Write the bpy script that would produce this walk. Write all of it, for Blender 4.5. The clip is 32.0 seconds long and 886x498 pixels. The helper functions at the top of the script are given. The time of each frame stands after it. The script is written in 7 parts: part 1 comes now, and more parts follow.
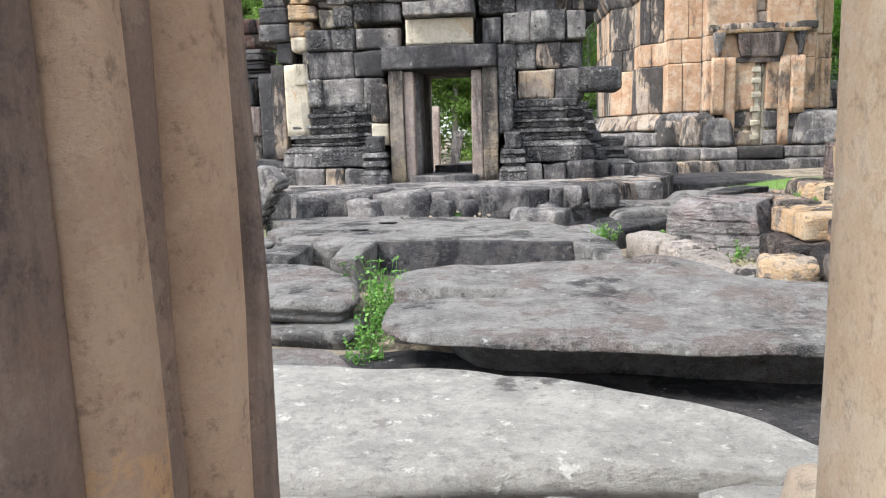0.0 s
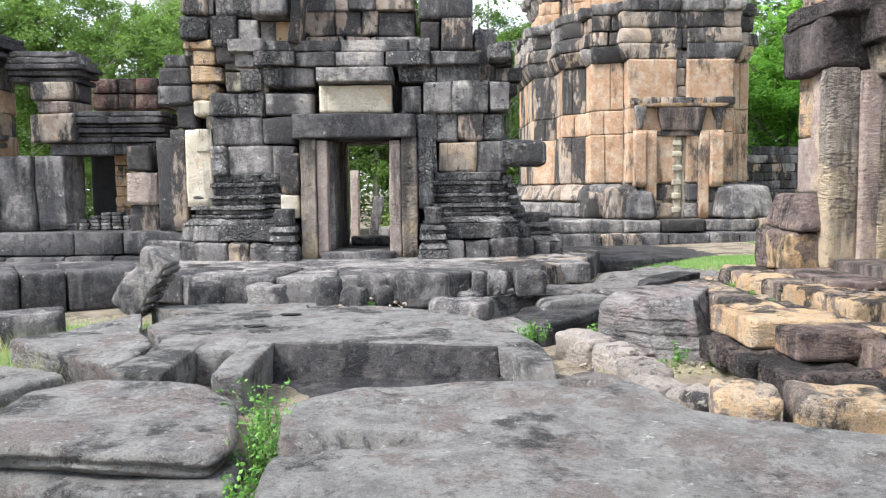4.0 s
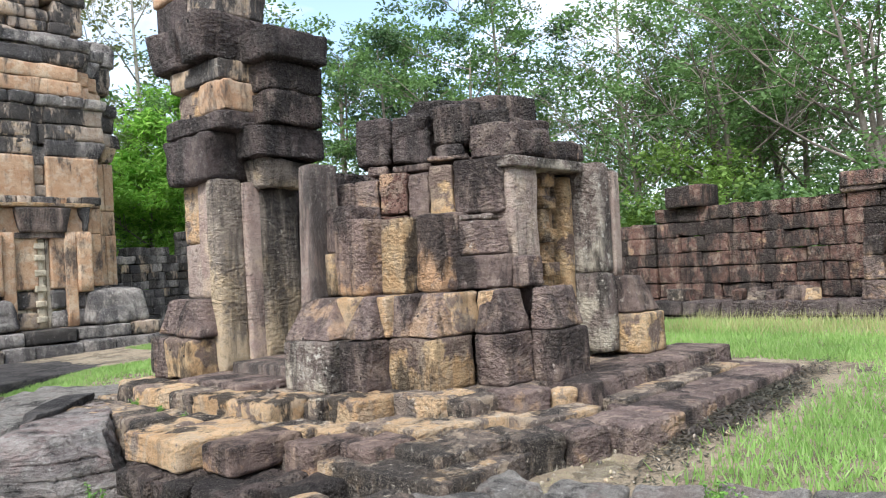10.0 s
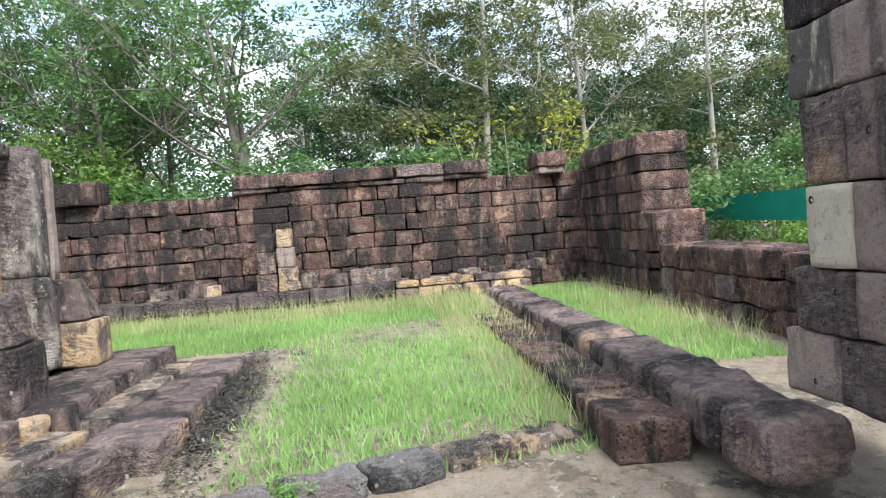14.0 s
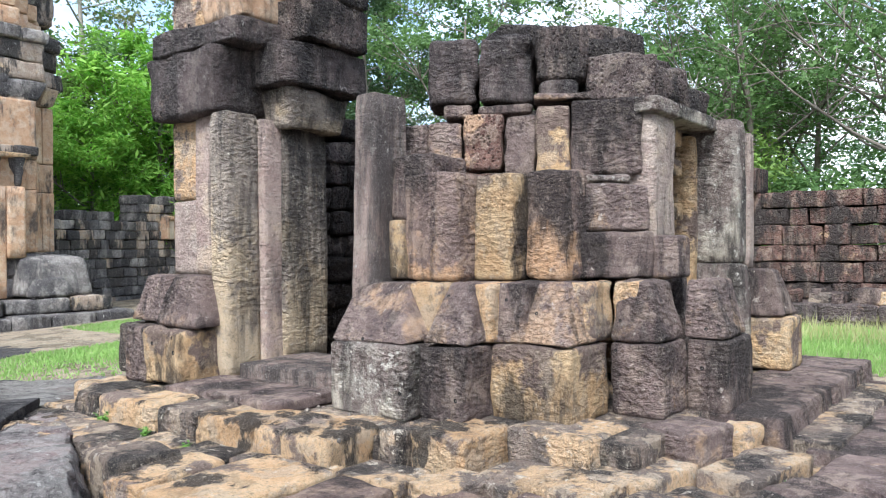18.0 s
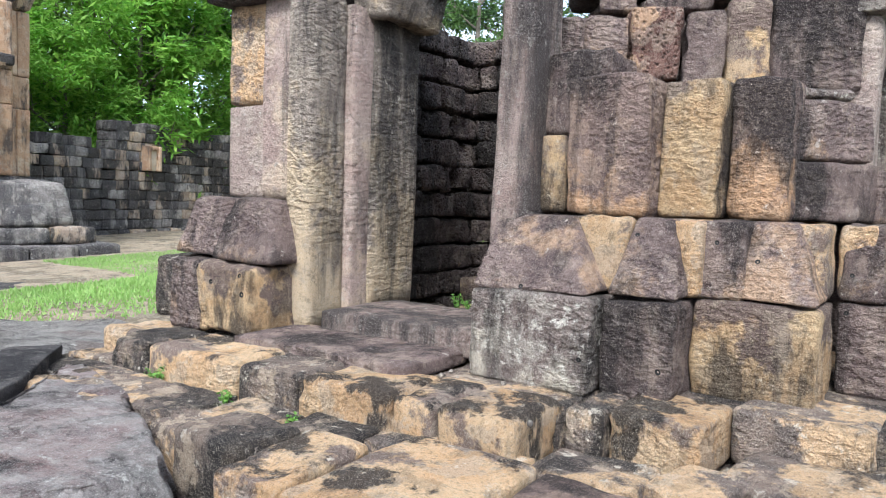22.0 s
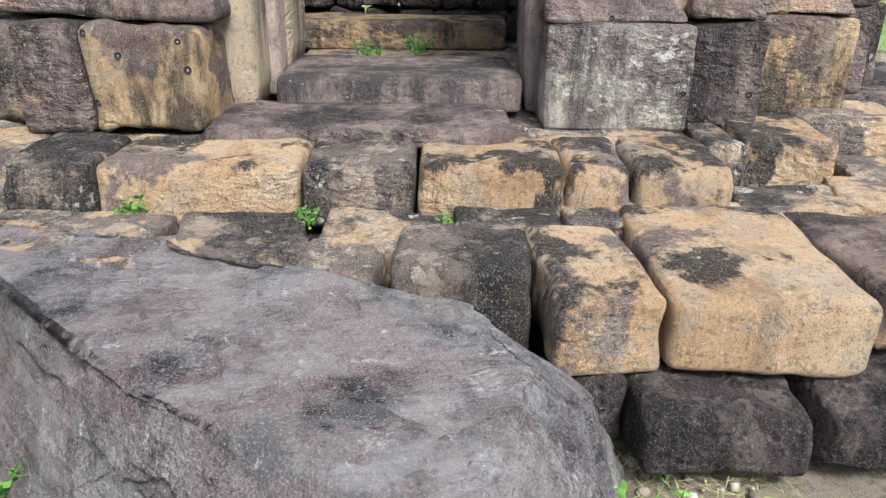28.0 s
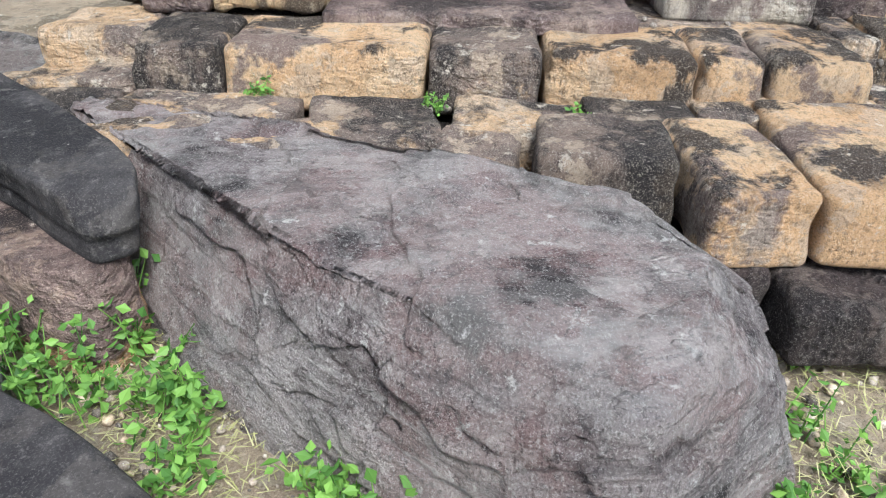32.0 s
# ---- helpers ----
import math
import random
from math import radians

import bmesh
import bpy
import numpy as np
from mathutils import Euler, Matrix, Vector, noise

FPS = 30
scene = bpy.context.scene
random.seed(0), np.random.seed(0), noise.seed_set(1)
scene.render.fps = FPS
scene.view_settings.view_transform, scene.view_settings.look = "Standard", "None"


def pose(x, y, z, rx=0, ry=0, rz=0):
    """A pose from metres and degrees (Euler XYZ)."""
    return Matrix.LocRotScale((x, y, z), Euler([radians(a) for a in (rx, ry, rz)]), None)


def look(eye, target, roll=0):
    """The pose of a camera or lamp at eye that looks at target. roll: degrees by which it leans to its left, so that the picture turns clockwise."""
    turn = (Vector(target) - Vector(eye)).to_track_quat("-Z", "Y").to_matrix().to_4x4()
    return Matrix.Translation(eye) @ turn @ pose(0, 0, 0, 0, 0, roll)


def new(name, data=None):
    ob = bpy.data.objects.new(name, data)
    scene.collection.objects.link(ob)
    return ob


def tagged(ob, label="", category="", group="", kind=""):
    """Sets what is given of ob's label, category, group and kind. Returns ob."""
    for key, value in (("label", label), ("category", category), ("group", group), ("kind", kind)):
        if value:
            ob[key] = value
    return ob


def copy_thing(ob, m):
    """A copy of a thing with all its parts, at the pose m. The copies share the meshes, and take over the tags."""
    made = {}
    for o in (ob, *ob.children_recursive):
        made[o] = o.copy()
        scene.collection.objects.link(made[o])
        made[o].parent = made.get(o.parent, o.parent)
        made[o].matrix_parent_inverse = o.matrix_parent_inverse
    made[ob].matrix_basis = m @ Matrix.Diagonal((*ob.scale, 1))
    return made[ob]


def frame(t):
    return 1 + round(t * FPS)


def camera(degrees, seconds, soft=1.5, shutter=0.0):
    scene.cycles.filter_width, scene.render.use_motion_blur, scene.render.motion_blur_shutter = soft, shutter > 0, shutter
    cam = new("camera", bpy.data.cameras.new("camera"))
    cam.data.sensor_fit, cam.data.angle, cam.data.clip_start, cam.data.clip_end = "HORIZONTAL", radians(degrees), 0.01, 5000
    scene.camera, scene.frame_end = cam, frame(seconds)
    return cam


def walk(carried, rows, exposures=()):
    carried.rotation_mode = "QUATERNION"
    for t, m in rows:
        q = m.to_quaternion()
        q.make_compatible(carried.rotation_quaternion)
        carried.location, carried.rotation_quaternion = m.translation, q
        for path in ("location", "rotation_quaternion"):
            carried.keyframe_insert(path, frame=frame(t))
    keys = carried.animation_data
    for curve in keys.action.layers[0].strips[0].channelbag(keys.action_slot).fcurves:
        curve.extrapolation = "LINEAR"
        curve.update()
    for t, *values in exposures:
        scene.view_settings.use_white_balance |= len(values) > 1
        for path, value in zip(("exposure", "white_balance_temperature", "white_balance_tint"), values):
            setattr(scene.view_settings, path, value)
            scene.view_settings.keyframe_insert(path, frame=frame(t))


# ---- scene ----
cam = camera(60.9, 32.0, soft=1.1)
PATH = [
    (0, (1.832, -0.039, 1.112), (1.684, 1.932, 0.812), -1.7),
    (0.2, (1.813, 0.126, 1.097), (1.673, 2.076, 0.671), -1.3),
    (0.4, (1.776, 0.256, 1.145), (1.665, 2.22, 0.783), 0.2),
    (0.5, (1.774, 0.353, 1.175), (1.688, 2.325, 0.855), 0.6),
    (0.7, (1.784, 0.399, 1.323), (1.731, 2.378, 1.034), 0.7),
    (1, (1.815, 0.475, 1.364), (1.875, 2.459, 1.118), 1.1),
    (1.5, (1.917, 0.747, 1.403), (2.031, 2.734, 1.208), -0.1),
    (2, (1.922, 0.829, 1.427), (1.998, 2.813, 1.182), -4.1),
    (2.5, (1.964, 0.840, 1.399), (1.974, 2.826, 1.167), -2.3),
    (4.5, (1.84, 0.972, 1.412), (1.902, 2.966, 1.263), -0.2),
    (5, (1.775, 1.016, 1.538), (1.763, 3.009, 1.379), 1.4),
    (5.5, (1.789, 1.116, 1.651), (1.675, 3.109, 1.537), 2.0),
    (6, (1.78, 1.143, 1.712), (1.679, 3.139, 1.789), 1.0),
    (6.5, (1.759, 1.105, 1.732), (1.775, 3.098, 1.897), 0.3),
    (7, (1.768, 1.123, 1.738), (1.918, 3.109, 1.913), -0.2),
    (7.5, (1.795, 1.149, 1.732), (2.087, 3.118, 1.921), -0.8),
    (8, (1.799, 1.153, 1.731), (2.288, 3.08, 1.945), -1.8),
    (8.5, (1.845, 1.242, 1.689), (2.683, 3.049, 1.864), -2.3),
    (9, (1.869, 1.256, 1.646), (3.036, 2.88, 1.699), -2.7),
    (9.5, (1.649, 1.38, 1.654), (3.017, 2.839, 1.663), -4.1),
    (10, (1.69, 1.547, 1.569), (3.181, 2.879, 1.607), -3.3),
    (10.5, (1.75, 1.777, 1.587), (3.415, 2.885, 1.596), -2.3),
    (11, (1.739, 1.879, 1.58), (3.528, 2.773, 1.582), -2.5),
    (11.5, (1.705, 2.107, 1.539), (3.612, 2.71, 1.532), -3.0),
    (12, (1.672, 2.376, 1.509), (3.661, 2.585, 1.498), -1.9),
    (12.5, (1.736, 2.577, 1.521), (3.733, 2.512, 1.61), -1.3),
    (13, (1.711, 2.776, 1.532), (3.705, 2.621, 1.559), -2.4),
    (13.5, (1.632, 2.889, 1.552), (3.615, 2.64, 1.497), -4.4),
    (15.5, (1.813, 3.061, 1.586), (3.805, 3.148, 1.429), -2.5),
    (16, (1.969, 3.288, 1.552), (3.91, 3.758, 1.447), -2.6),
    (16.5, (2.114, 3.603, 1.623), (4.020, 4.203, 1.530), -3.4),
    (17, (2.172, 3.753, 1.636), (4.036, 4.470, 1.540), -2.6),
    (17.5, (2.374, 3.911, 1.558), (4.105, 4.910, 1.478), -1.7),
    (18, (2.498, 4.051, 1.535), (4.097, 5.253, 1.528), -0.6),
    (18.5, (2.468, 4.308, 1.519), (4.021, 5.563, 1.643), -0.3),
    (19, (2.474, 4.515, 1.528), (4.049, 5.735, 1.707), 0.3),
    (19.5, (2.578, 4.705, 1.490), (4.107, 5.986, 1.631), 0.3),
    (20, (2.625, 4.878, 1.463), (4.086, 6.243, 1.516), 0.5),
    (20.5, (2.551, 5.076, 1.420), (4.049, 6.401, 1.426), 0.4),
    (21, (2.569, 5.238, 1.354), (4.156, 6.454, 1.327), 1.6),
    (21.5, (2.710, 5.559, 1.350), (4.319, 6.744, 1.261), 2.0),
    (22, (2.803, 5.796, 1.341), (4.463, 6.904, 1.210), 2.0),
    (22.5, (2.879, 6.088, 1.341), (4.620, 7.057, 1.172), 1.8),
    (23, (2.967, 6.363, 1.322), (4.732, 7.282, 1.122), 1.4),
    (23.5, (3.007, 6.619, 1.340), (4.774, 7.532, 1.127), 1.0),
    (24, (2.936, 6.884, 1.352), (4.717, 7.762, 1.112), 1.0),
    (24.5, (2.925, 7.127, 1.315), (4.637, 8.115, 1.01), 0.8),
    (26.5, (2.877, 8.176, 1.186), (4.648, 8.856, 0.552), 2.6),
    (27, (2.853, 8.349, 1.212), (4.677, 8.808, 0.533), 1.9),
    (27.5, (2.748, 8.453, 1.247), (4.596, 8.612, 0.499), 2.5),
    (28, (2.756, 8.48, 1.257), (4.598, 8.455, 0.479), 0.7),
    (28.5, (2.832, 8.513, 1.224), (4.668, 8.379, 0.441), -1.6),
    (29, (2.807, 8.585, 1.221), (4.62, 8.38, 0.401), 0.1),
    (29.5, (2.765, 8.712, 1.214), (4.527, 8.588, 0.276), 1.4),
    (30, (2.731, 8.781, 1.193), (4.371, 8.762, 0.049), 1.2),
    (30.5, (2.723, 8.794, 1.193), (4.279, 8.767, -0.063), 1.4),
    (31, (2.717, 8.804, 1.199), (4.276, 8.757, -0.052), 2.2),
    (31.5, (2.713, 8.818, 1.206), (4.325, 8.801, 0.021), 2.3),
    (32, (2.713, 8.833, 1.223), (4.435, 8.891, 0.207), 1.3),
]
SKY_STRENGTH = 0.125
SUN_STRENGTH = 2.1
# the clip's camera brightens and darkens its picture on the way
EXPOSURES = [(t, e, k, 9) for t, e, k in ((0, 1.7, 6250), (2, 1.73, 6200), (5, 1.77, 6150), (6, 1.7, 6200), (7, 1.4, 6300), (8, 1.34, 6300), (8.5, 1.3, 6550), (9, 1.25, 6750), (9.5, 1.34, 6550), (10, 1.42, 6300), (11, 1.5, 6050), (12, 1.58, 6050), (13, 1.56, 6080), (16, 1.6, 5950), (18, 1.68, 5950), (19, 1.64, 6050), (20, 1.58, 5950), (21, 1.64, 5920), (23, 1.76, 6000), (24, 1.71, 6020), (27, 1.65, 6040), (29, 1.6, 6040), (32, 1.73, 6040))]
walk(cam, [(t, look(eye, target, roll)) for t, eye, target, roll in PATH], EXPOSURES)

# ---- world and light: bright overcast ----
world = bpy.data.worlds.new("sky")
scene.world = world
world.use_nodes = True
wt = world.node_tree
wt.nodes.clear()
sky = wt.nodes.new("ShaderNodeTexSky")
sky.sky_type, sky.sun_disc = "NISHITA", False
sky.sun_elevation, sky.sun_rotation = radians(51), radians(248)
wcoord = wt.nodes.new("ShaderNodeTexCoord")
wmap = wt.nodes.new("ShaderNodeMapping")
wmap.inputs["Scale"].default_value = (1.0, 1.0, 2.6)
cloud = wt.nodes.new("ShaderNodeTexNoise")
cloud.inputs["Scale"].default_value, cloud.inputs["Detail"].default_value, cloud.inputs["Roughness"].default_value = 2.2, 7, 0.55
cramp = wt.nodes.new("ShaderNodeValToRGB")
cramp.color_ramp.elements[0].position, cramp.color_ramp.elements[1].position = 0.37, 0.58
cramp.color_ramp.elements[0].color = (0.08, 0.08, 0.08, 1)
shade = wt.nodes.new("ShaderNodeMixRGB")
shade.inputs[1].default_value, shade.inputs[2].default_value = (4.4, 4.8, 5.3, 1), (6.6, 6.6, 6.6, 1)
fine = wt.nodes.new("ShaderNodeTexNoise")
fine.inputs["Scale"].default_value, fine.inputs["Detail"].default_value = 5.0, 6
wmix = wt.nodes.new("ShaderNodeMixRGB")
bg = wt.nodes.new("ShaderNodeBackground")
bg.inputs["Strength"].default_value = SKY_STRENGTH
wout = wt.nodes.new("ShaderNodeOutputWorld")
for a, b in ((wcoord.outputs["Generated"], wmap.inputs[0]), (wmap.outputs[0], cloud.inputs["Vector"]), (wmap.outputs[0], fine.inputs["Vector"]),
             (cloud.outputs["Fac"], cramp.inputs[0]), (fine.outputs["Fac"], shade.inputs[0]), (cramp.outputs[0], wmix.inputs[0]), (sky.outputs[0], wmix.inputs[1]),
             (shade.outputs[0], wmix.inputs[2]), (wmix.outputs[0], bg.inputs[0]), (bg.outputs[0], wout.inputs[0])):
    wt.links.new(a, b)
sun = new("sun", bpy.data.lights.new("sun", "SUN"))
sun.data.energy, sun.data.angle, sun.data.color = SUN_STRENGTH, radians(20), (1.0, 0.97, 0.92)
sun.matrix_world = look((0, 0, 30), (22, 9, 0))


# ---- materials ----
def nodes_of(name):
    m = bpy.data.materials.new(name)
    m.use_nodes = True
    nt = m.node_tree
    return m, nt, nt.nodes["Principled BSDF"]


def noise_tex(nt, vec, scale, detail=6.0, rough=0.6, stretch=(1, 1, 1), offset=0.0, slant=0.0):
    mp = nt.nodes.new("ShaderNodeMapping")
    mp.inputs["Rotation"].default_value = (slant, slant * 0.8, 0.0)
    mp.inputs["Scale"].default_value = stretch
    mp.inputs["Location"].default_value = (offset, offset * 0.7, offset * 1.3)
    n = nt.nodes.new("ShaderNodeTexNoise")
    n.inputs["Scale"].default_value, n.inputs["Detail"].default_value, n.inputs["Roughness"].default_value = scale, detail, rough
    nt.links.new(vec, mp.inputs[0])
    nt.links.new(mp.outputs[0], n.inputs["Vector"])
    return n.outputs["Fac"]


def ramp(nt, fac, lo, hi):
    r = nt.nodes.new("ShaderNodeMapRange")
    r.interpolation_type = "SMOOTHSTEP"
    r.inputs[1].default_value, r.inputs[2].default_value = lo, hi
    nt.links.new(fac, r.inputs[0])
    return r.outputs[0]


def math_node(nt, op, a, b):
    m = nt.nodes.new("ShaderNodeMath")
    m.operation = op
    for i, v in enumerate((a, b)):
        if isinstance(v, (int, float)):
            m.inputs[i].default_value = v
        else:
            nt.links.new(v, m.inputs[i])
    return m.outputs[0]


def mix(nt, fac, a, b):
    m = nt.nodes.new("ShaderNodeMixRGB")
    for i, v in ((0, fac), (1, a), (2, b)):
        if isinstance(v, (int, float)):
            m.inputs[i].default_value = v
        elif isinstance(v, tuple):
            m.inputs[i].default_value = (*v, 1)
        else:
            nt.links.new(v, m.inputs[i])
    return m.outputs[0]


def stone(name, base, second, patch, patch_at, dark, dark_at, pale=(0.55, 0.53, 0.48), pale_at=0.72, spread=0.25, bump=0.5, pits=0.0, ripple=0.0, streak=0.35, island=False, rough=0.9, crust=0.0, vary=0.3, carve=0.0, strata=0.0, runs=0.6, near=0.8, soft=0.03, stain=0.93, psoft=0.014, grit=0.55, fleck=0.4, foot=0.0):
    """Weathered stone: two body tones, coloured patches where the crust has flaked, dark algae in streaks, pale lichen;
    ripple: tool marks, their relief shading painted in; carve: chased ornament; strata: fine bedding lines.
    """
    m, nt, bsdf = nodes_of(name)
    geo = nt.nodes.new("ShaderNodeNewGeometry")
    pos = geo.outputs["Position"]
    rnd = geo.outputs["Random Per Island"] if island else nt.nodes.new("ShaderNodeObjectInfo").outputs["Random"]
    body = mix(nt, ramp(nt, noise_tex(nt, pos, 3.1, 10, 0.7), 0.4, 0.6), base, second)
    shift = math_node(nt, "MULTIPLY", math_node(nt, "SUBTRACT", rnd, 0.5), spread)
    pf = math_node(nt, "ADD", noise_tex(nt, pos, 1.9, 12, 0.66, offset=3.1), shift)
    if foot:
        gen = nt.nodes.new("ShaderNodeSeparateXYZ")
        nt.links.new(nt.nodes.new("ShaderNodeTexCoord").outputs["Generated"], gen.inputs[0])
        low = math_node(nt, "MULTIPLY", math_node(nt, "SUBTRACT", 0.5, gen.outputs[2]), foot)
        pf = math_node(nt, "ADD", pf, low)
    body = mix(nt, ramp(nt, pf, patch_at - psoft, patch_at + psoft), body, patch)
    flake = ramp(nt, noise_tex(nt, pos, 5.2, 14, 0.66, offset=11.3), 0.535, 0.55)
    body = mix(nt, math_node(nt, "MULTIPLY", flake, fleck), body, mix(nt, 0.5, patch, pale))
    df = math_node(nt, "SUBTRACT", noise_tex(nt, pos, 1.7, 12, 0.7, (1, 1, streak), 9.6), shift)
    if foot:
        df = math_node(nt, "SUBTRACT", df, math_node(nt, "MULTIPLY", low, 0.6))
    if crust:
        up = nt.nodes.new("ShaderNodeSeparateXYZ")
        nt.links.new(geo.outputs["Normal"], up.inputs[0])
        df = math_node(nt, "ADD", df, math_node(nt, "MULTIPLY", up.outputs[2], crust))
    body = mix(nt, math_node(nt, "MULTIPLY", ramp(nt, df, dark_at - soft, dark_at + soft), stain), body, dark)
    if runs:
        run = noise_tex(nt, pos, 4.5, 7, 0.62, (1, 1, 0.12), 5.3)
        body = mix(nt, math_node(nt, "MULTIPLY", ramp(nt, run, 0.55, 0.64), runs), body, dark)
        wash = noise_tex(nt, pos, 5.5, 7, 0.6, (1, 1, 0.1), 15.3)
        body = mix(nt, math_node(nt, "MULTIPLY", ramp(nt, wash, 0.6, 0.7), runs * 0.5), body, mix(nt, 0.5, patch, pale))
    lf = noise_tex(nt, pos, 11.0, 10, 0.72, offset=1.9)
    body = mix(nt, math_node(nt, "MULTIPLY", ramp(nt, lf, pale_at - 0.03, pale_at + 0.02), 0.85), body, pale)
    spk = noise_tex(nt, pos, 42.0, 5, 0.7, offset=9.1)
    body = mix(nt, math_node(nt, "MULTIPLY", ramp(nt, spk, 0.56, 0.62), near * grit), body, dark)
    body = mix(nt, math_node(nt, "MULTIPLY", ramp(nt, noise_tex(nt, pos, 60.0, 5, 0.7, offset=4.4), 0.6, 0.66), near * 0.4), body, pale)
    crisp = noise_tex(nt, pos, 13.0, 14, 0.8, offset=6.6)
    # relief shading put into the colour: low points of the bump noise darker, high points paler
    body = mix(nt, math_node(nt, "MULTIPLY", ramp(nt, crisp, 0.47, 0.37), 0.62), body, mix(nt, 0.75, body, dark))
    body = mix(nt, math_node(nt, "MULTIPLY", ramp(nt, crisp, 0.54, 0.65), 0.55), body, mix(nt, 0.55, body, pale))
    fine_noise = noise_tex(nt, pos, 150.0, 8, 0.85, offset=2.7)
    body = mix(nt, math_node(nt, "MULTIPLY", ramp(nt, fine_noise, 0.47, 0.4), near * 0.8), body, mix(nt, 0.75, body, dark))
    body = mix(nt, math_node(nt, "MULTIPLY", ramp(nt, fine_noise, 0.53, 0.61), near), body, mix(nt, 0.7, body, pale))
    h = math_node(nt, "ADD", noise_tex(nt, pos, 8.0, 12, 0.72), math_node(nt, "ADD", math_node(nt, "MULTIPLY", spk, 0.4), math_node(nt, "MULTIPLY", crisp, 1.25)))
    h = math_node(nt, "ADD", h, math_node(nt, "MULTIPLY", fine_noise, 0.4))
    h = math_node(nt, "SUBTRACT", h, math_node(nt, "MULTIPLY", flake, 0.16))
    if pits:
        vo = nt.nodes.new("ShaderNodeTexVoronoi")
        vo.inputs["Scale"].default_value = 28.0
        nt.links.new(pos, vo.inputs["Vector"])
        h = math_node(nt, "ADD", h, math_node(nt, "MULTIPLY", ramp(nt, vo.outputs["Distance"], 0.1, 0.5), pits))
        # pits are darkened in the colour as well as sunk in the bump
        body = mix(nt, math_node(nt, "MULTIPLY", ramp(nt, vo.outputs["Distance"], 0.3, 0.12), 0.6), body, dark)
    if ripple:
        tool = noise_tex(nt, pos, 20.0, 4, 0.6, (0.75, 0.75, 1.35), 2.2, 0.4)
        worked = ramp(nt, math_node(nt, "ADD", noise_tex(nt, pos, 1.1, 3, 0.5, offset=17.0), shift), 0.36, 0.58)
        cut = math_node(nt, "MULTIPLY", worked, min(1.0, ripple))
        # shading of the tool marks put into the colour: hollows darker, ridges paler
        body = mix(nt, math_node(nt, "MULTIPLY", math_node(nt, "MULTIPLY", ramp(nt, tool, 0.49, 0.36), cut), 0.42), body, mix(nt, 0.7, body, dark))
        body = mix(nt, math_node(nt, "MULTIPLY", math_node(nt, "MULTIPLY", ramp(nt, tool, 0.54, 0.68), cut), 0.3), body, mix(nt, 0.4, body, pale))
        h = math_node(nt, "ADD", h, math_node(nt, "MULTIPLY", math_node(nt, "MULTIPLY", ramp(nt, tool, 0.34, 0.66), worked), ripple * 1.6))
    if strata:
        bed = noise_tex(nt, pos, 2.4, 9, 0.66, (0.5, 0.5, 9.0), 12.2)
        for scale, off, deep in ((1.5, 21.0, 0.9), (3.1, 27.0, 0.5), (6.0, 33.0, 0.25)):
            ledge = ramp(nt, noise_tex(nt, pos, scale, 9, 0.62, (1.0, 0.7, 1.6), off), 0.5, 0.508)
            h = math_node(nt, "ADD", h, math_node(nt, "MULTIPLY", ledge, deep))
            body = mix(nt, math_node(nt, "MULTIPLY", ledge, 0.22), body, mix(nt, 0.5, body, pale))
        h = math_node(nt, "ADD", h, math_node(nt, "MULTIPLY", bed, strata))
        body = mix(nt, math_node(nt, "MULTIPLY", ramp(nt, bed, 0.45, 0.36), 0.5), body, dark)
        body = mix(nt, math_node(nt, "MULTIPLY", ramp(nt, bed, 0.56, 0.66), 0.3), body, pale)
    if carve:
        bend = nt.nodes.new("ShaderNodeMixRGB")
        bend.inputs[0].default_value = 0.06
        wob = nt.nodes.new("ShaderNodeTexNoise")
        wob.inputs["Scale"].default_value = 9.0
        nt.links.new(pos, wob.inputs["Vector"])
        nt.links.new(pos, bend.inputs[1])
        nt.links.new(wob.outputs["Color"], bend.inputs[2])
        vc = nt.nodes.new("ShaderNodeTexVoronoi")
        vc.feature = "DISTANCE_TO_EDGE"
        vc.inputs["Scale"].default_value = 13.0
        nt.links.new(bend.outputs[0], vc.inputs["Vector"])
        groove = ramp(nt, vc.outputs["Distance"], 0.16, 0.04)
        where = ramp(nt, noise_tex(nt, pos, 1.6, 4, 0.5, offset=8.8), 0.4, 0.52)
        groove = math_node(nt, "MULTIPLY", groove, where)
        # grooves are darkened in the colour as well as cut in the bump
        body = mix(nt, math_node(nt, "MULTIPLY", groove, 0.45), body, dark)
        h = math_node(nt, "SUBTRACT", h, math_node(nt, "MULTIPLY", groove, carve))
    hsv = nt.nodes.new("ShaderNodeHueSaturation")
    nt.links.new(math_node(nt, "ADD", math_node(nt, "MULTIPLY", rnd, vary), 1.0 - vary / 2), hsv.inputs["Value"])
    nt.links.new(body, hsv.inputs["Color"])
    nt.links.new(hsv.outputs[0], bsdf.inputs["Base Color"])
    bsdf.inputs["Roughness"].default_value = rough
    bsdf.inputs["Specular IOR Level"].default_value = 0.25
    bp = nt.nodes.new("ShaderNodeBump")
    bp.inputs["Strength"].default_value, bp.inputs["Distance"].default_value = bump, 0.05
    nt.links.new(h, bp.inputs["Height"])
    nt.links.new(bp.outputs[0], bsdf.inputs["Normal"])
    return m


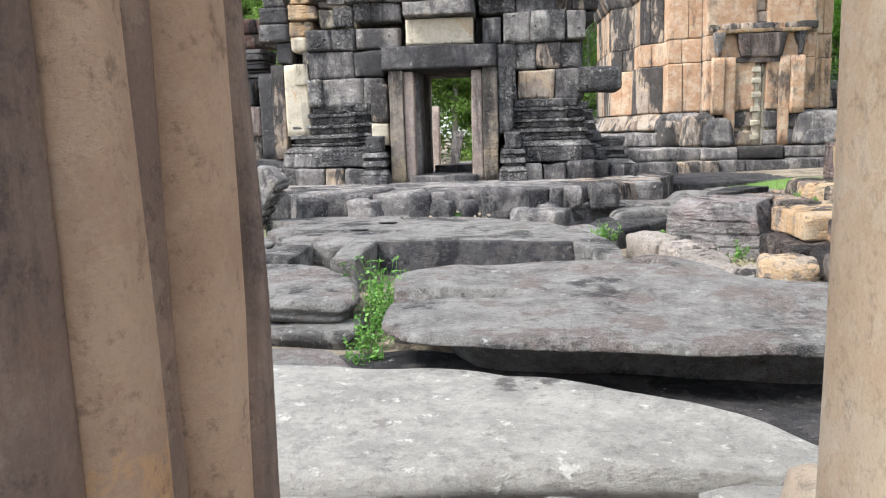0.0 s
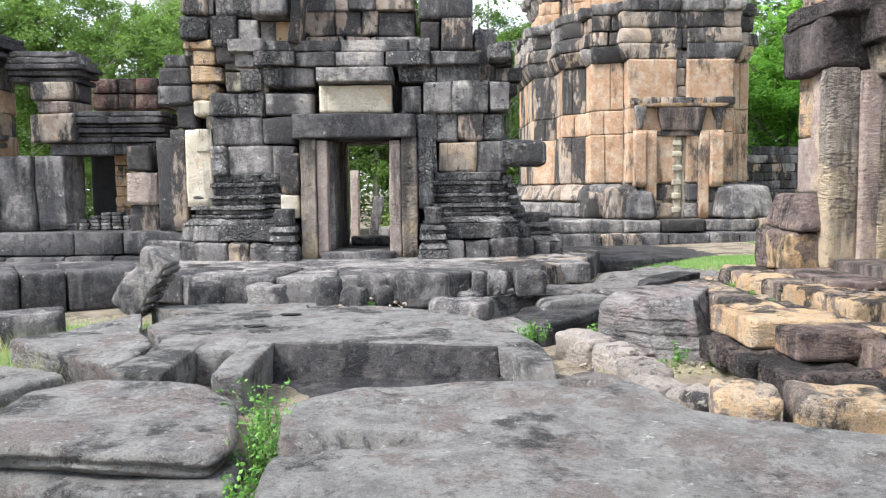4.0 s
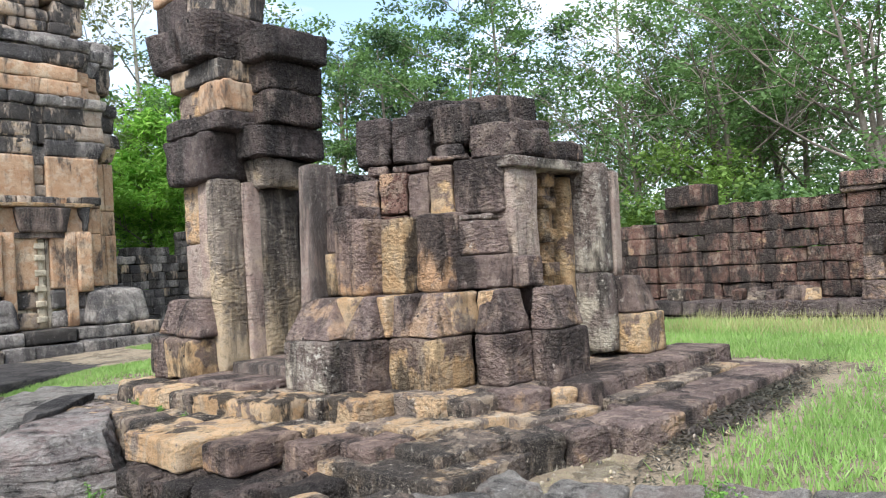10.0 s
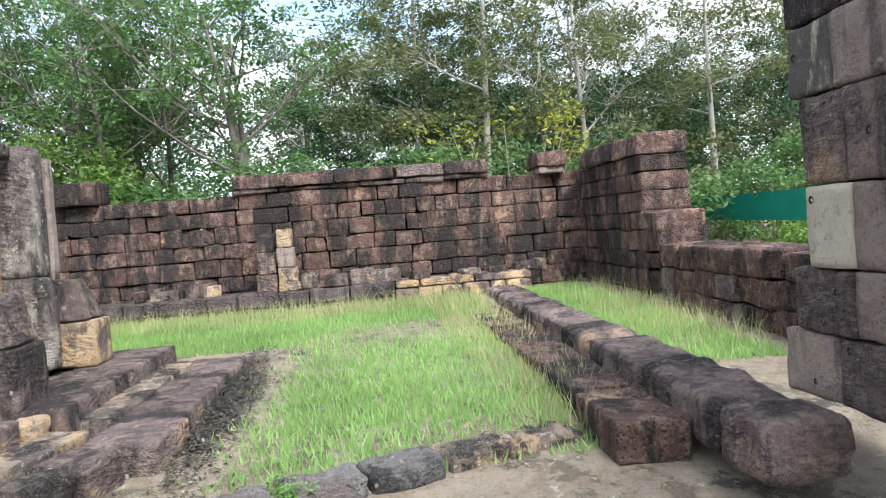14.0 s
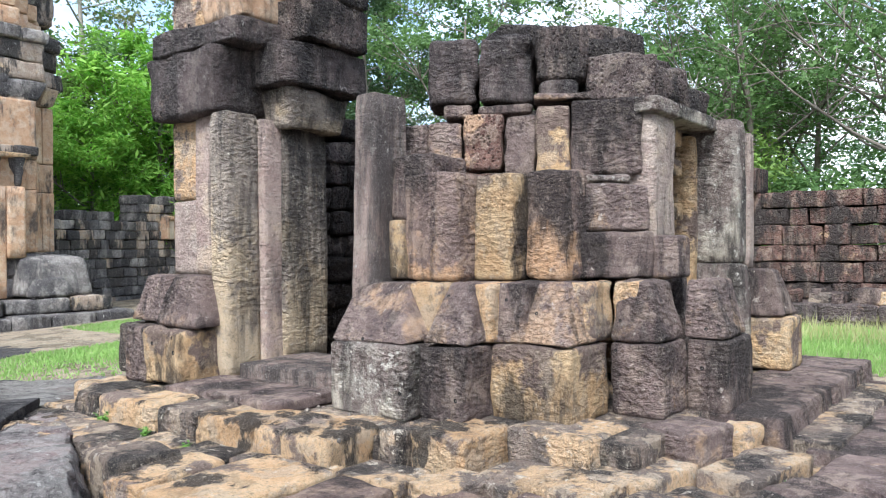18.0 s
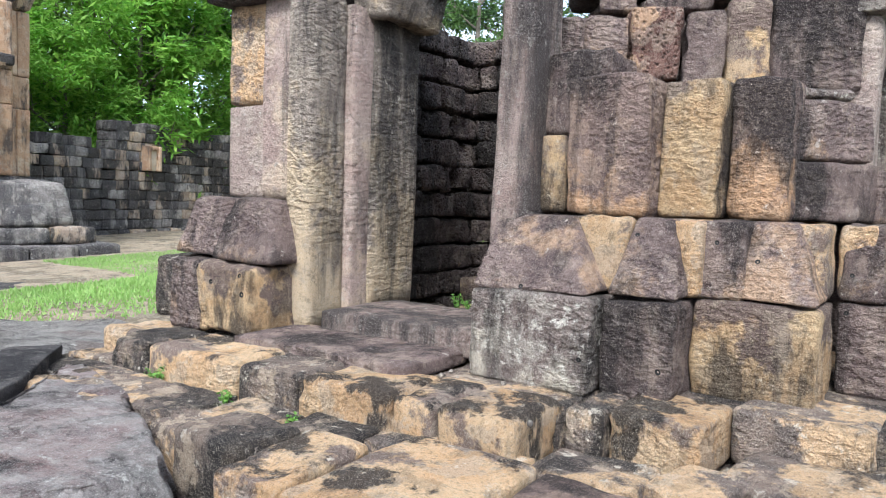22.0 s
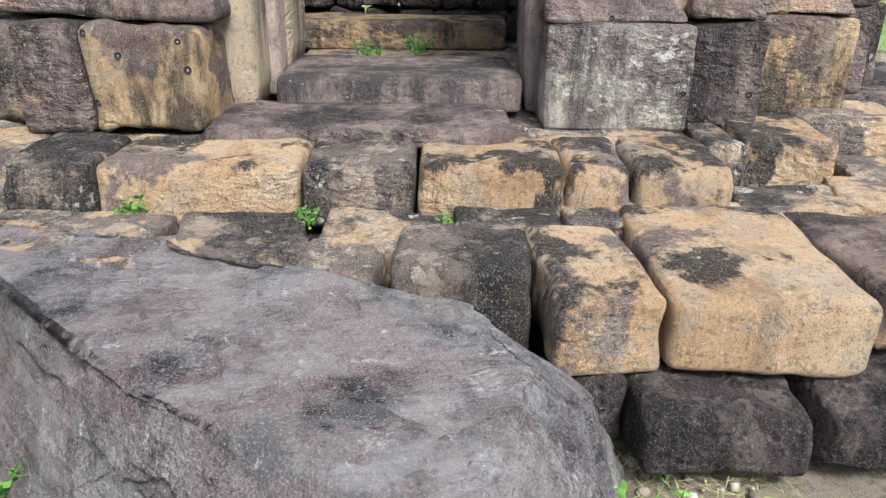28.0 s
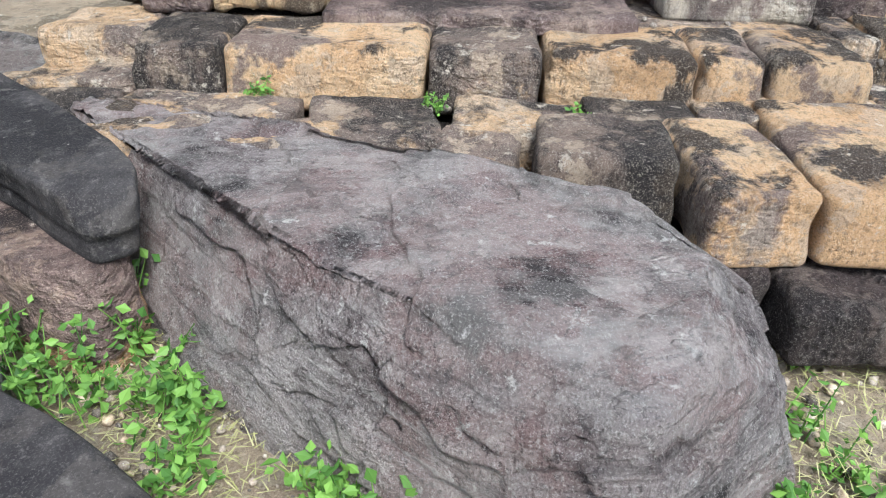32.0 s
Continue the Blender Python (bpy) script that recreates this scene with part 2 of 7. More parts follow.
def plain(name, a, b, scale=6.0, rough=0.8, bump=0.3, metal=0.0):
    m, nt, bsdf = nodes_of(name)
    geo = nt.nodes.new("ShaderNodeNewGeometry")
    c = mix(nt, ramp(nt, noise_tex(nt, geo.outputs["Position"], scale, 7), 0.3, 0.7), a, b)
    nt.links.new(c, bsdf.inputs["Base Color"])
    bsdf.inputs["Roughness"].default_value, bsdf.inputs["Metallic"].default_value = rough, metal
    if bump:
        bp = nt.nodes.new("ShaderNodeBump")
        bp.inputs["Strength"].default_value, bp.inputs["Distance"].default_value = bump, 0.02
        nt.links.new(noise_tex(nt, geo.outputs["Position"], scale * 6, 6), bp.inputs["Height"])
        nt.links.new(bp.outputs[0], bsdf.inputs["Normal"])
    return m


def foliage(name, a, b, glow=0.3):
    """Leaves: colour varies leaf by leaf, and light comes through them."""
    m, nt, bsdf = nodes_of(name)
    geo = nt.nodes.new("ShaderNodeNewGeometry")
    c = mix(nt, geo.outputs["Random Per Island"], a, b)
    c = mix(nt, math_node(nt, "MULTIPLY", ramp(nt, noise_tex(nt, geo.outputs["Position"], 0.7, 3), 0.35, 0.7), 0.5), c, mix(nt, 0.5, c, (0.02, 0.05, 0.01)))
    nt.links.new(c, bsdf.inputs["Base Color"])
    bsdf.inputs["Roughness"].default_value = 0.6
    tr = nt.nodes.new("ShaderNodeBsdfTranslucent")
    nt.links.new(c, tr.inputs["Color"])
    ms = nt.nodes.new("ShaderNodeMixShader")
    ms.inputs[0].default_value = glow
    nt.links.new(bsdf.outputs[0], ms.inputs[1])
    nt.links.new(tr.outputs[0], ms.inputs[2])
    nt.links.new(ms.outputs[0], nt.nodes["Material Output"].inputs["Surface"])
    return m


BLACK = (0.022, 0.021, 0.024)
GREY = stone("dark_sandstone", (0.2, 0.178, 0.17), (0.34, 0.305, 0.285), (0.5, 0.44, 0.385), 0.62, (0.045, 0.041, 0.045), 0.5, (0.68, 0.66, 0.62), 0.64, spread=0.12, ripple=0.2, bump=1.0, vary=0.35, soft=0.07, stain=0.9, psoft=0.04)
DARKGREY = stone("black_crusted_sandstone", (0.085, 0.078, 0.08), (0.16, 0.146, 0.145), (0.36, 0.32, 0.29), 0.65, (0.028, 0.026, 0.029), 0.52, (0.55, 0.53, 0.5), 0.66, spread=0.1, bump=1.0, vary=0.3, soft=0.07, stain=0.85, fleck=0.2)
CARVED = stone("carved_sandstone", (0.17, 0.155, 0.148), (0.3, 0.275, 0.258), (0.46, 0.42, 0.37), 0.63, (0.04, 0.037, 0.04), 0.5, (0.66, 0.65, 0.61), 0.63, spread=0.08, bump=1.0, vary=0.3, carve=1.8, soft=0.07, stain=0.88, psoft=0.04)
WARM = stone("warm_sandstone", (0.45, 0.265, 0.155), (0.52, 0.345, 0.22), (0.57, 0.43, 0.3), 0.58, (0.06, 0.048, 0.044), 0.6, (0.66, 0.58, 0.48), 0.7, spread=0.08, bump=0.6, near=0.4, runs=0.35, vary=0.16, psoft=0.05, soft=0.06)
WARMDARK = stone("stained_sandstone", (0.36, 0.265, 0.2), (0.45, 0.36, 0.285), (0.54, 0.40, 0.27), 0.58, BLACK, 0.49, (0.56, 0.54, 0.5), 0.66, spread=0.1, bump=0.9, vary=0.22)
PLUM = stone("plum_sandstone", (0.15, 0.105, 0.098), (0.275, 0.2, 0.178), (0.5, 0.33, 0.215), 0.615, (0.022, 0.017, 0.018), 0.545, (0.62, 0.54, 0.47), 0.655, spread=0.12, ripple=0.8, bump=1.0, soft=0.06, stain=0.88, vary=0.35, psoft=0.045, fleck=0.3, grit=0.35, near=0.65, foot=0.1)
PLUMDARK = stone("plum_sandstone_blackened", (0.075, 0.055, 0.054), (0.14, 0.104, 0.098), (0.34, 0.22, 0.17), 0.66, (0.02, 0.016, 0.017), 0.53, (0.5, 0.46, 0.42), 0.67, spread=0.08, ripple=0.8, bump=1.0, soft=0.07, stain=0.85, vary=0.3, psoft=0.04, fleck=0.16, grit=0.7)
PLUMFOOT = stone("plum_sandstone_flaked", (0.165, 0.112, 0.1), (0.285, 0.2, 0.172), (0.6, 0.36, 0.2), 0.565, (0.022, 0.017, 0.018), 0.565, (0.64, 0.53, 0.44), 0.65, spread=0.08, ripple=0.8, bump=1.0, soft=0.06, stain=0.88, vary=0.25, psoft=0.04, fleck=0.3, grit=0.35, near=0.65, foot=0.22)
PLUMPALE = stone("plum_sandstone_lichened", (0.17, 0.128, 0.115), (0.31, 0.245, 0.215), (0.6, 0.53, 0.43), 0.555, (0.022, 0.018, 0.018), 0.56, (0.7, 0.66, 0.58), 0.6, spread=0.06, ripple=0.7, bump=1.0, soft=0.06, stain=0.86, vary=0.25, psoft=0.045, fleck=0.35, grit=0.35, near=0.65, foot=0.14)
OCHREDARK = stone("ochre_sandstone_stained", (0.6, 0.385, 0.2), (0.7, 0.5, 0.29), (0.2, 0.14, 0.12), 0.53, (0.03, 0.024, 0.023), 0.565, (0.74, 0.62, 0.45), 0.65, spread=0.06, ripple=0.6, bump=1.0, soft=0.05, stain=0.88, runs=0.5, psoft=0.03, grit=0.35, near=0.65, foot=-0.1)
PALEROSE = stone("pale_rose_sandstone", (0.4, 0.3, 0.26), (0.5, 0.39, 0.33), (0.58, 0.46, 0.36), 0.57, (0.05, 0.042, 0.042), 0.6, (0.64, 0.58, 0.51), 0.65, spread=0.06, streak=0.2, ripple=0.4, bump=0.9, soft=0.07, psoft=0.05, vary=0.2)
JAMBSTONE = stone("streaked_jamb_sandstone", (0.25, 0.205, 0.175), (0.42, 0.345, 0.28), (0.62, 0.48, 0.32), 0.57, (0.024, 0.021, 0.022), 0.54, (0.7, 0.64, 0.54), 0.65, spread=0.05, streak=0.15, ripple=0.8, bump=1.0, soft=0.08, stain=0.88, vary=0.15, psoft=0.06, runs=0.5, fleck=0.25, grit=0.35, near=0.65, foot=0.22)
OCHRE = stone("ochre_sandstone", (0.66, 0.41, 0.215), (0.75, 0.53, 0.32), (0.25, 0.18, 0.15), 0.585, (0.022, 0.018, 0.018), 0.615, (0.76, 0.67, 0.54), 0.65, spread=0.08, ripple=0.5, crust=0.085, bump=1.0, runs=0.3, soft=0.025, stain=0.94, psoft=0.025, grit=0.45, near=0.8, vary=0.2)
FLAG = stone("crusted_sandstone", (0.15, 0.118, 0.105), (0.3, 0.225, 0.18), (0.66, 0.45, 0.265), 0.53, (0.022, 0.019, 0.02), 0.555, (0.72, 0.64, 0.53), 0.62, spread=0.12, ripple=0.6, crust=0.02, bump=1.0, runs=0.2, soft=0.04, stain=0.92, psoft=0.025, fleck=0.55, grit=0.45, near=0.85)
PALE = stone("pale_sandstone", (0.50, 0.43, 0.32), (0.59, 0.515, 0.395), (0.50, 0.37, 0.24), 0.64, (0.08, 0.07, 0.065), 0.6, spread=0.15, ripple=0.2, near=0.35, runs=0.4)
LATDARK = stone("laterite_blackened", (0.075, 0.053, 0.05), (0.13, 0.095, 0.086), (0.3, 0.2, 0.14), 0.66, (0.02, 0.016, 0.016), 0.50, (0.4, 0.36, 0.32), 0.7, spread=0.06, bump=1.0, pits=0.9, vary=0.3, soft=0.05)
LATERITE = stone("laterite", (0.125, 0.062, 0.049), (0.22, 0.117, 0.09), (0.46, 0.29, 0.18), 0.62, (0.022, 0.017, 0.017), 0.50, (0.46, 0.41, 0.36), 0.7, spread=0.06, bump=1.0, pits=0.9, vary=0.3, soft=0.05)
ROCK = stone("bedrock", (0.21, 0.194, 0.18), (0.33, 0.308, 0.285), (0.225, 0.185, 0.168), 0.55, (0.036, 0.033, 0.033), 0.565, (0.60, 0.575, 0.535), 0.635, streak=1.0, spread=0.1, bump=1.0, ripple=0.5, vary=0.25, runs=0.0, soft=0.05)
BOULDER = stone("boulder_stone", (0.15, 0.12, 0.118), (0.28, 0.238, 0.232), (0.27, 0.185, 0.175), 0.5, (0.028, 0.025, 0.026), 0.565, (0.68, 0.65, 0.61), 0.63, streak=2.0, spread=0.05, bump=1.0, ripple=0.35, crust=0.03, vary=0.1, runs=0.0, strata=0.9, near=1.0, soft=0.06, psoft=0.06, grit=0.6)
# near-black rock; also paints shade in the trough and the slab gap
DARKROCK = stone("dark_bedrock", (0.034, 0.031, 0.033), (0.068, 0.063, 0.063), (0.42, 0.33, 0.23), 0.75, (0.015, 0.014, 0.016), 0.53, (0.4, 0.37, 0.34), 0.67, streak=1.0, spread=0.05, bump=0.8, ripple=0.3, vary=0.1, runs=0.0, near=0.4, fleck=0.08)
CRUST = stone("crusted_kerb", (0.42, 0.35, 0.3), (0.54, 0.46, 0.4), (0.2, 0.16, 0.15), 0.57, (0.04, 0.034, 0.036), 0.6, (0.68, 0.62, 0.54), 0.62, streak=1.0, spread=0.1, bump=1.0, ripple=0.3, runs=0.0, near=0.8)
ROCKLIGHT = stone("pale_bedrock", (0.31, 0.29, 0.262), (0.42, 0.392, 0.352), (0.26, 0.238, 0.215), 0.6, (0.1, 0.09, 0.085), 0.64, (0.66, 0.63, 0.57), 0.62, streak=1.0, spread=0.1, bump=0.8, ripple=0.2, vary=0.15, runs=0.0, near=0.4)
SOIL = stone("sandy_soil", (0.27, 0.21, 0.15), (0.38, 0.305, 0.22), (0.17, 0.135, 0.095), 0.54, (0.07, 0.058, 0.042), 0.61, (0.55, 0.5, 0.4), 0.63, streak=1.0, spread=0.0, island=True, runs=0.0, vary=0.0, bump=0.8)
GRASS = foliage("grass_blades", (0.265, 0.475, 0.115), (0.44, 0.62, 0.22), 0.5)
MANGO = foliage("leaf_glossy", (0.15, 0.38, 0.045), (0.38, 0.64, 0.11), 0.5)
HAY = foliage("dry_grass", (0.42, 0.44, 0.17), (0.55, 0.52, 0.28), 0.4)
BARK = plain("bark", (0.13, 0.105, 0.085), (0.24, 0.21, 0.18), 5.0, 0.9, 0.8)
PALEBARK = plain("pale_bark", (0.3, 0.27, 0.23), (0.42, 0.39, 0.34), 4.0, 0.9, 0.6)
LEAF = foliage("leaf_green", (0.085, 0.172, 0.05), (0.185, 0.315, 0.1), 0.45)
LEAFDARK = foliage("leaf_dark", (0.052, 0.106, 0.046), (0.112, 0.198, 0.083), 0.4)
LEAFLIGHT = foliage("leaf_light", (0.15, 0.26, 0.05), (0.26, 0.40, 0.09), 0.45)
LEAFOLIVE = foliage("leaf_olive", (0.13, 0.15, 0.06), (0.22, 0.24, 0.10), 0.42)
LEAFYELLOW = foliage("leaf_yellow", (0.25, 0.27, 0.035), (0.37, 0.37, 0.065), 0.35)
HERB = foliage("herb_leaf", (0.06, 0.17, 0.03), (0.25, 0.47, 0.09), 0.4)
NET = plain("green_net", (0.0, 0.17, 0.12), (0.0, 0.24, 0.17), 1.0, 0.7, 0.2)
# near-black that paints the shade inside holes and behind the gallery window
HOLLOWSHADE = plain("painted_hollow_shade", (0.012, 0.011, 0.011), (0.03, 0.028, 0.027), 2.0, 1.0, 0.2)


# ---- builders ----
def thing(name, label, category, at=(0, 0, 0), group="", kind=""):
    e = new(name)
    e.location = at
    e.empty_display_size = 0.2
    return tagged(e, label, category, group, kind)


def link(name, verts, faces, mat, parent=None, smooth=True, label="", at=None):
    me = bpy.data.meshes.new(name)
    me.from_pydata([tuple(v) for v in verts], [], faces)
    me.materials.append(mat)
    if smooth:
        me.polygons.foreach_set("use_smooth", [True] * len(me.polygons))
    ob = new(name, me)
    if at is not None:
        ob.location = at
    if parent is not None:
        ob.parent = parent
    if label:
        ob["label"] = label
    return ob


def base_of(ob):
    """Where a thing's own origin lies in the world."""
    p = Vector((0, 0, 0))
    while ob is not None:
        p = p + ob.location
        ob = ob.parent
    return np.array(p)


LATTICE = {}


def lattice(n):
    """A cube's surface as a grid with lines close to the edges: points in -1..1 and quads."""
    if n not in LATTICE:
        t = {3: [-1, -0.86, 0.86, 1], 4: [-1, -0.88, 0, 0.88, 1], 6: [-1, -0.9, -0.5, 0, 0.5, 0.9, 1]}.get(n) or list(np.linspace(-1, 1, n + 1))
        index, pts, quads = {}, [], []

        def vert(i, j, k):
            if (i, j, k) not in index:
                index[i, j, k] = len(pts)
                pts.append((t[i], t[j], t[k]))
            return index[i, j, k]

        for a in range(n):
            for b in range(n):
                quads.append((vert(a, b, 0), vert(a, b + 1, 0), vert(a + 1, b + 1, 0), vert(a + 1, b, 0)))
                quads.append((vert(a, b, n), vert(a + 1, b, n), vert(a + 1, b + 1, n), vert(a, b + 1, n)))
                quads.append((vert(a, 0, b), vert(a + 1, 0, b), vert(a + 1, 0, b + 1), vert(a, 0, b + 1)))
                quads.append((vert(a, n, b), vert(a, n, b + 1), vert(a + 1, n, b + 1), vert(a + 1, n, b)))
                quads.append((vert(0, a, b), vert(0, a, b + 1), vert(0, a + 1, b + 1), vert(0, a + 1, b)))
                quads.append((vert(n, a, b), vert(n, a + 1, b), vert(n, a + 1, b + 1), vert(n, a, b + 1)))
        LATTICE[n] = np.array(pts), quads
    return LATTICE[n]


RNG = np.random.default_rng(7)


def lumps(p, freq, waves=7):
    """A smooth random field in -1..1 from a few plane waves."""
    k = RNG.normal(size=(waves, 3)) * freq
    ph = RNG.uniform(0, 6.28, waves)
    return np.sin(p @ k.T + ph).sum(1) / waves


def block_geo(corners, r=0.025, amp=0.012, n=3):
    """A hewn block in a hexahedron: corners[i][j][k] by x, y, z; rounded by r, worn by amp. Returns centre, points, quads."""
    c = np.asarray(corners, float).reshape(2, 2, 2, 3)
    mid = c.reshape(8, 3).mean(0)
    ax = [np.linalg.norm(c.take(1, i).reshape(4, 3).mean(0) - c.take(0, i).reshape(4, 3).mean(0)) / 2 for i in range(3)]
    h = np.maximum(np.array(ax), 0.004)
    u, quads = lattice(n)
    q = u * h
    rr = min(r, 0.9 * h.min())
    inner = np.clip(q, -(h - rr), h - rr)
    d = q - inner
    ln = np.linalg.norm(d, axis=1, keepdims=True) + 1e-9
    q = inner + d / ln * np.minimum(ln, rr)
    out = d / ln
    if amp:
        f = 1.2 / max(h.max(), 0.15)
        q = q + out * ((lumps(q, f * 1.6) * 1.5 + lumps(q, f * 5) * 0.8) * amp)[:, None]
        chip = np.clip(lumps(q, f * 3) - 0.25, 0, 1) * (np.minimum(ln[:, 0], rr) / rr)
        q = q - out * (chip * amp * 3)[:, None]
    w = (q / h + 1) / 2
    x, y, z = w[:, :1], w[:, 1:2], w[:, 2:]
    p = sum(c[i, j, k] * ((x if i else 1 - x) * (y if j else 1 - y) * (z if k else 1 - z)) for i in (0, 1) for j in (0, 1) for k in (0, 1))
    return mid, p - mid, quads


def block(parent, corners, mat, r=0.025, amp=0.012, n=3, name="block", label=""):
    mid, p, quads = block_geo(corners, r, amp, n)
    return link(name, p, quads, mat, parent, True, label, Vector(mid - (base_of(parent) if parent else 0)))


# near-black disc set on the stone: the hole's shade is in its colour
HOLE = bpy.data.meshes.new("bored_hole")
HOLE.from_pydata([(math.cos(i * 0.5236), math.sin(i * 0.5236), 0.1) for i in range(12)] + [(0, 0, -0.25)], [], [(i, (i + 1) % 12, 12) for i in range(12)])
HOLE.materials.append(HOLLOWSHADE)


def bore(ob, way, count, seed, r=0.018):
    """Lifting holes painted as small near-black discs on the side of a block that faces the given way."""
    rr, w = random.Random(seed), Vector(way).normalized()
    free = [v for v in ob.data.vertices if v.normal.dot(w) > 0.9]
    for v in rr.sample(free, min(count, len(free))):
        h = new("bored_hole", HOLE)
        h.parent = ob
        q = v.normal.to_track_quat("Z", "Y")
        h.location, h.rotation_mode, h.rotation_quaternion = v.co + v.normal * 0.002, "QUATERNION", q
        s = r * rr.uniform(0.8, 1.2)
        h.scale = (s, s, s)


def taper(x0, x1, y, z0, z1, o0, o1, depth):
    """Corners of a moulding stone that faces -y and flares by o0 at the foot and o1 at the top on three sides."""
    c = np.zeros((2, 2, 2, 3))
    for k, (z, o) in enumerate(((z0, o0), (z1, o1))):
        for i, x in enumerate((x0 - o, x1 + o)):
            c[i, 0, k] = (x, y - o, z)
            c[i, 1, k] = (x, y + depth, z)
    return c


def box(x0, x1, y0, y1, z0, z1, turn=0.0, lean=0.0, flare=0.0):
    """Corners of a box; turn: degrees about its middle; lean: metres that the top moves in x; flare: metres that the foot is wider all round."""
    cx, cy = (x0 + x1) / 2, (y0 + y1) / 2
    co, si = math.cos(radians(turn)), math.sin(radians(turn))
    c = np.zeros((2, 2, 2, 3))
    for i in (0, 1):
        for j in (0, 1):
            for k in (0, 1):
                g = flare if k == 0 else 0
                dx, dy = ((x1 + g) if i else (x0 - g)) - cx, ((y1 + g) if j else (y0 - g)) - cy
                c[i, j, k] = (cx + dx * co - dy * si + (lean if k else 0), cy + dx * si + dy * co, z1 if k else z0)
    return c


def slab_corners(a, b, z0, z1, o0, o1, depth):
    """Corners of a block in a wall that runs from a to b in plan; the outer face is on the right of that way, pushed out by o0 at the foot and o1 at the top."""
    a, b = np.array(a, float), np.array(b, float)
    w = (b - a) / np.linalg.norm(b - a)
    out = np.array((w[1], -w[0]))
    c = np.zeros((2, 2, 2, 3))
    for i, p in enumerate((a, b)):
        for k, (z, o) in enumerate(((z0, o0), (z1, o1))):
            c[i, 0, k] = (*(p + out * o), z)
            c[i, 1, k] = (*(p - out * depth), z)
    return c


def joints(a, b, piece, rng):
    """Evenly broken joints between 0 and the length of a to b."""
    length = math.dist(a, b)
    n = max(1, round(length / piece))
    cuts = [0.0] + sorted(length * (i + rng.uniform(-0.22, 0.22)) / n for i in range(1, n)) + [length]
    return cuts, length


def wall_run(parent, a, b, courses, depth, piece, mats, seed=1, r=0.02, amp=0.01, n=3, gap=0.006, ragged=0.0, jut=0.012, name="block", wob=0.0):
    """Courses of blocks from a to b. courses: (z0, z1, out at foot, out at top). mats: materials with weights."""
    rng = random.Random(seed)
    a2, b2 = np.array(a, float), np.array(b, float)
    for ci, (z0, z1, o0, o1) in enumerate(courses):
        cuts, length = joints(a, b, piece * rng.uniform(0.85, 1.15), rng)
        for s0, s1 in zip(cuts, cuts[1:]):
            if ragged and ci == len(courses) - 1 and rng.random() < ragged:
                continue
            push = rng.uniform(-jut, jut)
            pa, pb = a2 + (b2 - a2) * ((s0 + gap / 2) / length), a2 + (b2 - a2) * ((s1 - gap / 2) / length)
            m = rng.choices([m for m, _ in mats], [w for _, w in mats])[0]
            c = slab_corners(pa, pb, z0 + gap / 2, z1 - gap / 2, o0 + push, o1 + push, depth)
            for i in (0, 1):
                for k in (0, 1):
                    c[i, :, k] += (b2[0] - a2[0]) / length * rng.uniform(-wob, wob), (b2[1] - a2[1]) / length * rng.uniform(-wob, wob), rng.uniform(-wob, wob)
            block(parent, c, m, r * rng.uniform(0.8, 1.5), amp, n, name)


def rows_of(parent, y, depth, rows, mats, seed=1, r=0.018, amp=0.014, n=3, gap=0.004, name="block"):
    """Blocks of a wall that faces -y: rows of (z0, z1, push, joints in x)."""
    rng = random.Random(seed)
    for z0, z1, push, xs in rows:
        for x0, x1 in zip(xs, xs[1:]):
            p = push + rng.uniform(-0.05, 0.05)
            m = rng.choices([m for m, _ in mats], [w for _, w in mats])[0]
            c = box(x0 + gap / 2, x1 - gap / 2, y - p, y + depth, z0 + gap / 2, z1 - gap / 2)
            c[:, 0] += np.array([[[rng.uniform(-0.018, 0.018) for _ in range(3)] for _ in range(2)] for _ in range(2)])
            ob = block(parent, c, m, r * rng.uniform(0.7, 1.8), amp * rng.uniform(0.8, 1.8), max(n, 6), name)
            if z0 > 2.3 and rng.random() < 0.45:
                bore(ob, (0, -1, 0), rng.choice((1, 1, 2)), rng.randrange(999), 0.022)


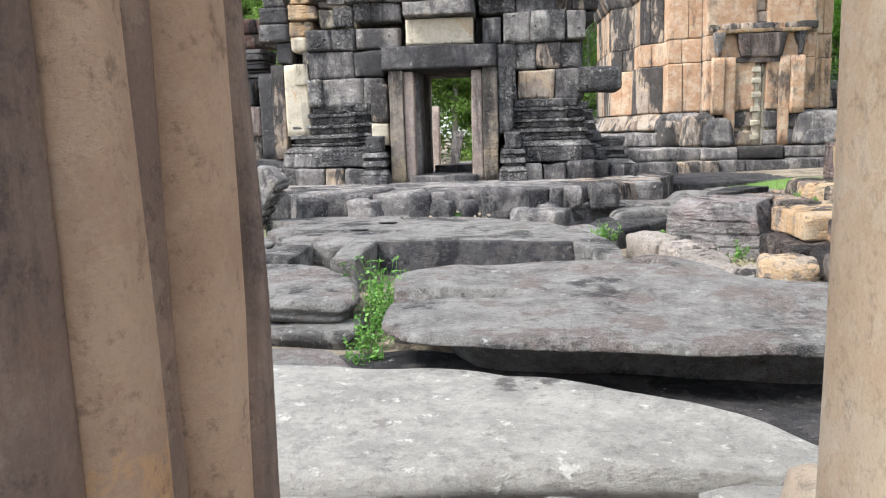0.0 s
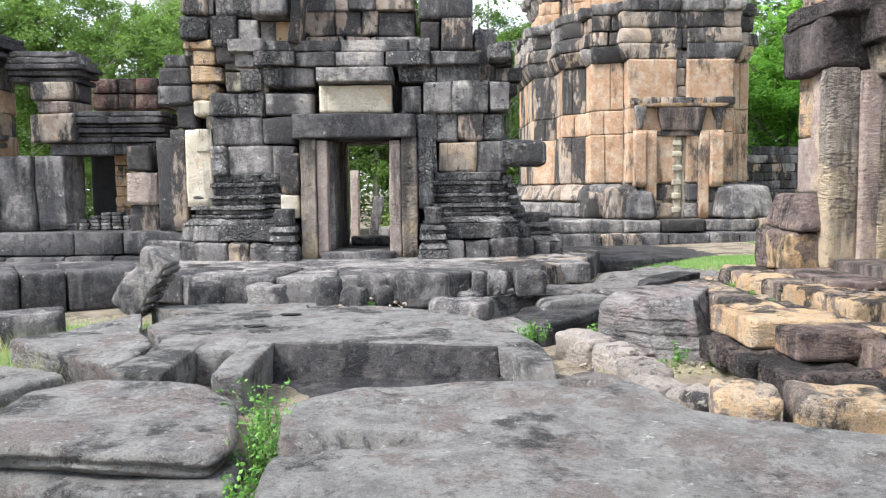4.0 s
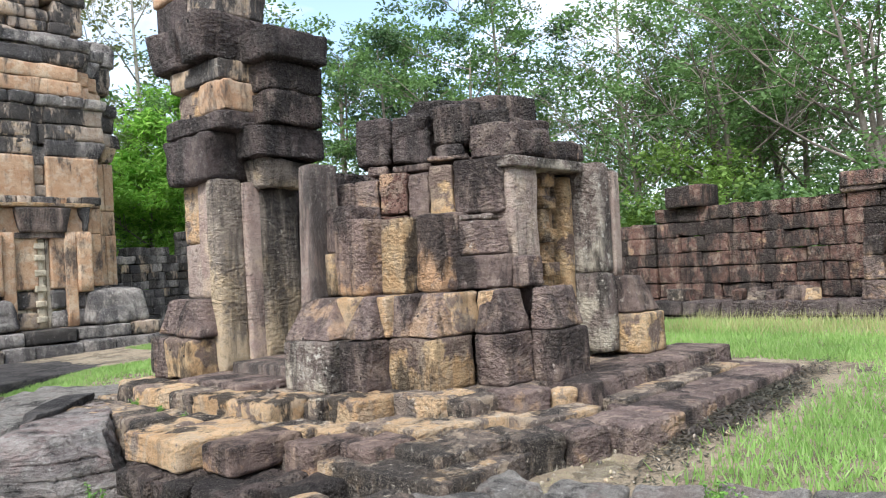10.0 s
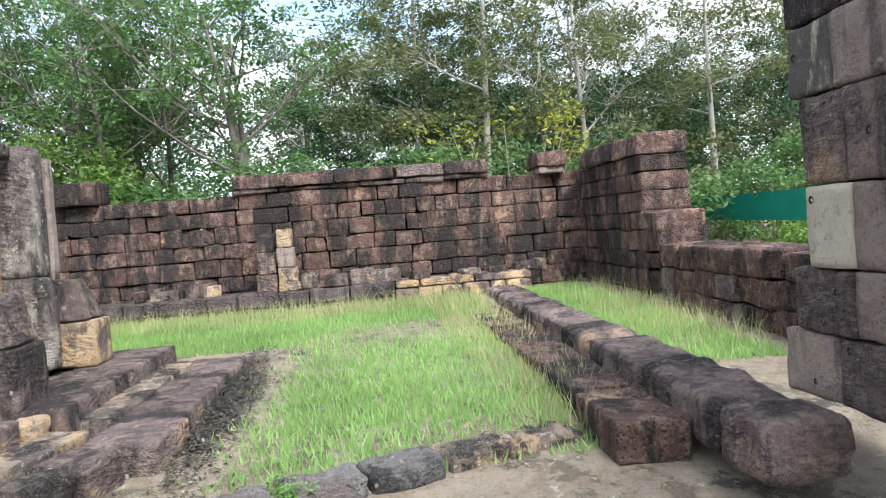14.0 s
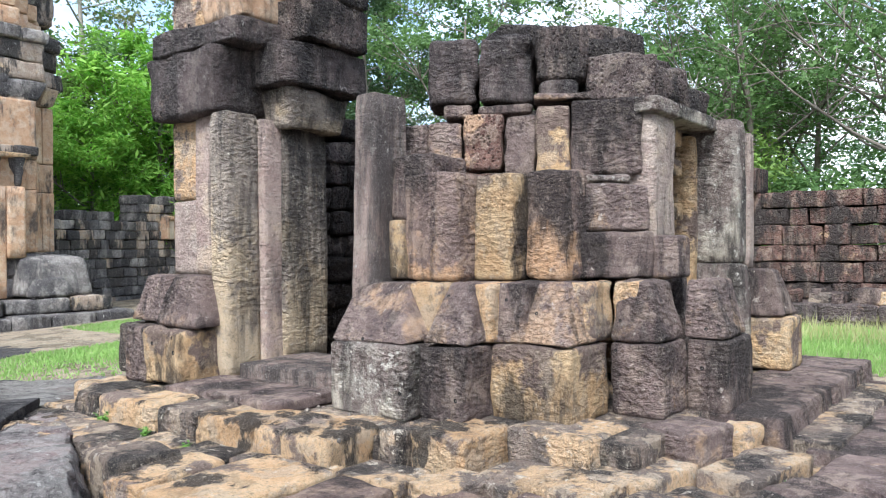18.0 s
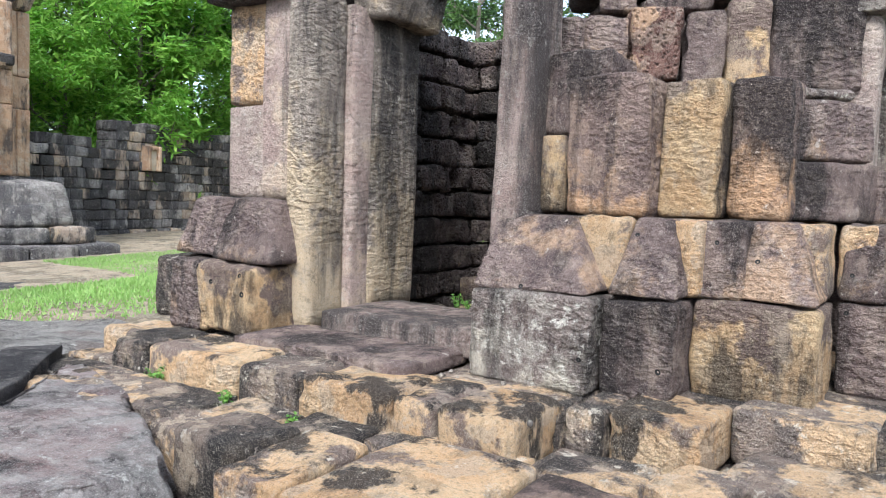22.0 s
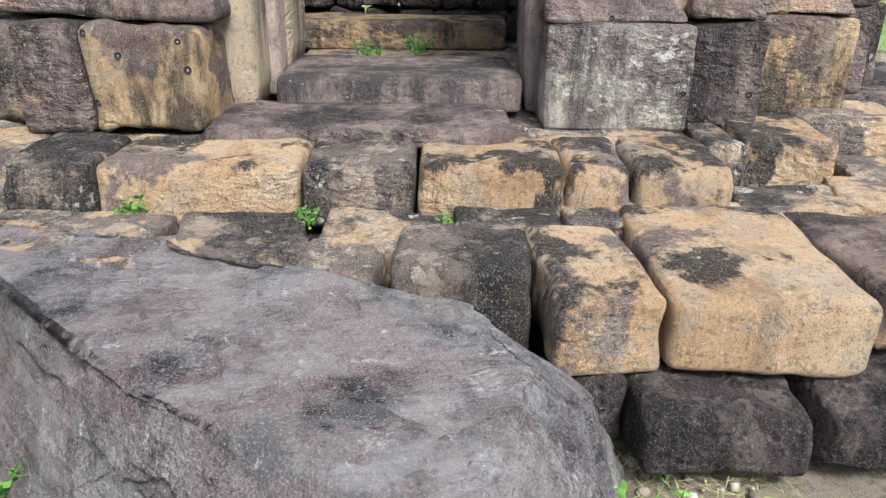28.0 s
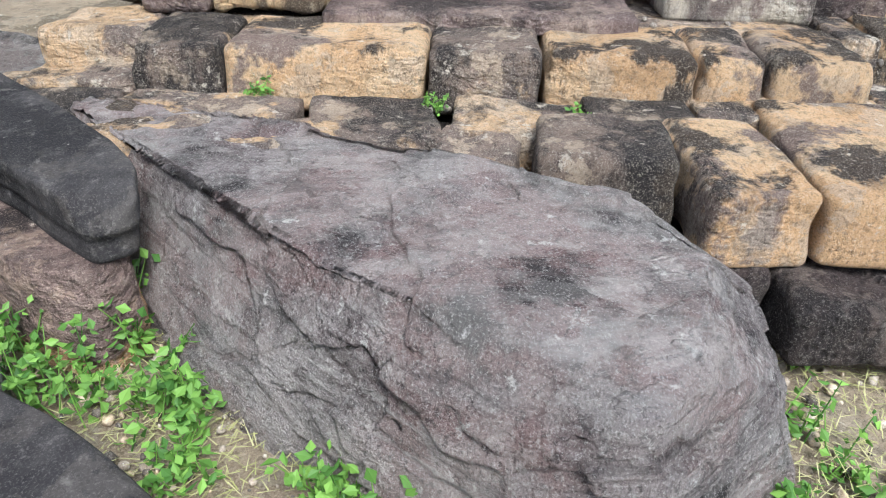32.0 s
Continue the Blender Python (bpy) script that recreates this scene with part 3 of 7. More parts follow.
def rock(name, outline, top, foot, mat, label="", rough=0.05, edge=0.12, rings=12, around=72, tilt=(0, 0), category="rock", skirt=0.06, parent=None, facet=0.05, strata=0.01, dents=(), under=0.6, rows=7, cuts=()):
    """A slab or boulder: a worn outline in plan, a gently uneven top and a rounded, undercut edge down to the foot."""
    o = np.array(outline, float)
    cen = o.mean(0)
    seg = np.diff(np.vstack([o, o[:1]]), axis=0)
    cum = np.r_[0, np.cumsum(np.hypot(*seg.T))]
    s = np.linspace(0, cum[-1], around, endpoint=False)
    i = np.clip(np.searchsorted(cum, s, side="right") - 1, 0, len(o) - 1)
    f = ((s - cum[i]) / (cum[i + 1] - cum[i]))[:, None]
    rim = o[i] + seg[i] * f
    for _ in range(2):
        rim = 0.25 * np.roll(rim, 1, 0) + 0.5 * rim + 0.25 * np.roll(rim, -1, 0)
    rim3 = np.c_[rim, np.zeros(len(rim))]
    away = rim - cen
    away /= np.linalg.norm(away, axis=1, keepdims=True) + 1e-9
    rim = rim + away * (lumps(rim3, 3.0) * rough * 0.9 + lumps(rim3, 9.0) * rough * 0.5)[:, None]
    pts = []
    prof = [(k / rings, 0.0, 0.0) for k in range(1, rings)]
    for t in np.linspace(0, 1, 9):
        an = t * math.pi / 2
        prof.append((1.0, -edge * (1 - math.sin(an)), -edge * (1 - math.cos(an))))
    prof += [(1.0, 0.01 + min(skirt, 0) * t ** under, -edge - (top - foot - edge) * t) for t in np.linspace(0, 1, rows + 2)[1:-1]] + [(1.0, skirt, foot - top)]
    for scale, out, down in prof:
        ring = cen + (rim - cen) * scale + away * out if scale == 1.0 else cen + (rim - away * edge - cen) * scale
        pts.append(np.c_[ring, np.full(len(ring), top + down)])
    p = np.vstack(pts)
    hi = (p[:, 2] - foot) / max(top - foot, 1e-3)
    p[:, 2] += (lumps(p, 2.2) * rough + lumps(p, 7.0) * rough * 0.35 + (p[:, 0] - cen[0]) * tilt[0] + (p[:, 1] - cen[1]) * tilt[1]) * np.clip(hi, 0, 1)
    p[:, 2] -= np.clip(lumps(p, 5.0, 9) - 0.22, 0, 1) * rough * 0.9 * np.clip(hi, 0, 1)
    side = np.clip(1 - np.abs(hi - 0.4) * 1.6, 0, 1)
    cleft = np.abs(lumps(p, 2.6, 5)) ** 0.7 - 0.4
    p[:, :2] += np.tile(away, (len(prof), 1)) * (cleft * side * facet)[:, None]
    layer = np.sin(p[:, 2] * 31 + lumps(p, 1.6) * 5) + 0.7 * np.sin(p[:, 2] * 83 + lumps(p, 2.4) * 6)
    p[:, :2] += np.tile(away, (len(prof), 1)) * (layer * strata * side)[:, None]
    for qx, qy, qz, nx, ny, nz in cuts:
        nv = np.array((nx, ny, nz)) / math.sqrt(nx * nx + ny * ny + nz * nz)
        d = (p - (qx, qy, qz)) @ nv + lumps(p, 4.0) * 0.012 + lumps(p, 14.0) * 0.004
        p -= nv * (np.clip(d, 0, None) * 0.94)[:, None]
    for f0, drop in ((1.3, 0.5), (2.4, 0.35)):
        p[:, 2] -= rough * drop / (1 + np.exp(-(lumps(p * (1, 1, 0), f0) + 0.25 * lumps(p * (1, 1, 0), f0 * 5) - 0.12) * 30)) * np.clip(hi, 0, 1)
    for dx, dy, rx, ry, turn, deep in dents:
        co, si = math.cos(radians(turn)), math.sin(radians(turn))
        u, v = p[:, 0] - dx, p[:, 1] - dy
        e = np.hypot((u * co + v * si) / rx, (v * co - u * si) / ry) + lumps(p, 6.0) * 0.2
        p[:, 2] -= deep / (1 + np.exp((e - 1) * 22)) * np.clip(hi * 2, 0, 1)
    p = np.vstack([p, [[*cen, top + rough * 0.3]]])
    quads, m = [], around
    for k in range(len(prof) - 1):
        for j in range(m):
            j2 = (j + 1) % m
            quads.append((k * m + j, (k + 1) * m + j, (k + 1) * m + j2, k * m + j2))
    quads += [(len(p) - 1, j, (j + 1) % m) for j in range(m)]
    base = np.array((*cen, foot))
    ob = link(name, p - base, quads, mat, parent, True, "", base)
    if label:
        tagged(ob, label, category)
    return ob


def tube(path, radii, sides=7):
    pts, quads = [], []
    path = [Vector(p) for p in path]
    for i, p in enumerate(path):
        d = (path[min(i + 1, len(path) - 1)] - path[max(i - 1, 0)]).normalized()
        u = d.cross(Vector((0.3, 1, 0.2))).normalized()
        v = d.cross(u)
        for k in range(sides):
            an = 2 * math.pi * k / sides
            pts.append(p + (u * math.cos(an) + v * math.sin(an)) * radii[i])
    for i in range(len(path) - 1):
        for k in range(sides):
            k2 = (k + 1) % sides
            quads.append((i * sides + k, i * sides + k2, (i + 1) * sides + k2, (i + 1) * sides + k))
    return pts, quads


def leaf_cloud(centres, per, spread, size, rng, flat=0.75, long=2.0):
    """Small bent leaves in loose clumps about the centres."""
    c = np.repeat(np.asarray(centres, float), per, axis=0)
    n = len(c)
    d = rng.normal(size=(n, 3))
    d *= (rng.random(n) ** 0.42 * rng.uniform(0.8, 1.15, n) / np.linalg.norm(d, axis=1))[:, None]
    grow = np.repeat(rng.uniform(0.6, 1.3, len(c) // per), per)[:, None]
    p = c + d * grow * np.array((spread, spread, spread * flat)) * 1.7
    a = rng.normal(size=(n, 3))
    a[:, 2] = a[:, 2] * 0.5 - 0.25
    a /= np.linalg.norm(a, axis=1, keepdims=True)
    b = np.cross(a, rng.normal(size=(n, 3)) * 0.6 + (0, 0, 1))
    b /= np.linalg.norm(b, axis=1, keepdims=True) + 1e-9
    s = (size * rng.uniform(0.6, 1.3, n))[:, None]
    up = np.cross(a, b) * s * 0.15
    v = np.stack([p, p + a * s * long * 0.5 + b * s * 0.5 + up, p + a * s * long, p + a * s * long * 0.5 - b * s * 0.5 + up], 1).reshape(-1, 3)
    q = np.arange(n * 4).reshape(-1, 4)
    return v, q.tolist()


def grow_tree(name, label, height, spread, leaf_mat, bark, seed, at=(0, 0, 0), trunk=0.16, first=0.35, limbs=9, clumps=7, per=42, leaf=0.13, clump=0.5, long=2.0, lean=0.0, stems=1, flat=0.7, up=0.55):
    """A tree: tapering trunk, limbs and twigs in one mesh, and a crown of separate leaves."""
    rr = random.Random(seed)
    rng = np.random.default_rng(seed)
    tree = thing(name, label, "tree", at)
    wood_v, wood_f, tips = [], [], []

    def add(path, radii, sides=7):
        v, f = tube(path, radii, sides)
        o = len(wood_v)
        wood_v.extend(v)
        wood_f.extend([tuple(i + o for i in q) for q in f])

    for stem in range(stems):
        bend = rr.uniform(0, 6.28)
        out = 0 if stems == 1 else 0.16 * height
        spine = []
        for i in range(9):
            t = i / 8
            w = 0.02 * height * math.sin(3 * t + bend)
            spine.append(Vector((w + lean * t * height + out * t * math.cos(bend), 0.6 * w + out * t * math.sin(bend), t * height * (0.93 if stems == 1 else 0.8))))
        add(spine, [trunk * (1.15 - 0.95 * i / 8) * (1.35 if i == 0 else 1) for i in range(9)], 9)
        for li in range(limbs):
            t = first + (1 - first) * (li + rr.random() * 0.6) / limbs
            k = min(int(t * 8), 7)
            root = spine[k].lerp(spine[k + 1], t * 8 - k)
            an = li * 2.4 + rr.uniform(-0.5, 0.5) + bend
            reach = spread * (1.0 - 0.55 * abs(t - 0.6)) * rr.uniform(0.6, 1.1)
            d = Vector((math.cos(an), math.sin(an), up * rr.uniform(0.4, 1.2)))
            path = [root + d * reach * s + Vector((0, 0, reach * 0.22 * s * s)) + Vector((rr.uniform(-1, 1), rr.uniform(-1, 1), rr.uniform(-0.5, 0.5))) * reach * 0.07 * s for s in (0, 0.35, 0.7, 1.0)]
            r0 = trunk * 0.42 * (1.1 - t)+ 0.012
            add(path, [r0, r0 * 0.7, r0 * 0.45, r0 * 0.15], 6)
            for ci in range(clumps):
                s = rr.uniform(0.35, 1.05)
                p = path[0].lerp(path[3], s) + Vector((rr.gauss(0, 1), rr.gauss(0, 1), rr.gauss(0.2, 0.6))) * reach * 0.26
                j = path[1].lerp(path[2], min(1, s * 0.8))
                add([j, j.lerp(p, 0.5) + Vector((0, 0, 0.06 * reach)), p], [r0 * 0.35, r0 * 0.22, 0.006], 5)
                tips.append(tuple(p))
    link("trunk", wood_v, wood_f, bark, tree)
    if per:
        v, f = leaf_cloud(tips, per, clump, leaf, rng, flat, long)
        link("crown", v, f, leaf_mat, tree, False)
    return tree


# ---- ground ----
def ground_height(x, y):
    """Low ground between the rocks, rising a little towards the enclosure wall."""
    return -0.28 + 0.30 * np.clip((x - 4.6) / 3.0, 0, 1) + 0.2 * np.clip((x - 8) / 7.0, 0, 1)


def make_ground():
    xs = np.unique(np.r_[-400, -150, -70, -40, np.arange(-24, 32.1, 0.5), 45, 70, 150, 400])
    ys = np.unique(np.r_[-400, -150, -70, -30, np.arange(-14, 40.1, 0.5), 60, 90, 150, 400])
    gx, gy = np.meshgrid(xs, ys, indexing="ij")
    p = np.stack([gx.ravel(), gy.ravel(), ground_height(gx.ravel(), gy.ravel())], 1)
    p[:, 2] += lumps(p, 0.9) * 0.03 + lumps(p, 2.5) * 0.015
    m = len(ys)
    quads = [(i * m + j, (i + 1) * m + j, (i + 1) * m + j + 1, i * m + j + 1) for i in range(len(xs) - 1) for j in range(m - 1)]
    tagged(link("ground", p, quads, SOIL), "sandy earth with thin dry grass between the stones", "ground", kind="structure")


make_ground()


def turf(name, label, zones, count, seed, tall=(0.04, 0.12), mat=None, wide=0.006):
    """Blades of grass over rectangles (x0, x1, y0, y1)."""
    rng = np.random.default_rng(seed)
    area = np.array([(b - a) * (d - c) for a, b, c, d in zones])
    pick = rng.choice(len(zones), count, p=area / area.sum())
    z = np.array(zones)[pick]
    x = z[:, 0] + (z[:, 1] - z[:, 0]) * rng.random(count)
    y = z[:, 2] + (z[:, 3] - z[:, 2]) * rng.random(count)
    keep = lumps(np.c_[x, y, x * 0], 1.1) + rng.normal(size=count) * 0.25 > -0.35
    keep &= ~((x > 6.5) & (x < 11.5) & (y > 4.2 - 0.06 * x + rng.normal(size=count) * 0.2) & (y < 5.5))
    x, y = x[keep], y[keep]
    n = len(x)
    foot = np.c_[x, y, ground_height(x, y) - 0.01]
    h = rng.uniform(*tall, n)
    an = rng.uniform(0, 6.28, n)
    side = np.c_[np.cos(an), np.sin(an), an * 0] * wide
    tip = foot + np.c_[rng.normal(size=(n, 2)) * 0.35 * h[:, None], h]
    v = np.stack([foot - side, foot + side, tip], 1).reshape(-1, 3)
    tagged(link(name, v, np.arange(3 * n).reshape(-1, 3).tolist(), mat or GRASS, None, False), label, "grass", kind="stuff")


turf("lawn", "bright green short grass in front of the enclosure wall", [(6.6, 15.2, 0.9, 4.4), (9.8, 15.2, 4.4, 9.5), (8.5, 15.4, -1.2, 0.0)], 90000, 3, (0.04, 0.13), GRASS, 0.01)
turf("lawn", "bright green lawn between the shrines", [(5.9, 9.5, 12.8, 15.5), (9.5, 16.0, 11.0, 18.4)], 80000, 4, (0.03, 0.07), GRASS, 0.014)
turf("grass_patch", "rough green grass beside the bedrock slabs", [(-3.0, -0.95, 3.6, 6.6), (-4.5, -1.2, 8.2, 10.4)], 9000, 14, (0.05, 0.2), GRASS, 0.006)
turf("dry_grass", "tall straw-coloured grass tufts along the kerb", [(7.0, 14.5, 0.9, 1.8), (13.5, 15.3, 0.8, 7.5), (-4.5, -1.2, 5.0, 9.5), (9.0, 15, -1.5, -0.3)], 12000, 5, (0.12, 0.32), HAY, 0.006)


# ---- doorway from which the walk sets out ----
JAMB = stone("brown_sandstone", (0.5, 0.34, 0.235), (0.62, 0.44, 0.31), (0.62, 0.39, 0.22), 0.57, (0.07, 0.055, 0.05), 0.56, (0.6, 0.5, 0.4), 0.68, streak=0.15, spread=0.1, bump=0.6, runs=0.4, near=0.25, grit=0.2)
JAMBDARK = stone("brown_sandstone_darker", (0.3, 0.215, 0.175), (0.44, 0.32, 0.255), (0.5, 0.33, 0.22), 0.58, (0.05, 0.042, 0.04), 0.53, (0.5, 0.42, 0.34), 0.7, streak=0.15, spread=0.05, bump=0.6, runs=0.4, soft=0.1, psoft=0.08, near=0.25, grit=0.2)
JAMBPALE = stone("pale_orange_sandstone", (0.62, 0.44, 0.29), (0.7, 0.52, 0.36), (0.72, 0.58, 0.42), 0.57, (0.25, 0.17, 0.12), 0.64, (0.76, 0.66, 0.52), 0.68, streak=0.3, spread=0.05, bump=0.6, runs=0.2, soft=0.08, psoft=0.08, near=0.4)


def start_doorway():
    gate = thing("entrance_doorway", "worn orange sandstone doorway of a ruined gate building", "doorway", (1.6, 0.4, -0.3))
    jamb = block(gate, box(0.95, 1.45, 0.47, 0.91, -0.3, 2.9), JAMB, 0.03, 0.01, 20, "jamb", "weathered ribbed door jamb")
    y = 0.45
    # darker and plain sandstone take turns from rib to rib
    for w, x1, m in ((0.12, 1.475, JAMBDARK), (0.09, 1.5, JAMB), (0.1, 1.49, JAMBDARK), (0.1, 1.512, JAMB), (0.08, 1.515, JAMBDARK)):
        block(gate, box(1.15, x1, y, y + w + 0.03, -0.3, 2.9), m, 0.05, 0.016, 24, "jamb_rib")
        y += w
    block(gate, box(2.25, 2.75, 0.55, 0.98, -0.3, 2.9), JAMBPALE, 0.06, 0.02, 14, "jamb")
    block(gate, box(2.24, 2.8, 0.85, 1.1, -0.3, 0.62), JAMBPALE, 0.05, 0.02, 12, "jamb_foot")
    rng = random.Random(4)
    for x0, x1 in ((0.7, 1.3), (1.3, 1.93), (1.93, 2.45), (2.45, 3.1)):
        block(gate, box(x0 + 0.006, x1 - 0.006, 1.15, 2.4 + rng.uniform(-0.05, 0.03), -0.3, -0.08 + rng.uniform(-0.01, 0.01)), ROCKLIGHT, 0.04, 0.02, 10, "threshold_stone")
    block(gate, box(0.9, 2.8, -0.6, 1.14, -0.3, -0.06), ROCKLIGHT, 0.04, 0.012, 6, "sill")


start_doorway()

# ---- bedrock slabs of the court ----
def court_rocks():
    lab = "flat grey sandstone bedrock slab with worn rounded edges"
    rock("rock_slab", [(-0.5, 3.7), (0.45, 3.78), (1.25, 3.74), (1.5, 3.78), (2.0, 3.6), (2.62, 3.26), (2.9, 2.98), (3.05, 2.7), (3.3, 2.4), (2.6, 2.5), (1.93, 2.5), (1.1, 2.42), (0.2, 2.4), (-0.6, 2.6)], -0.06, -0.45, ROCKLIGHT, "pale worn bedrock slab before the doorway", 0.03, 0.09, 20, 120, skirt=-0.1)
    rock("rock_slab", [(1.13, 4.3), (1.1, 4.94), (1.04, 5.6), (1.4, 6.02), (2.1, 6.18), (2.8, 6.15), (3.1, 6.35), (3.35, 6.2), (3.55, 5.35), (4.2, 4.92), (4.9, 4.6), (5.3, 4.0), (5.0, 3.55), (3.5, 3.57), (2.43, 3.67), (1.67, 3.82), (1.3, 4.0)], 0.06, -0.5, ROCK, "large flat grey bedrock slab with a hollow", 0.04, 0.05, 60, 220, skirt=-0.6, under=0.35,
         dents=((1.58, 4.98, 0.34, 0.09, 6, 0.3), (3.0, 6.0, 0.16, 0.12, -30, 0.1), (1.2, 4.93, 0.2, 0.1, 0, 0.25), (2.0, 5.65, 0.7, 0.05, 6, 0.04), (3.4, 4.3, 0.5, 0.3, 20, 0.03)))
    rock("rock_slab", [(-0.62, 5.15), (-0.92, 5.76), (-0.95, 6.4), (-0.62, 6.68), (0.3, 6.48), (0.6, 6.15), (0.82, 5.2), (0.78, 4.92), (0.2, 4.98)], 0.0, -0.16, ROCK, "layered flat bedrock slab with a stepped rim", 0.04, 0.07, 30, 130, skirt=-0.08, strata=0.02)
    rock("rock_slab", [(-0.75, 5.1), (0.3, 4.8), (0.88, 4.7), (0.86, 5.4), (-0.3, 5.9)], -0.15, -0.45, ROCK, lab, 0.03, 0.06, 16, 90, skirt=-0.1)
    rock("rock_slab", [(-0.9, 4.3), (0.38, 4.5), (0.8, 4.5), (1.0, 4.15), (0.95, 3.86), (0.4, 3.86), (-0.4, 3.8), (-1.2, 3.9)], -0.16, -0.45, ROCK, lab, 0.03, 0.08, 16, 90, skirt=-0.08)
    rock("rock_slab", [(-1.4, 10.1), (0.4, 10.15), (2.2, 9.4), (2.8, 8.1), (2.95, 7.4), (2.56, 7.42), (1.55, 7.6), (0.5, 7.74), (-0.45, 7.74), (-0.9, 8.6), (-0.8, 9.4)], 0.05, -0.4, ROCK, "large carved bedrock slab with post holes and a straight cut edge", 0.018, 0.02, 40, 320, skirt=-0.03, strata=0.003, facet=0.01, rows=12, dents=((1.0, 8.3, 0.8, 0.12, 8, 0.015), (0.3, 9.2, 0.5, 0.2, -10, 0.012)))
    rock("rock_slab", [(2.5, 7.6), (2.95, 7.5), (2.97, 7.0), (2.9, 6.4), (2.8, 6.5), (2.66, 7.0)], 0.04, -0.4, ROCK, "narrow worn arm of bedrock beside a cut trough", 0.02, 0.04, 16, 110)
    for x0, x1, y0, y1, words in ((-0.5, -0.05, 6.62, 7.8, "arm of bedrock beside a square cut pit"), (0.32, 0.57, 6.5, 7.8, "narrow arm of bedrock beside a square cut pit"), (-0.06, 0.33, 7.4, 7.82, "bedrock at the head of a square cut pit")):
        arm = thing("rock_arm", words, "rock", ((x0 + x1) / 2, (y0 + y1) / 2, -0.4))
        block(arm, box(x0, x1, y0, y1, -0.4, 0.046, flare=0.004), ROCK, 0.03, 0.018, 20, "stone")
    # added dark block over the cut: stain and trough shade put into its colour
    face = thing("trough_face", "added dark block on the slab's sloping cut, its stain and shade painted in", "rock", (1.5, 7.5, -0.3))
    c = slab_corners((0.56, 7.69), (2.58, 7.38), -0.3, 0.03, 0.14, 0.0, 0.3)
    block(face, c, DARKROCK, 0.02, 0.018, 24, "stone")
    # trough floor: near-black as well, the recess's darkness put into its colour
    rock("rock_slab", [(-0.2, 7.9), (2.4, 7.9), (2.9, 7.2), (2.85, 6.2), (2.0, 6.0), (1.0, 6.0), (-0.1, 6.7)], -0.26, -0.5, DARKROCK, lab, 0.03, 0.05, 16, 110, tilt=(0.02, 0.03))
    rock("rock_slab", [(-2.1, 8.2), (-1.3, 9.6), (-0.95, 8.6), (-0.55, 7.8), (-0.62, 7.2), (-1.2, 7.5)], 0.02, -0.35, ROCK, lab, 0.03, 0.05, 16, 90, skirt=-0.06)
    rock("rock_slab", [(-3.4, 7.0), (-2.4, 7.8), (-1.3, 7.3), (-0.95, 6.98), (-1.2, 6.5), (-2.4, 6.0)], -0.06, -0.35, ROCK, lab, 0.035, 0.05, 16, 90, skirt=-0.06)
    rock("rock_slab", [(2.3, 9.5), (3.3, 10.4), (4.6, 10.6), (5.2, 11.2), (4.9, 12.0), (3.6, 11.0), (2.2, 10.0)], 0.1, -0.3, ROCK, lab, 0.06, 0.08, 16, 110)
    rock("rock_slab", [(3.35, 9.7), (3.3, 10.1), (4.2, 10.4), (4.3, 10.1), (3.9, 9.95)], 0.06, -0.4, ROCK, lab, 0.05, 0.08, 14, 80)
    rock("rock_slab", [(2.4, 8.9), (2.9, 9.3), (3.1, 8.9), (2.98, 8.4), (2.8, 8.2)], 0.0, -0.3, ROCK, lab, 0.05, 0.1, 12, 60)


court_rocks()


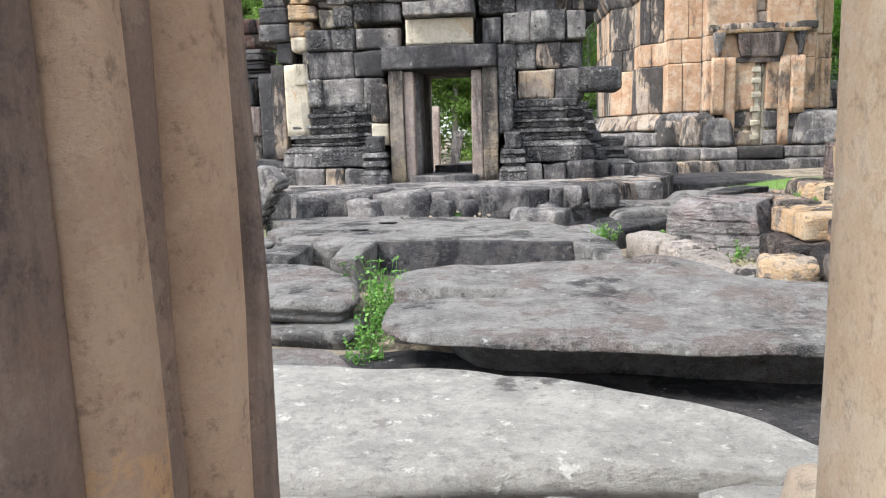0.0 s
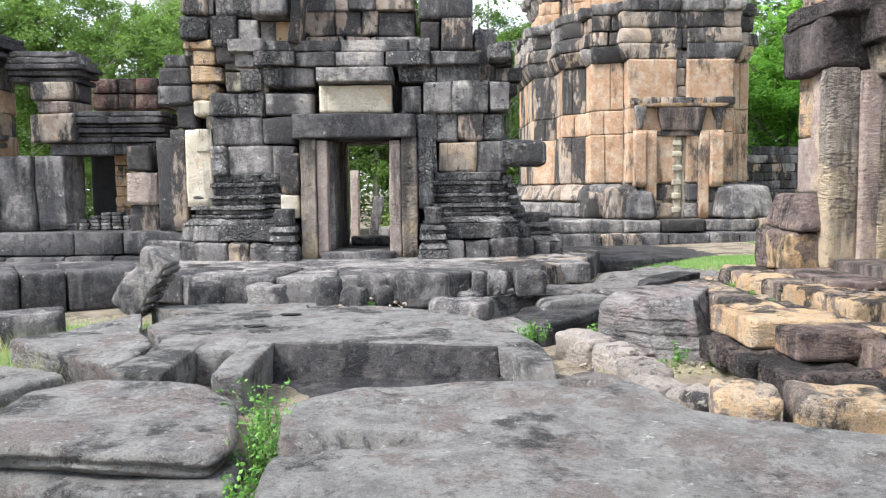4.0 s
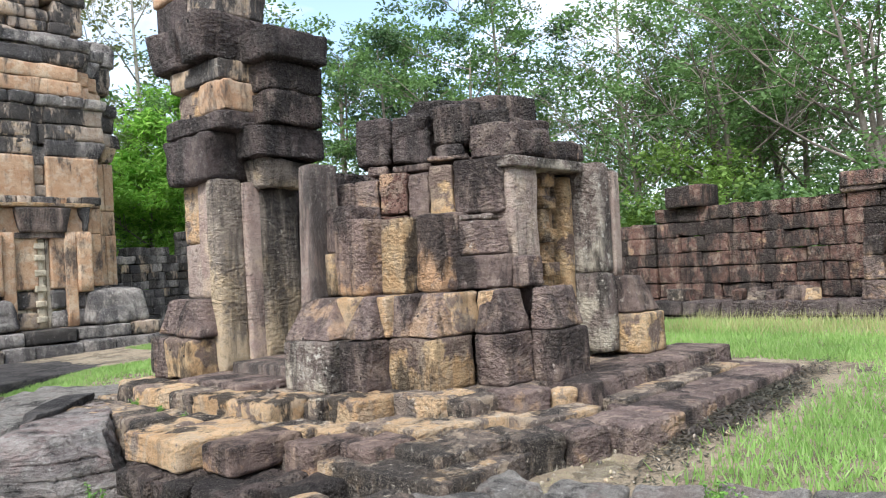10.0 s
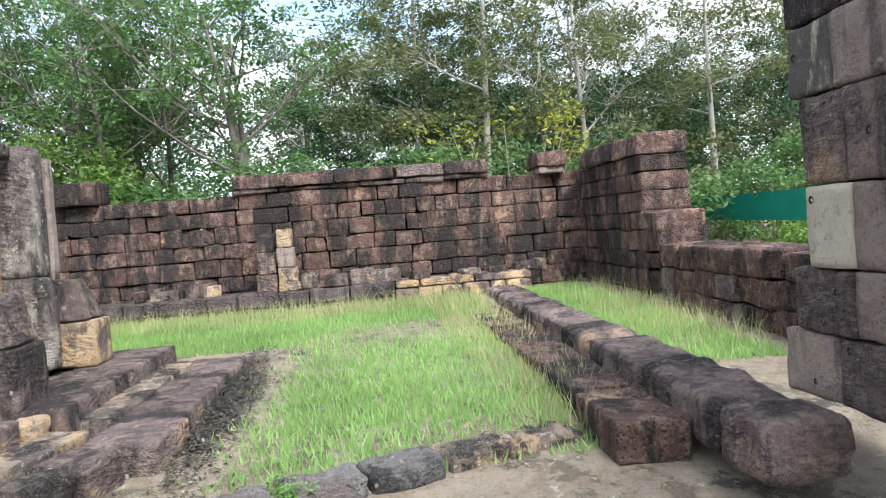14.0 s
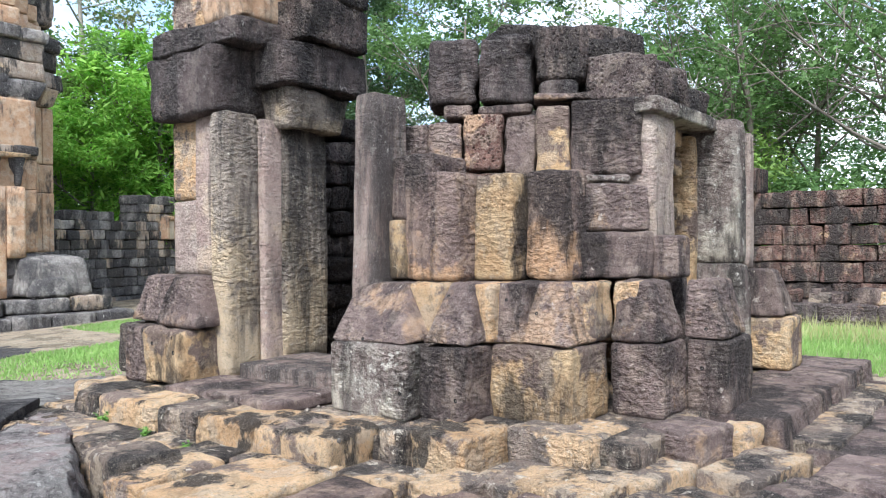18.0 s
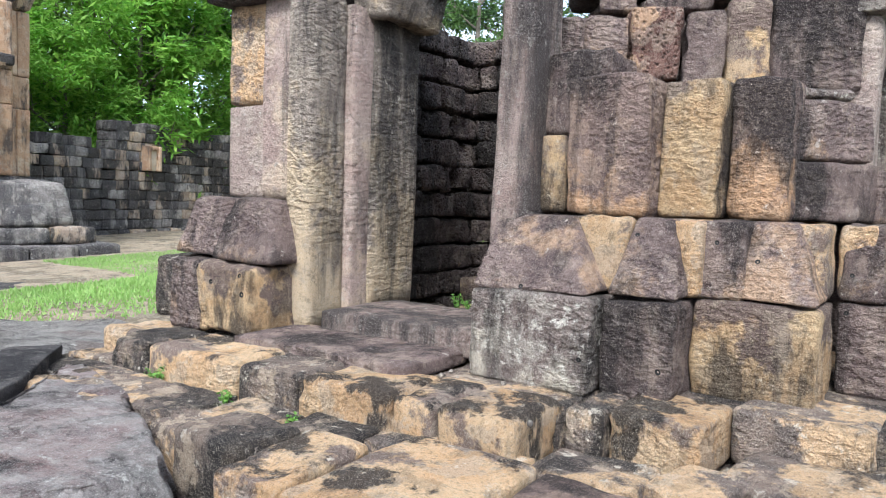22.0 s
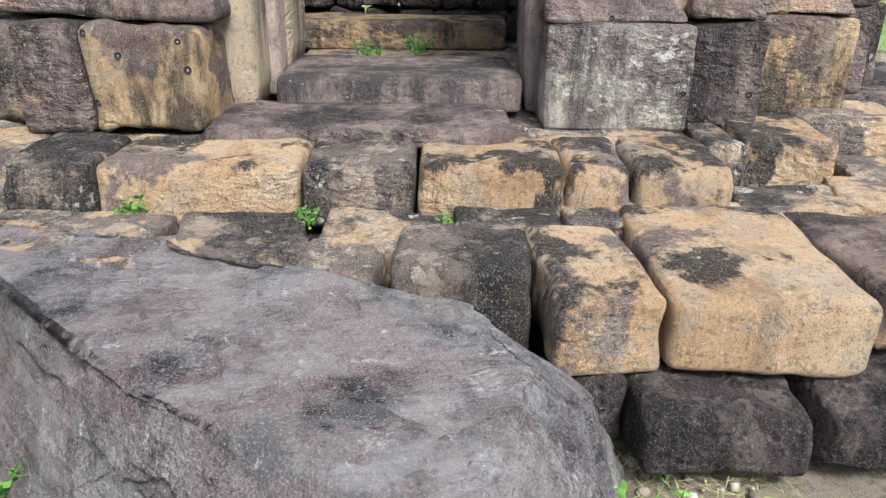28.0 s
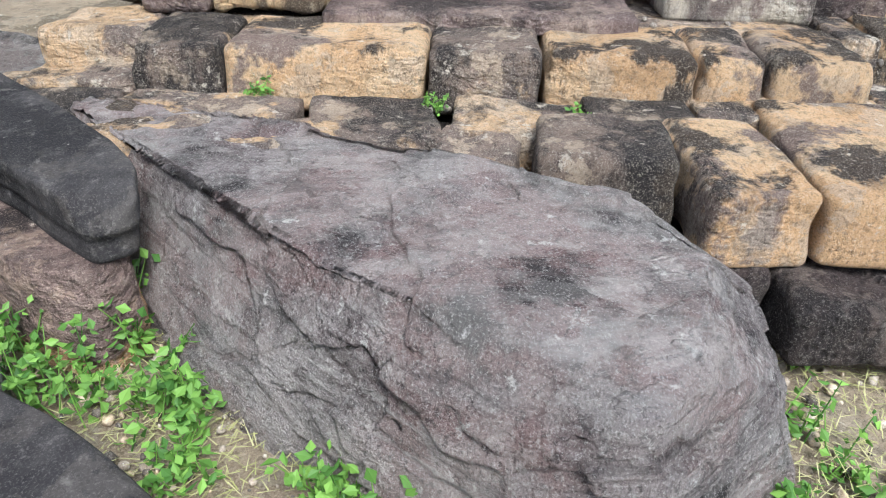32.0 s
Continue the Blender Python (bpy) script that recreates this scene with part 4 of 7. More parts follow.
def bedrock_and_rubble():
    rock("rock_slab", [(2.0, 8.3), (2.9, 8.0), (2.85, 9.2), (3.6, 10.2), (5.4, 10.7), (6.2, 11.6), (6.3, 13.4), (4.2, 13.0), (2.8, 10.5), (-1.2, 10.5), (-1.4, 8.8), (-0.9, 8.2), (0.5, 8.3)], -0.12, -0.5, ROCK, "dark bedrock floor between the raised slabs", 0.03, 0.06, 30, 160)
    rock("rock_slab", [(3.9, 10.55), (5.3, 10.4), (6.9, 11.0), (7.2, 12.6), (6.2, 13.9), (4.7, 12.4)], 0.1, -0.3, ROCK, "sloping dark bedrock beside the terrace", 0.07, 0.08, 20, 140, dents=((5.4, 11.0, 0.5, 0.1, 30, 0.18), (5.9, 12.2, 0.6, 0.08, 20, 0.1)))
    # dark slab added so that its colour gives the gap its shade
    rock("rock_slab", [(0.7, 4.5), (1.2, 4.6), (2.4, 4.3), (3.6, 4.2), (4.0, 3.6), (3.5, 2.7), (2.6, 3.1), (1.0, 3.6)], -0.24, -0.5, DARKROCK, "added dark slab painting the shade in the gap between two slabs", 0.03, 0.06, 14, 90)
    rock("rock_slab", [(4.6, 15.2), (5.9, 15.0), (7.5, 15.6), (9.4, 15.7), (11.2, 17.2), (11.6, 19.0), (4.5, 19.0)], 0.03, -0.3, DARKROCK, "low dark bedrock apron before the side tower steps", 0.03, 0.06, 20, 140)
    rng = np.random.default_rng(77)
    u, quads = lattice(2)
    ball = u / np.linalg.norm(u, axis=1, keepdims=True)
    v, f = [], []
    zones = ((3.4, 4.7, 7.5, 10.2, 900), (6.2, 8.4, 4.0, 5.1, 160), (5.4, 6.4, 7.2, 10.0, 90), (0.5, 2.6, 9.5, 10.4, 80), (8.5, 14, -1.3, 0.0, 120))
    for x0, x1, y0, y1, n in zones:
        for _ in range(n):
            x, y, s = rng.uniform(x0, x1), rng.uniform(y0, y1), rng.uniform(0.004, 0.02) * rng.uniform(0.5, 1.3)
            z = {5.4: 0.385 if x > 5.65 else 0.2, 0.5: 0.05}.get(x0, float(ground_height(np.array(x), np.array(y))) + 0.015)
            o = len(v)
            v.extend(ball * s * rng.uniform(0.6, 1.3, 3) + rng.normal(size=ball.shape) * s * 0.12 + (x, y, z))
            f.extend([tuple(i + o for i in q) for q in quads])
    tagged(link("rubble", v, f, RUBBLE), "small broken stones scattered on earth and paving", "rubble", kind="stuff")


RUBBLE = stone("rubble_stone", (0.32, 0.26, 0.2), (0.46, 0.4, 0.33), (0.5, 0.38, 0.26), 0.6, (0.1, 0.085, 0.075), 0.6, spread=0.5, island=True, vary=0.6)
bedrock_and_rubble()


def crag(name, heart, planes, mat, label, foot, seed, around=620, rings=230, plates=46, spall=0.021):
    """An angular boulder: a body bounded by broken faces (a point and an outward normal each), spalled in plates, with bedding grooves on its front."""
    rng = np.random.default_rng(seed)
    az, el = np.meshgrid(np.linspace(0, 2 * math.pi, around, endpoint=False), np.linspace(1.5, -0.55, rings))
    az, el = az.ravel(), el.ravel()
    ray = np.c_[np.cos(az) * np.cos(el), np.sin(az) * np.cos(el), np.sin(el)]
    heart = np.array(heart)
    reach = []
    for x, y, z, nx, ny, nz in planes:
        n = np.array((nx, ny, nz)) / math.sqrt(nx * nx + ny * ny + nz * nz)
        k = np.clip(ray @ n, 1e-4, None)
        reach.append(((np.array((x, y, z)) - heart) @ n) / k)
    reach = np.array(reach)
    hard = 70.0
    near = reach.min(0)
    r = near - np.log(np.exp(-np.clip(reach - near, 0, 5) * hard).sum(0)) / hard
    p = heart + ray * r[:, None]
    norms = np.array([q[3:] for q in planes], float)
    norms /= np.linalg.norm(norms, axis=1, keepdims=True)
    face = norms[reach.argmin(0)]
    p += face * (lumps(p, 1.5) * 0.014 + lumps(p, 3.6) * 0.007 + lumps(p * (1, 1, 1.6), 11.0) * 0.007 - np.abs(lumps(p * (1, 1, 1.8), 19.0)) * 0.008 + lumps(p, 34.0) * 0.0035)[:, None]
    # spalled plates with broken rims
    warp = p + np.c_[lumps(p, 5.0), lumps(p + 3.1, 5.0), lumps(p + 7.7, 5.0)] * 0.05 + np.c_[lumps(p, 17.0), lumps(p + 2.3, 17.0), lumps(p + 5.9, 17.0)] * 0.018
    for count, deep, squash in ((plates, spall, 1.5), (plates * 4, spall * 0.42, 1.9)):
        seeds = p[rng.integers(0, len(p), count)]
        gap = ((warp[:, None, :] * (1, 1, squash) - seeds[None] * (1, 1, squash)) ** 2).sum(2)
        own = gap.argmin(1)
        step = rng.uniform(-1, 0.3, count)[own] + ((p - seeds[own]) * rng.normal(size=(count, 3))[own]).sum(1) * 0.9
        up = np.where(face[:, 2] > 0.7, 0.55, 1.0)
        p += face * (np.clip(step, -1.6, 0.6) * deep * up)[:, None]
    # broken beds: low crisp steps
    for freq, deep in ((1.25, 0.014), (3.1, 0.006)):
        t = lumps(p * (1, 1, 1.5), freq) * 2.4 + lumps(p, freq * 4.5) * 0.35 + lumps(p, freq * 13) * 0.12
        p += face * (np.floor(t) * deep)[:, None]
    # bedding grooves
    front = np.clip((-face[:, 0] * 0.7 - face[:, 1] * 0.7 - 0.1) * 2.5, 0, 1) * np.clip(1.4 - np.abs(p[:, 2] - 0.02) * 4.5, 0, 1)
    for period, deep in ((0.13, 0.03), (0.05, 0.011)):
        ph = (p[:, 2] + (p[:, 1] - 8.4) ** 2 * 0.1 + lumps(p * (1, 1, 0.4), 1.5) * 0.035 + lumps(p, 7.0) * 0.004) / period
        p += face * (-((ph - np.floor(ph)) ** 4) * deep * front * np.clip(lumps(p * (1, 1, 2), 2.0) * 2 + 0.8, 0.15, 1))[:, None]
    # a thin upper bed broken off along one ragged line
    ledge = (p[:, 0] - 4.36) * 0.6 + (p[:, 1] - 9.1) * 0.55 + lumps(p * (1, 1, 0), 2.4) * 0.09 + lumps(p * (1, 1, 0), 8.0) * 0.035
    p[:, 2] -= 0.026 / (1 + np.exp(ledge * 160)) * np.clip((p[:, 2] - 0.12) * 8, 0, 1)
    p[:, 2] = np.maximum(p[:, 2], foot)
    crown = p[:around].mean(0)
    quads = [(k * around + j, (k + 1) * around + j, (k + 1) * around + (j + 1) % around, k * around + (j + 1) % around) for k in range(rings - 1) for j in range(around)]
    quads += [(rings * around, j, (j + 1) % around) for j in range(around)]
    base = np.array((heart[0], heart[1], foot))
    tagged(link(name, np.vstack([p, crown]) - base, quads, mat, None, True, "", base), label, "boulder")


def boulder():
    crag("boulder", (4.45, 9.0, -0.05), (
        (4.3, 8.9, 0.326, 0.06, 0.02, 1.0), (3.85, 8.65, 0.325, -0.25, -0.05, 1.0), (3.95, 8.27, 0.26, -0.3, -0.8, 0.75), (4.5, 8.2, 0.24, 0.3, -0.65, 0.75),
        (4.25, 9.27, 0.29, -0.8, 0.57, 0.62), (4.19, 9.34, 0.05, -0.82, 0.57, 0.14), (4.05, 9.1, 0.26, -0.7, 0.4, 0.9), (3.84, 8.9, 0.2, -0.95, 0.42, 0.12), (3.73, 8.66, 0.15, -1.0, 0.0, 0.1),
        (3.87, 8.29, 0.14, -0.73, -0.68, 0.16), (4.39, 8.03, 0.07, -0.1, -1.0, 0.36), (4.66, 8.3, 0.2, 0.885, -0.466, 0.35), (5.12, 9.1, 0.1, 0.95, -0.32, 0.1),
        (5.3, 10.42, 0.0, 0.3, 0.95, 0.1), (4.84, 9.92, 0.1, -0.69, 0.73, 0.4), (4.5, 9.6, 0.24, -0.6, 0.6, 0.55)),
        BOULDER, "large angular purple-grey sandstone boulder beside the shrine steps", -0.42, 5)
    rock("rock_slab", [(5.6, 10.74), (5.3, 10.88), (4.86, 10.4), (4.6, 10.06), (4.47, 9.86), (4.56, 9.76), (4.76, 9.84), (4.94, 9.98), (5.3, 10.4)], 0.28, 0.06, DARKROCK, "broken dark wedge of rock leaning on a boulder", 0.014, 0.014, 14, 130, rows=16, skirt=-0.05, cuts=((4.56, 9.86, 0.25, -0.6, -0.1, 0.5),))
    rock("rock_slab", [(5.5, 10.9), (5.1, 10.95), (4.7, 10.5), (4.5, 10.15), (4.42, 9.9), (4.6, 9.82), (4.9, 10.1), (5.3, 10.5)], 0.07, -0.4, PLUMFOOT, "banded purple and ochre rock under a dark wedge", 0.03, 0.05, 12, 110, rows=16, skirt=0.04, cuts=((4.46, 9.95, 0.0, -0.85, -0.1, 0.35),))
    rock("rock_slab", [(4.22, 10.2), (4.04, 9.82), (3.85, 9.54), (3.67, 9.3), (3.5, 9.06), (3.2, 8.8), (2.9, 9.3), (3.1, 10.0), (3.6, 10.3)], -0.03, -0.4, DARKROCK, "dark smooth bedrock slab with pale flakes", 0.02, 0.06, 18, 120, rows=14)


boulder()


def kerb_stones():
    """Loose rows of hewn stones in front of the shrine."""
    row = [(3.5, 8.22, 0.36, 0.6, 24, -0.03), (3.74, 7.68, 0.36, 0.58, 24, -0.03), (3.76, 7.07, 0.34, 0.56, 8, -0.05), (3.7, 6.56, 0.34, 0.48, 10, -0.05), (3.85, 6.1, 0.34, 0.4, 20, -0.02)]
    for x, y, w, l, turn, top in row:
        s = thing("kerb_stone", "hewn sandstone kerb stone with pale crust beside a boulder", "stone", (x, y, -0.35), "kerb stones")
        block(s, box(x - w / 2, x + w / 2, y - l / 2, y + l / 2, -0.4, top, turn), CRUST, 0.07, 0.03, 14, "stone")
    for x, y, w, l, turn, top, m in ((3.9, 5.45, 0.4, 0.5, -18, 0.165, FLAG), (4.42, 5.32, 0.56, 0.5, -18, 0.16, FLAG), (4.95, 5.12, 0.5, 0.5, -16, 0.08, FLAG), (5.42, 4.98, 0.44, 0.5, -16, 0.04, ROCK),
                                     (5.85, 4.82, 0.4, 0.42, -18, 0.03, ROCK), (6.08, 4.3, 0.36, 0.52, 17, 0.0, ROCK), (6.26, 3.78, 0.36, 0.52, 19, 0.02, ROCK), (6.44, 3.26, 0.36, 0.53, 17, 0.04, ROCK),
                                     (6.6, 2.74, 0.38, 0.52, 16, 0.03, ROCK), (6.78, 2.22, 0.36, 0.52, 18, 0.04, FLAG), (6.95, 1.7, 0.38, 0.52, 15, 0.03, FLAG)):
        s = thing("kerb_stone", "squared weathered stone in a broken row across the court", "stone", (x, y, -0.3), "court kerb")
        block(s, box(x - w / 2, x + w / 2, y - l / 2, y + l / 2, -0.35, top, turn), m, 0.05, 0.025, 10, "stone")


kerb_stones()


def herb(at, r, n, seed, tall=0.22, leaf=0.035, mat=None, label="small leafy green weed between the stones"):
    """A clump of weeds: thin stems with opposite leaves."""
    rr, rng = random.Random(seed), np.random.default_rng(seed)
    h = thing("weed", label, "plant", at)
    sv, sf, tips = [], [], []
    for _ in range(n):
        a, d, hh = rr.uniform(0, 6.28), r * math.sqrt(rr.random()), tall * rr.uniform(0.4, 1.1)
        foot = Vector((d * math.cos(a), d * math.sin(a), 0))
        top = foot + Vector((rr.gauss(0, 0.25) * hh, rr.gauss(0, 0.25) * hh, hh))
        v, f = tube([foot, foot.lerp(top, 0.5), top], [0.003, 0.0025, 0.0015], 4)
        o = len(sv)
        sv.extend(v)
        sf.extend([tuple(i + o for i in q) for q in f])
        for k in range(4):
            tips.append(tuple(foot.lerp(top, 0.35 + 0.2 * k)))
    tagged(link("stalk", sv, sf, mat or HERB, h), kind="stuff")
    v, f = leaf_cloud(tips, 3, leaf * 0.9, leaf, rng, 0.5, 1.6)
    tagged(link("foliage", v, f, mat or HERB, h, False), kind="stuff")
    return h


LITTER = foliage("dead_leaf", (0.03, 0.024, 0.02), (0.09, 0.07, 0.055), 0.1)


def weeds():
    spots = [(4.45, 9.95, -0.28, 0.26, 66, 0.27), (4.72, 10.42, -0.28, 0.2, 40, 0.3), (4.2, 9.62, -0.28, 0.14, 26, 0.2), (4.65, 10.15, -0.28, 0.24, 44, 0.26), (4.88, 10.32, -0.28, 0.2, 30, 0.26), (3.97, 9.12, -0.28, 0.09, 15, 0.17), (3.8, 8.99, -0.28, 0.1, 18, 0.18), (3.7, 8.82, -0.28, 0.1, 18, 0.17), (3.62, 8.95, -0.28, 0.09, 10, 0.14), (4.05, 9.55, -0.28, 0.1, 12, 0.14), (4.0, 8.0, -0.28, 0.08, 12, 0.12), (4.62, 7.74, -0.28, 0.06, 8, 0.14),
             (4.33, 7.93, -0.3, 0.07, 10, 0.26), (4.15, 7.8, -0.3, 0.1, 10, 0.14), (2.98, 8.22, -0.1, 0.14, 34, 0.22), (0.98, 4.75, -0.3, 0.1, 26, 0.3), (0.95, 5.3, -0.3, 0.12, 34, 0.42), (0.92, 5.75, -0.3, 0.14, 40, 0.45),
             (1.0, 4.35, -0.3, 0.1, 20, 0.2), (5.5, 8.98, 0.2, 0.035, 8, 0.07), (5.45, 8.42, 0.2, 0.03, 7, 0.05), (5.57, 9.66, 0.2, 0.04, 8, 0.1), (5.56, 9.72, 0.2, 0.03, 6, 0.06), (7.75, 8.9, 0.5, 0.08, 16, 0.1),
             (7.2, 5.05, -0.05, 0.06, 8, 0.2), (6.3, 3.45, -0.05, 0.14, 24, 0.14), (1.3, 9.75, 0.02, 0.06, 8, 0.08), (7.9, 8.6, 0.5, 0.06, 12, 0.12)]
    for k, (x, y, z, r, n, tall) in enumerate(spots):
        herb((x, y, z), r, int(n * 0.8), 300 + k, tall, 0.016 if tall < 0.12 else 0.026 if x > 3.5 and y > 8.7 else 0.022)
    rng = np.random.default_rng(31)
    litter = (("straw", (3.5, 4.75, 7.4, 10.0), 5200, HAY, "dry straw and twigs strewn on the earth"), ("straw", (6.0, 8.2, 4.3, 5.2), 700, HAY, "dry straw strewn on the earth beside the steps"), ("dead_leaves", (7.2, 11.0, 3.6, 4.4), 3600, LITTER, "dark dead leaves and stalks along the foot of the steps"))
    for name, box4, n, m, label in litter:
        x, y = rng.uniform(box4[0], box4[1], n), rng.uniform(box4[2], box4[3], n)
        if m is LITTER:
            x, y = rng.normal(9.0, 1.1, n), 4.36 - np.abs(rng.normal(0, 0.2, n))
        a, l = rng.uniform(0, 6.28, n), rng.uniform(0.03, 0.1, n)
        z = ground_height(x, y) + rng.uniform(0.0, 0.05, n)
        c = np.c_[x, y, z]
        d = np.c_[np.cos(a) * l, np.sin(a) * l, rng.normal(size=n) * 0.015]
        s = np.c_[-np.sin(a), np.cos(a), a * 0] * (0.002 if m is HAY else 0.012)
        v = np.stack([c - s, c + s, c + d], 1).reshape(-1, 3)
        tagged(link(name, v, np.arange(3 * n).reshape(-1, 3).tolist(), m, None, False), label, "straw" if m is HAY else "litter", kind="stuff")


weeds()


def court_details():
    """Loose blocks, post holes and the fallen carved stone in front of the gate tower."""
    # post holes: shallow near-black dishes on the rock, painting a hole's shade
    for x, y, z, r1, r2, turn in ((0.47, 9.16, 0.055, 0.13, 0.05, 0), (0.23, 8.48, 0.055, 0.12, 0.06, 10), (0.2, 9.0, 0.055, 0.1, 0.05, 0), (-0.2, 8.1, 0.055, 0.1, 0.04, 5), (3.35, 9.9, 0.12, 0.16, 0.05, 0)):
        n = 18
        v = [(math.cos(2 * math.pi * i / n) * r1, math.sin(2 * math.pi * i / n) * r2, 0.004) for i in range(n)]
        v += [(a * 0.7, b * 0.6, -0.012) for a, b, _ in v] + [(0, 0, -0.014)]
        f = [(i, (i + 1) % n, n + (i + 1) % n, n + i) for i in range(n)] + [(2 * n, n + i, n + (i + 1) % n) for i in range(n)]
        o = link("post_hole", v, f, HOLLOWSHADE, None, True, "", Vector((x, y, z)))
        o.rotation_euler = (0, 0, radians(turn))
        tagged(o, "post hole on the bedrock, its shade painted as a shallow black dish", "hole")
    lean = thing("fallen_carved_stone", "fallen carved cornice stone leaning against the terrace kerb", "stone", (-1.5, 9.95, 0.0))
    c = box(-0.19, 0.19, -0.16, 0.18, -0.44, 0.42)
    m = pose(-1.36, 9.95, 0.36, 6, 38, -14)
    cc = np.array([[*(m @ Vector(q))] for q in c.reshape(8, 3)])
    block(lean, cc, GREY, 0.04, 0.03, 12, "stone")
    for k in range(5):
        c = box(0.165, 0.215, -0.14, 0.16, -0.3 + 0.14 * k, -0.21 + 0.14 * k)
        cc = np.array([[*(m @ Vector(q))] for q in c.reshape(8, 3)])
        block(lean, cc, GREY, 0.02, 0.012, 4, "carved_band")
    rr = random.Random(12)
    for x, y, w, d, h, z, turn in ((0.8, 9.95, 0.3, 0.28, 0.36, 0.0, 8), (1.12, 9.85, 0.28, 0.26, 0.26, 0.0, -10), (1.45, 10.05, 0.2, 0.25, 0.22, 0.0, 20), (1.93, 10.08, 0.62, 0.34, 0.38, 0.0, 3), (2.5, 10.1, 0.3, 0.25, 0.16, 0.0, 25),
                                   (2.62, 10.35, 0.18, 0.3, 0.26, 0.1, 5), (2.86, 10.32, 0.26, 0.3, 0.26, 0.1, -8), (3.25, 10.3, 0.36, 0.34, 0.3, 0.1, 4), (-0.75, 10.25, 0.42, 0.3, 0.3, 0.0, 18), (0.0, 10.2, 0.44, 0.3, 0.26, 0.0, -20), (2.35, 9.3, 0.62, 0.5, 0.18, 0.0, -28)):
        s = thing("loose_block", "loose weathered sandstone block on the bedrock before the terrace", "stone", (x, y, z), "loose blocks")
        block(s, box(x - w / 2, x + w / 2, y - d / 2, y + d / 2, z - 0.05, z + h, turn), GREY, 0.06, 0.03, 8, "stone")
    for x, y, w, d, h in ((-2.6, 9.2, 1.1, 0.5, 0.2), (-3.6, 8.8, 0.9, 0.5, 0.22), (-4.6, 8.3, 1.0, 0.5, 0.2), (-5.6, 7.9, 1.0, 0.5, 0.2)):
        s = thing("loose_block", "low dark kerb block at the edge of the grass", "stone", (x, y, -0.25), "loose blocks")
        block(s, box(x - w / 2, x + w / 2, y - d / 2, y + d / 2, -0.3, h - 0.08, 22), GREY, 0.06, 0.03, 6, "stone")


court_details()


# ---- shrine ruin ----
ROSE = stone("rose_sandstone", (0.40, 0.285, 0.245), (0.49, 0.37, 0.32), (0.60, 0.46, 0.34), 0.6, (0.05, 0.042, 0.042), 0.57, (0.56, 0.52, 0.46), 0.64, streak=0.2, spread=0.1, ripple=0.3, bump=0.9, soft=0.08, psoft=0.06, fleck=0.25, foot=0.1)


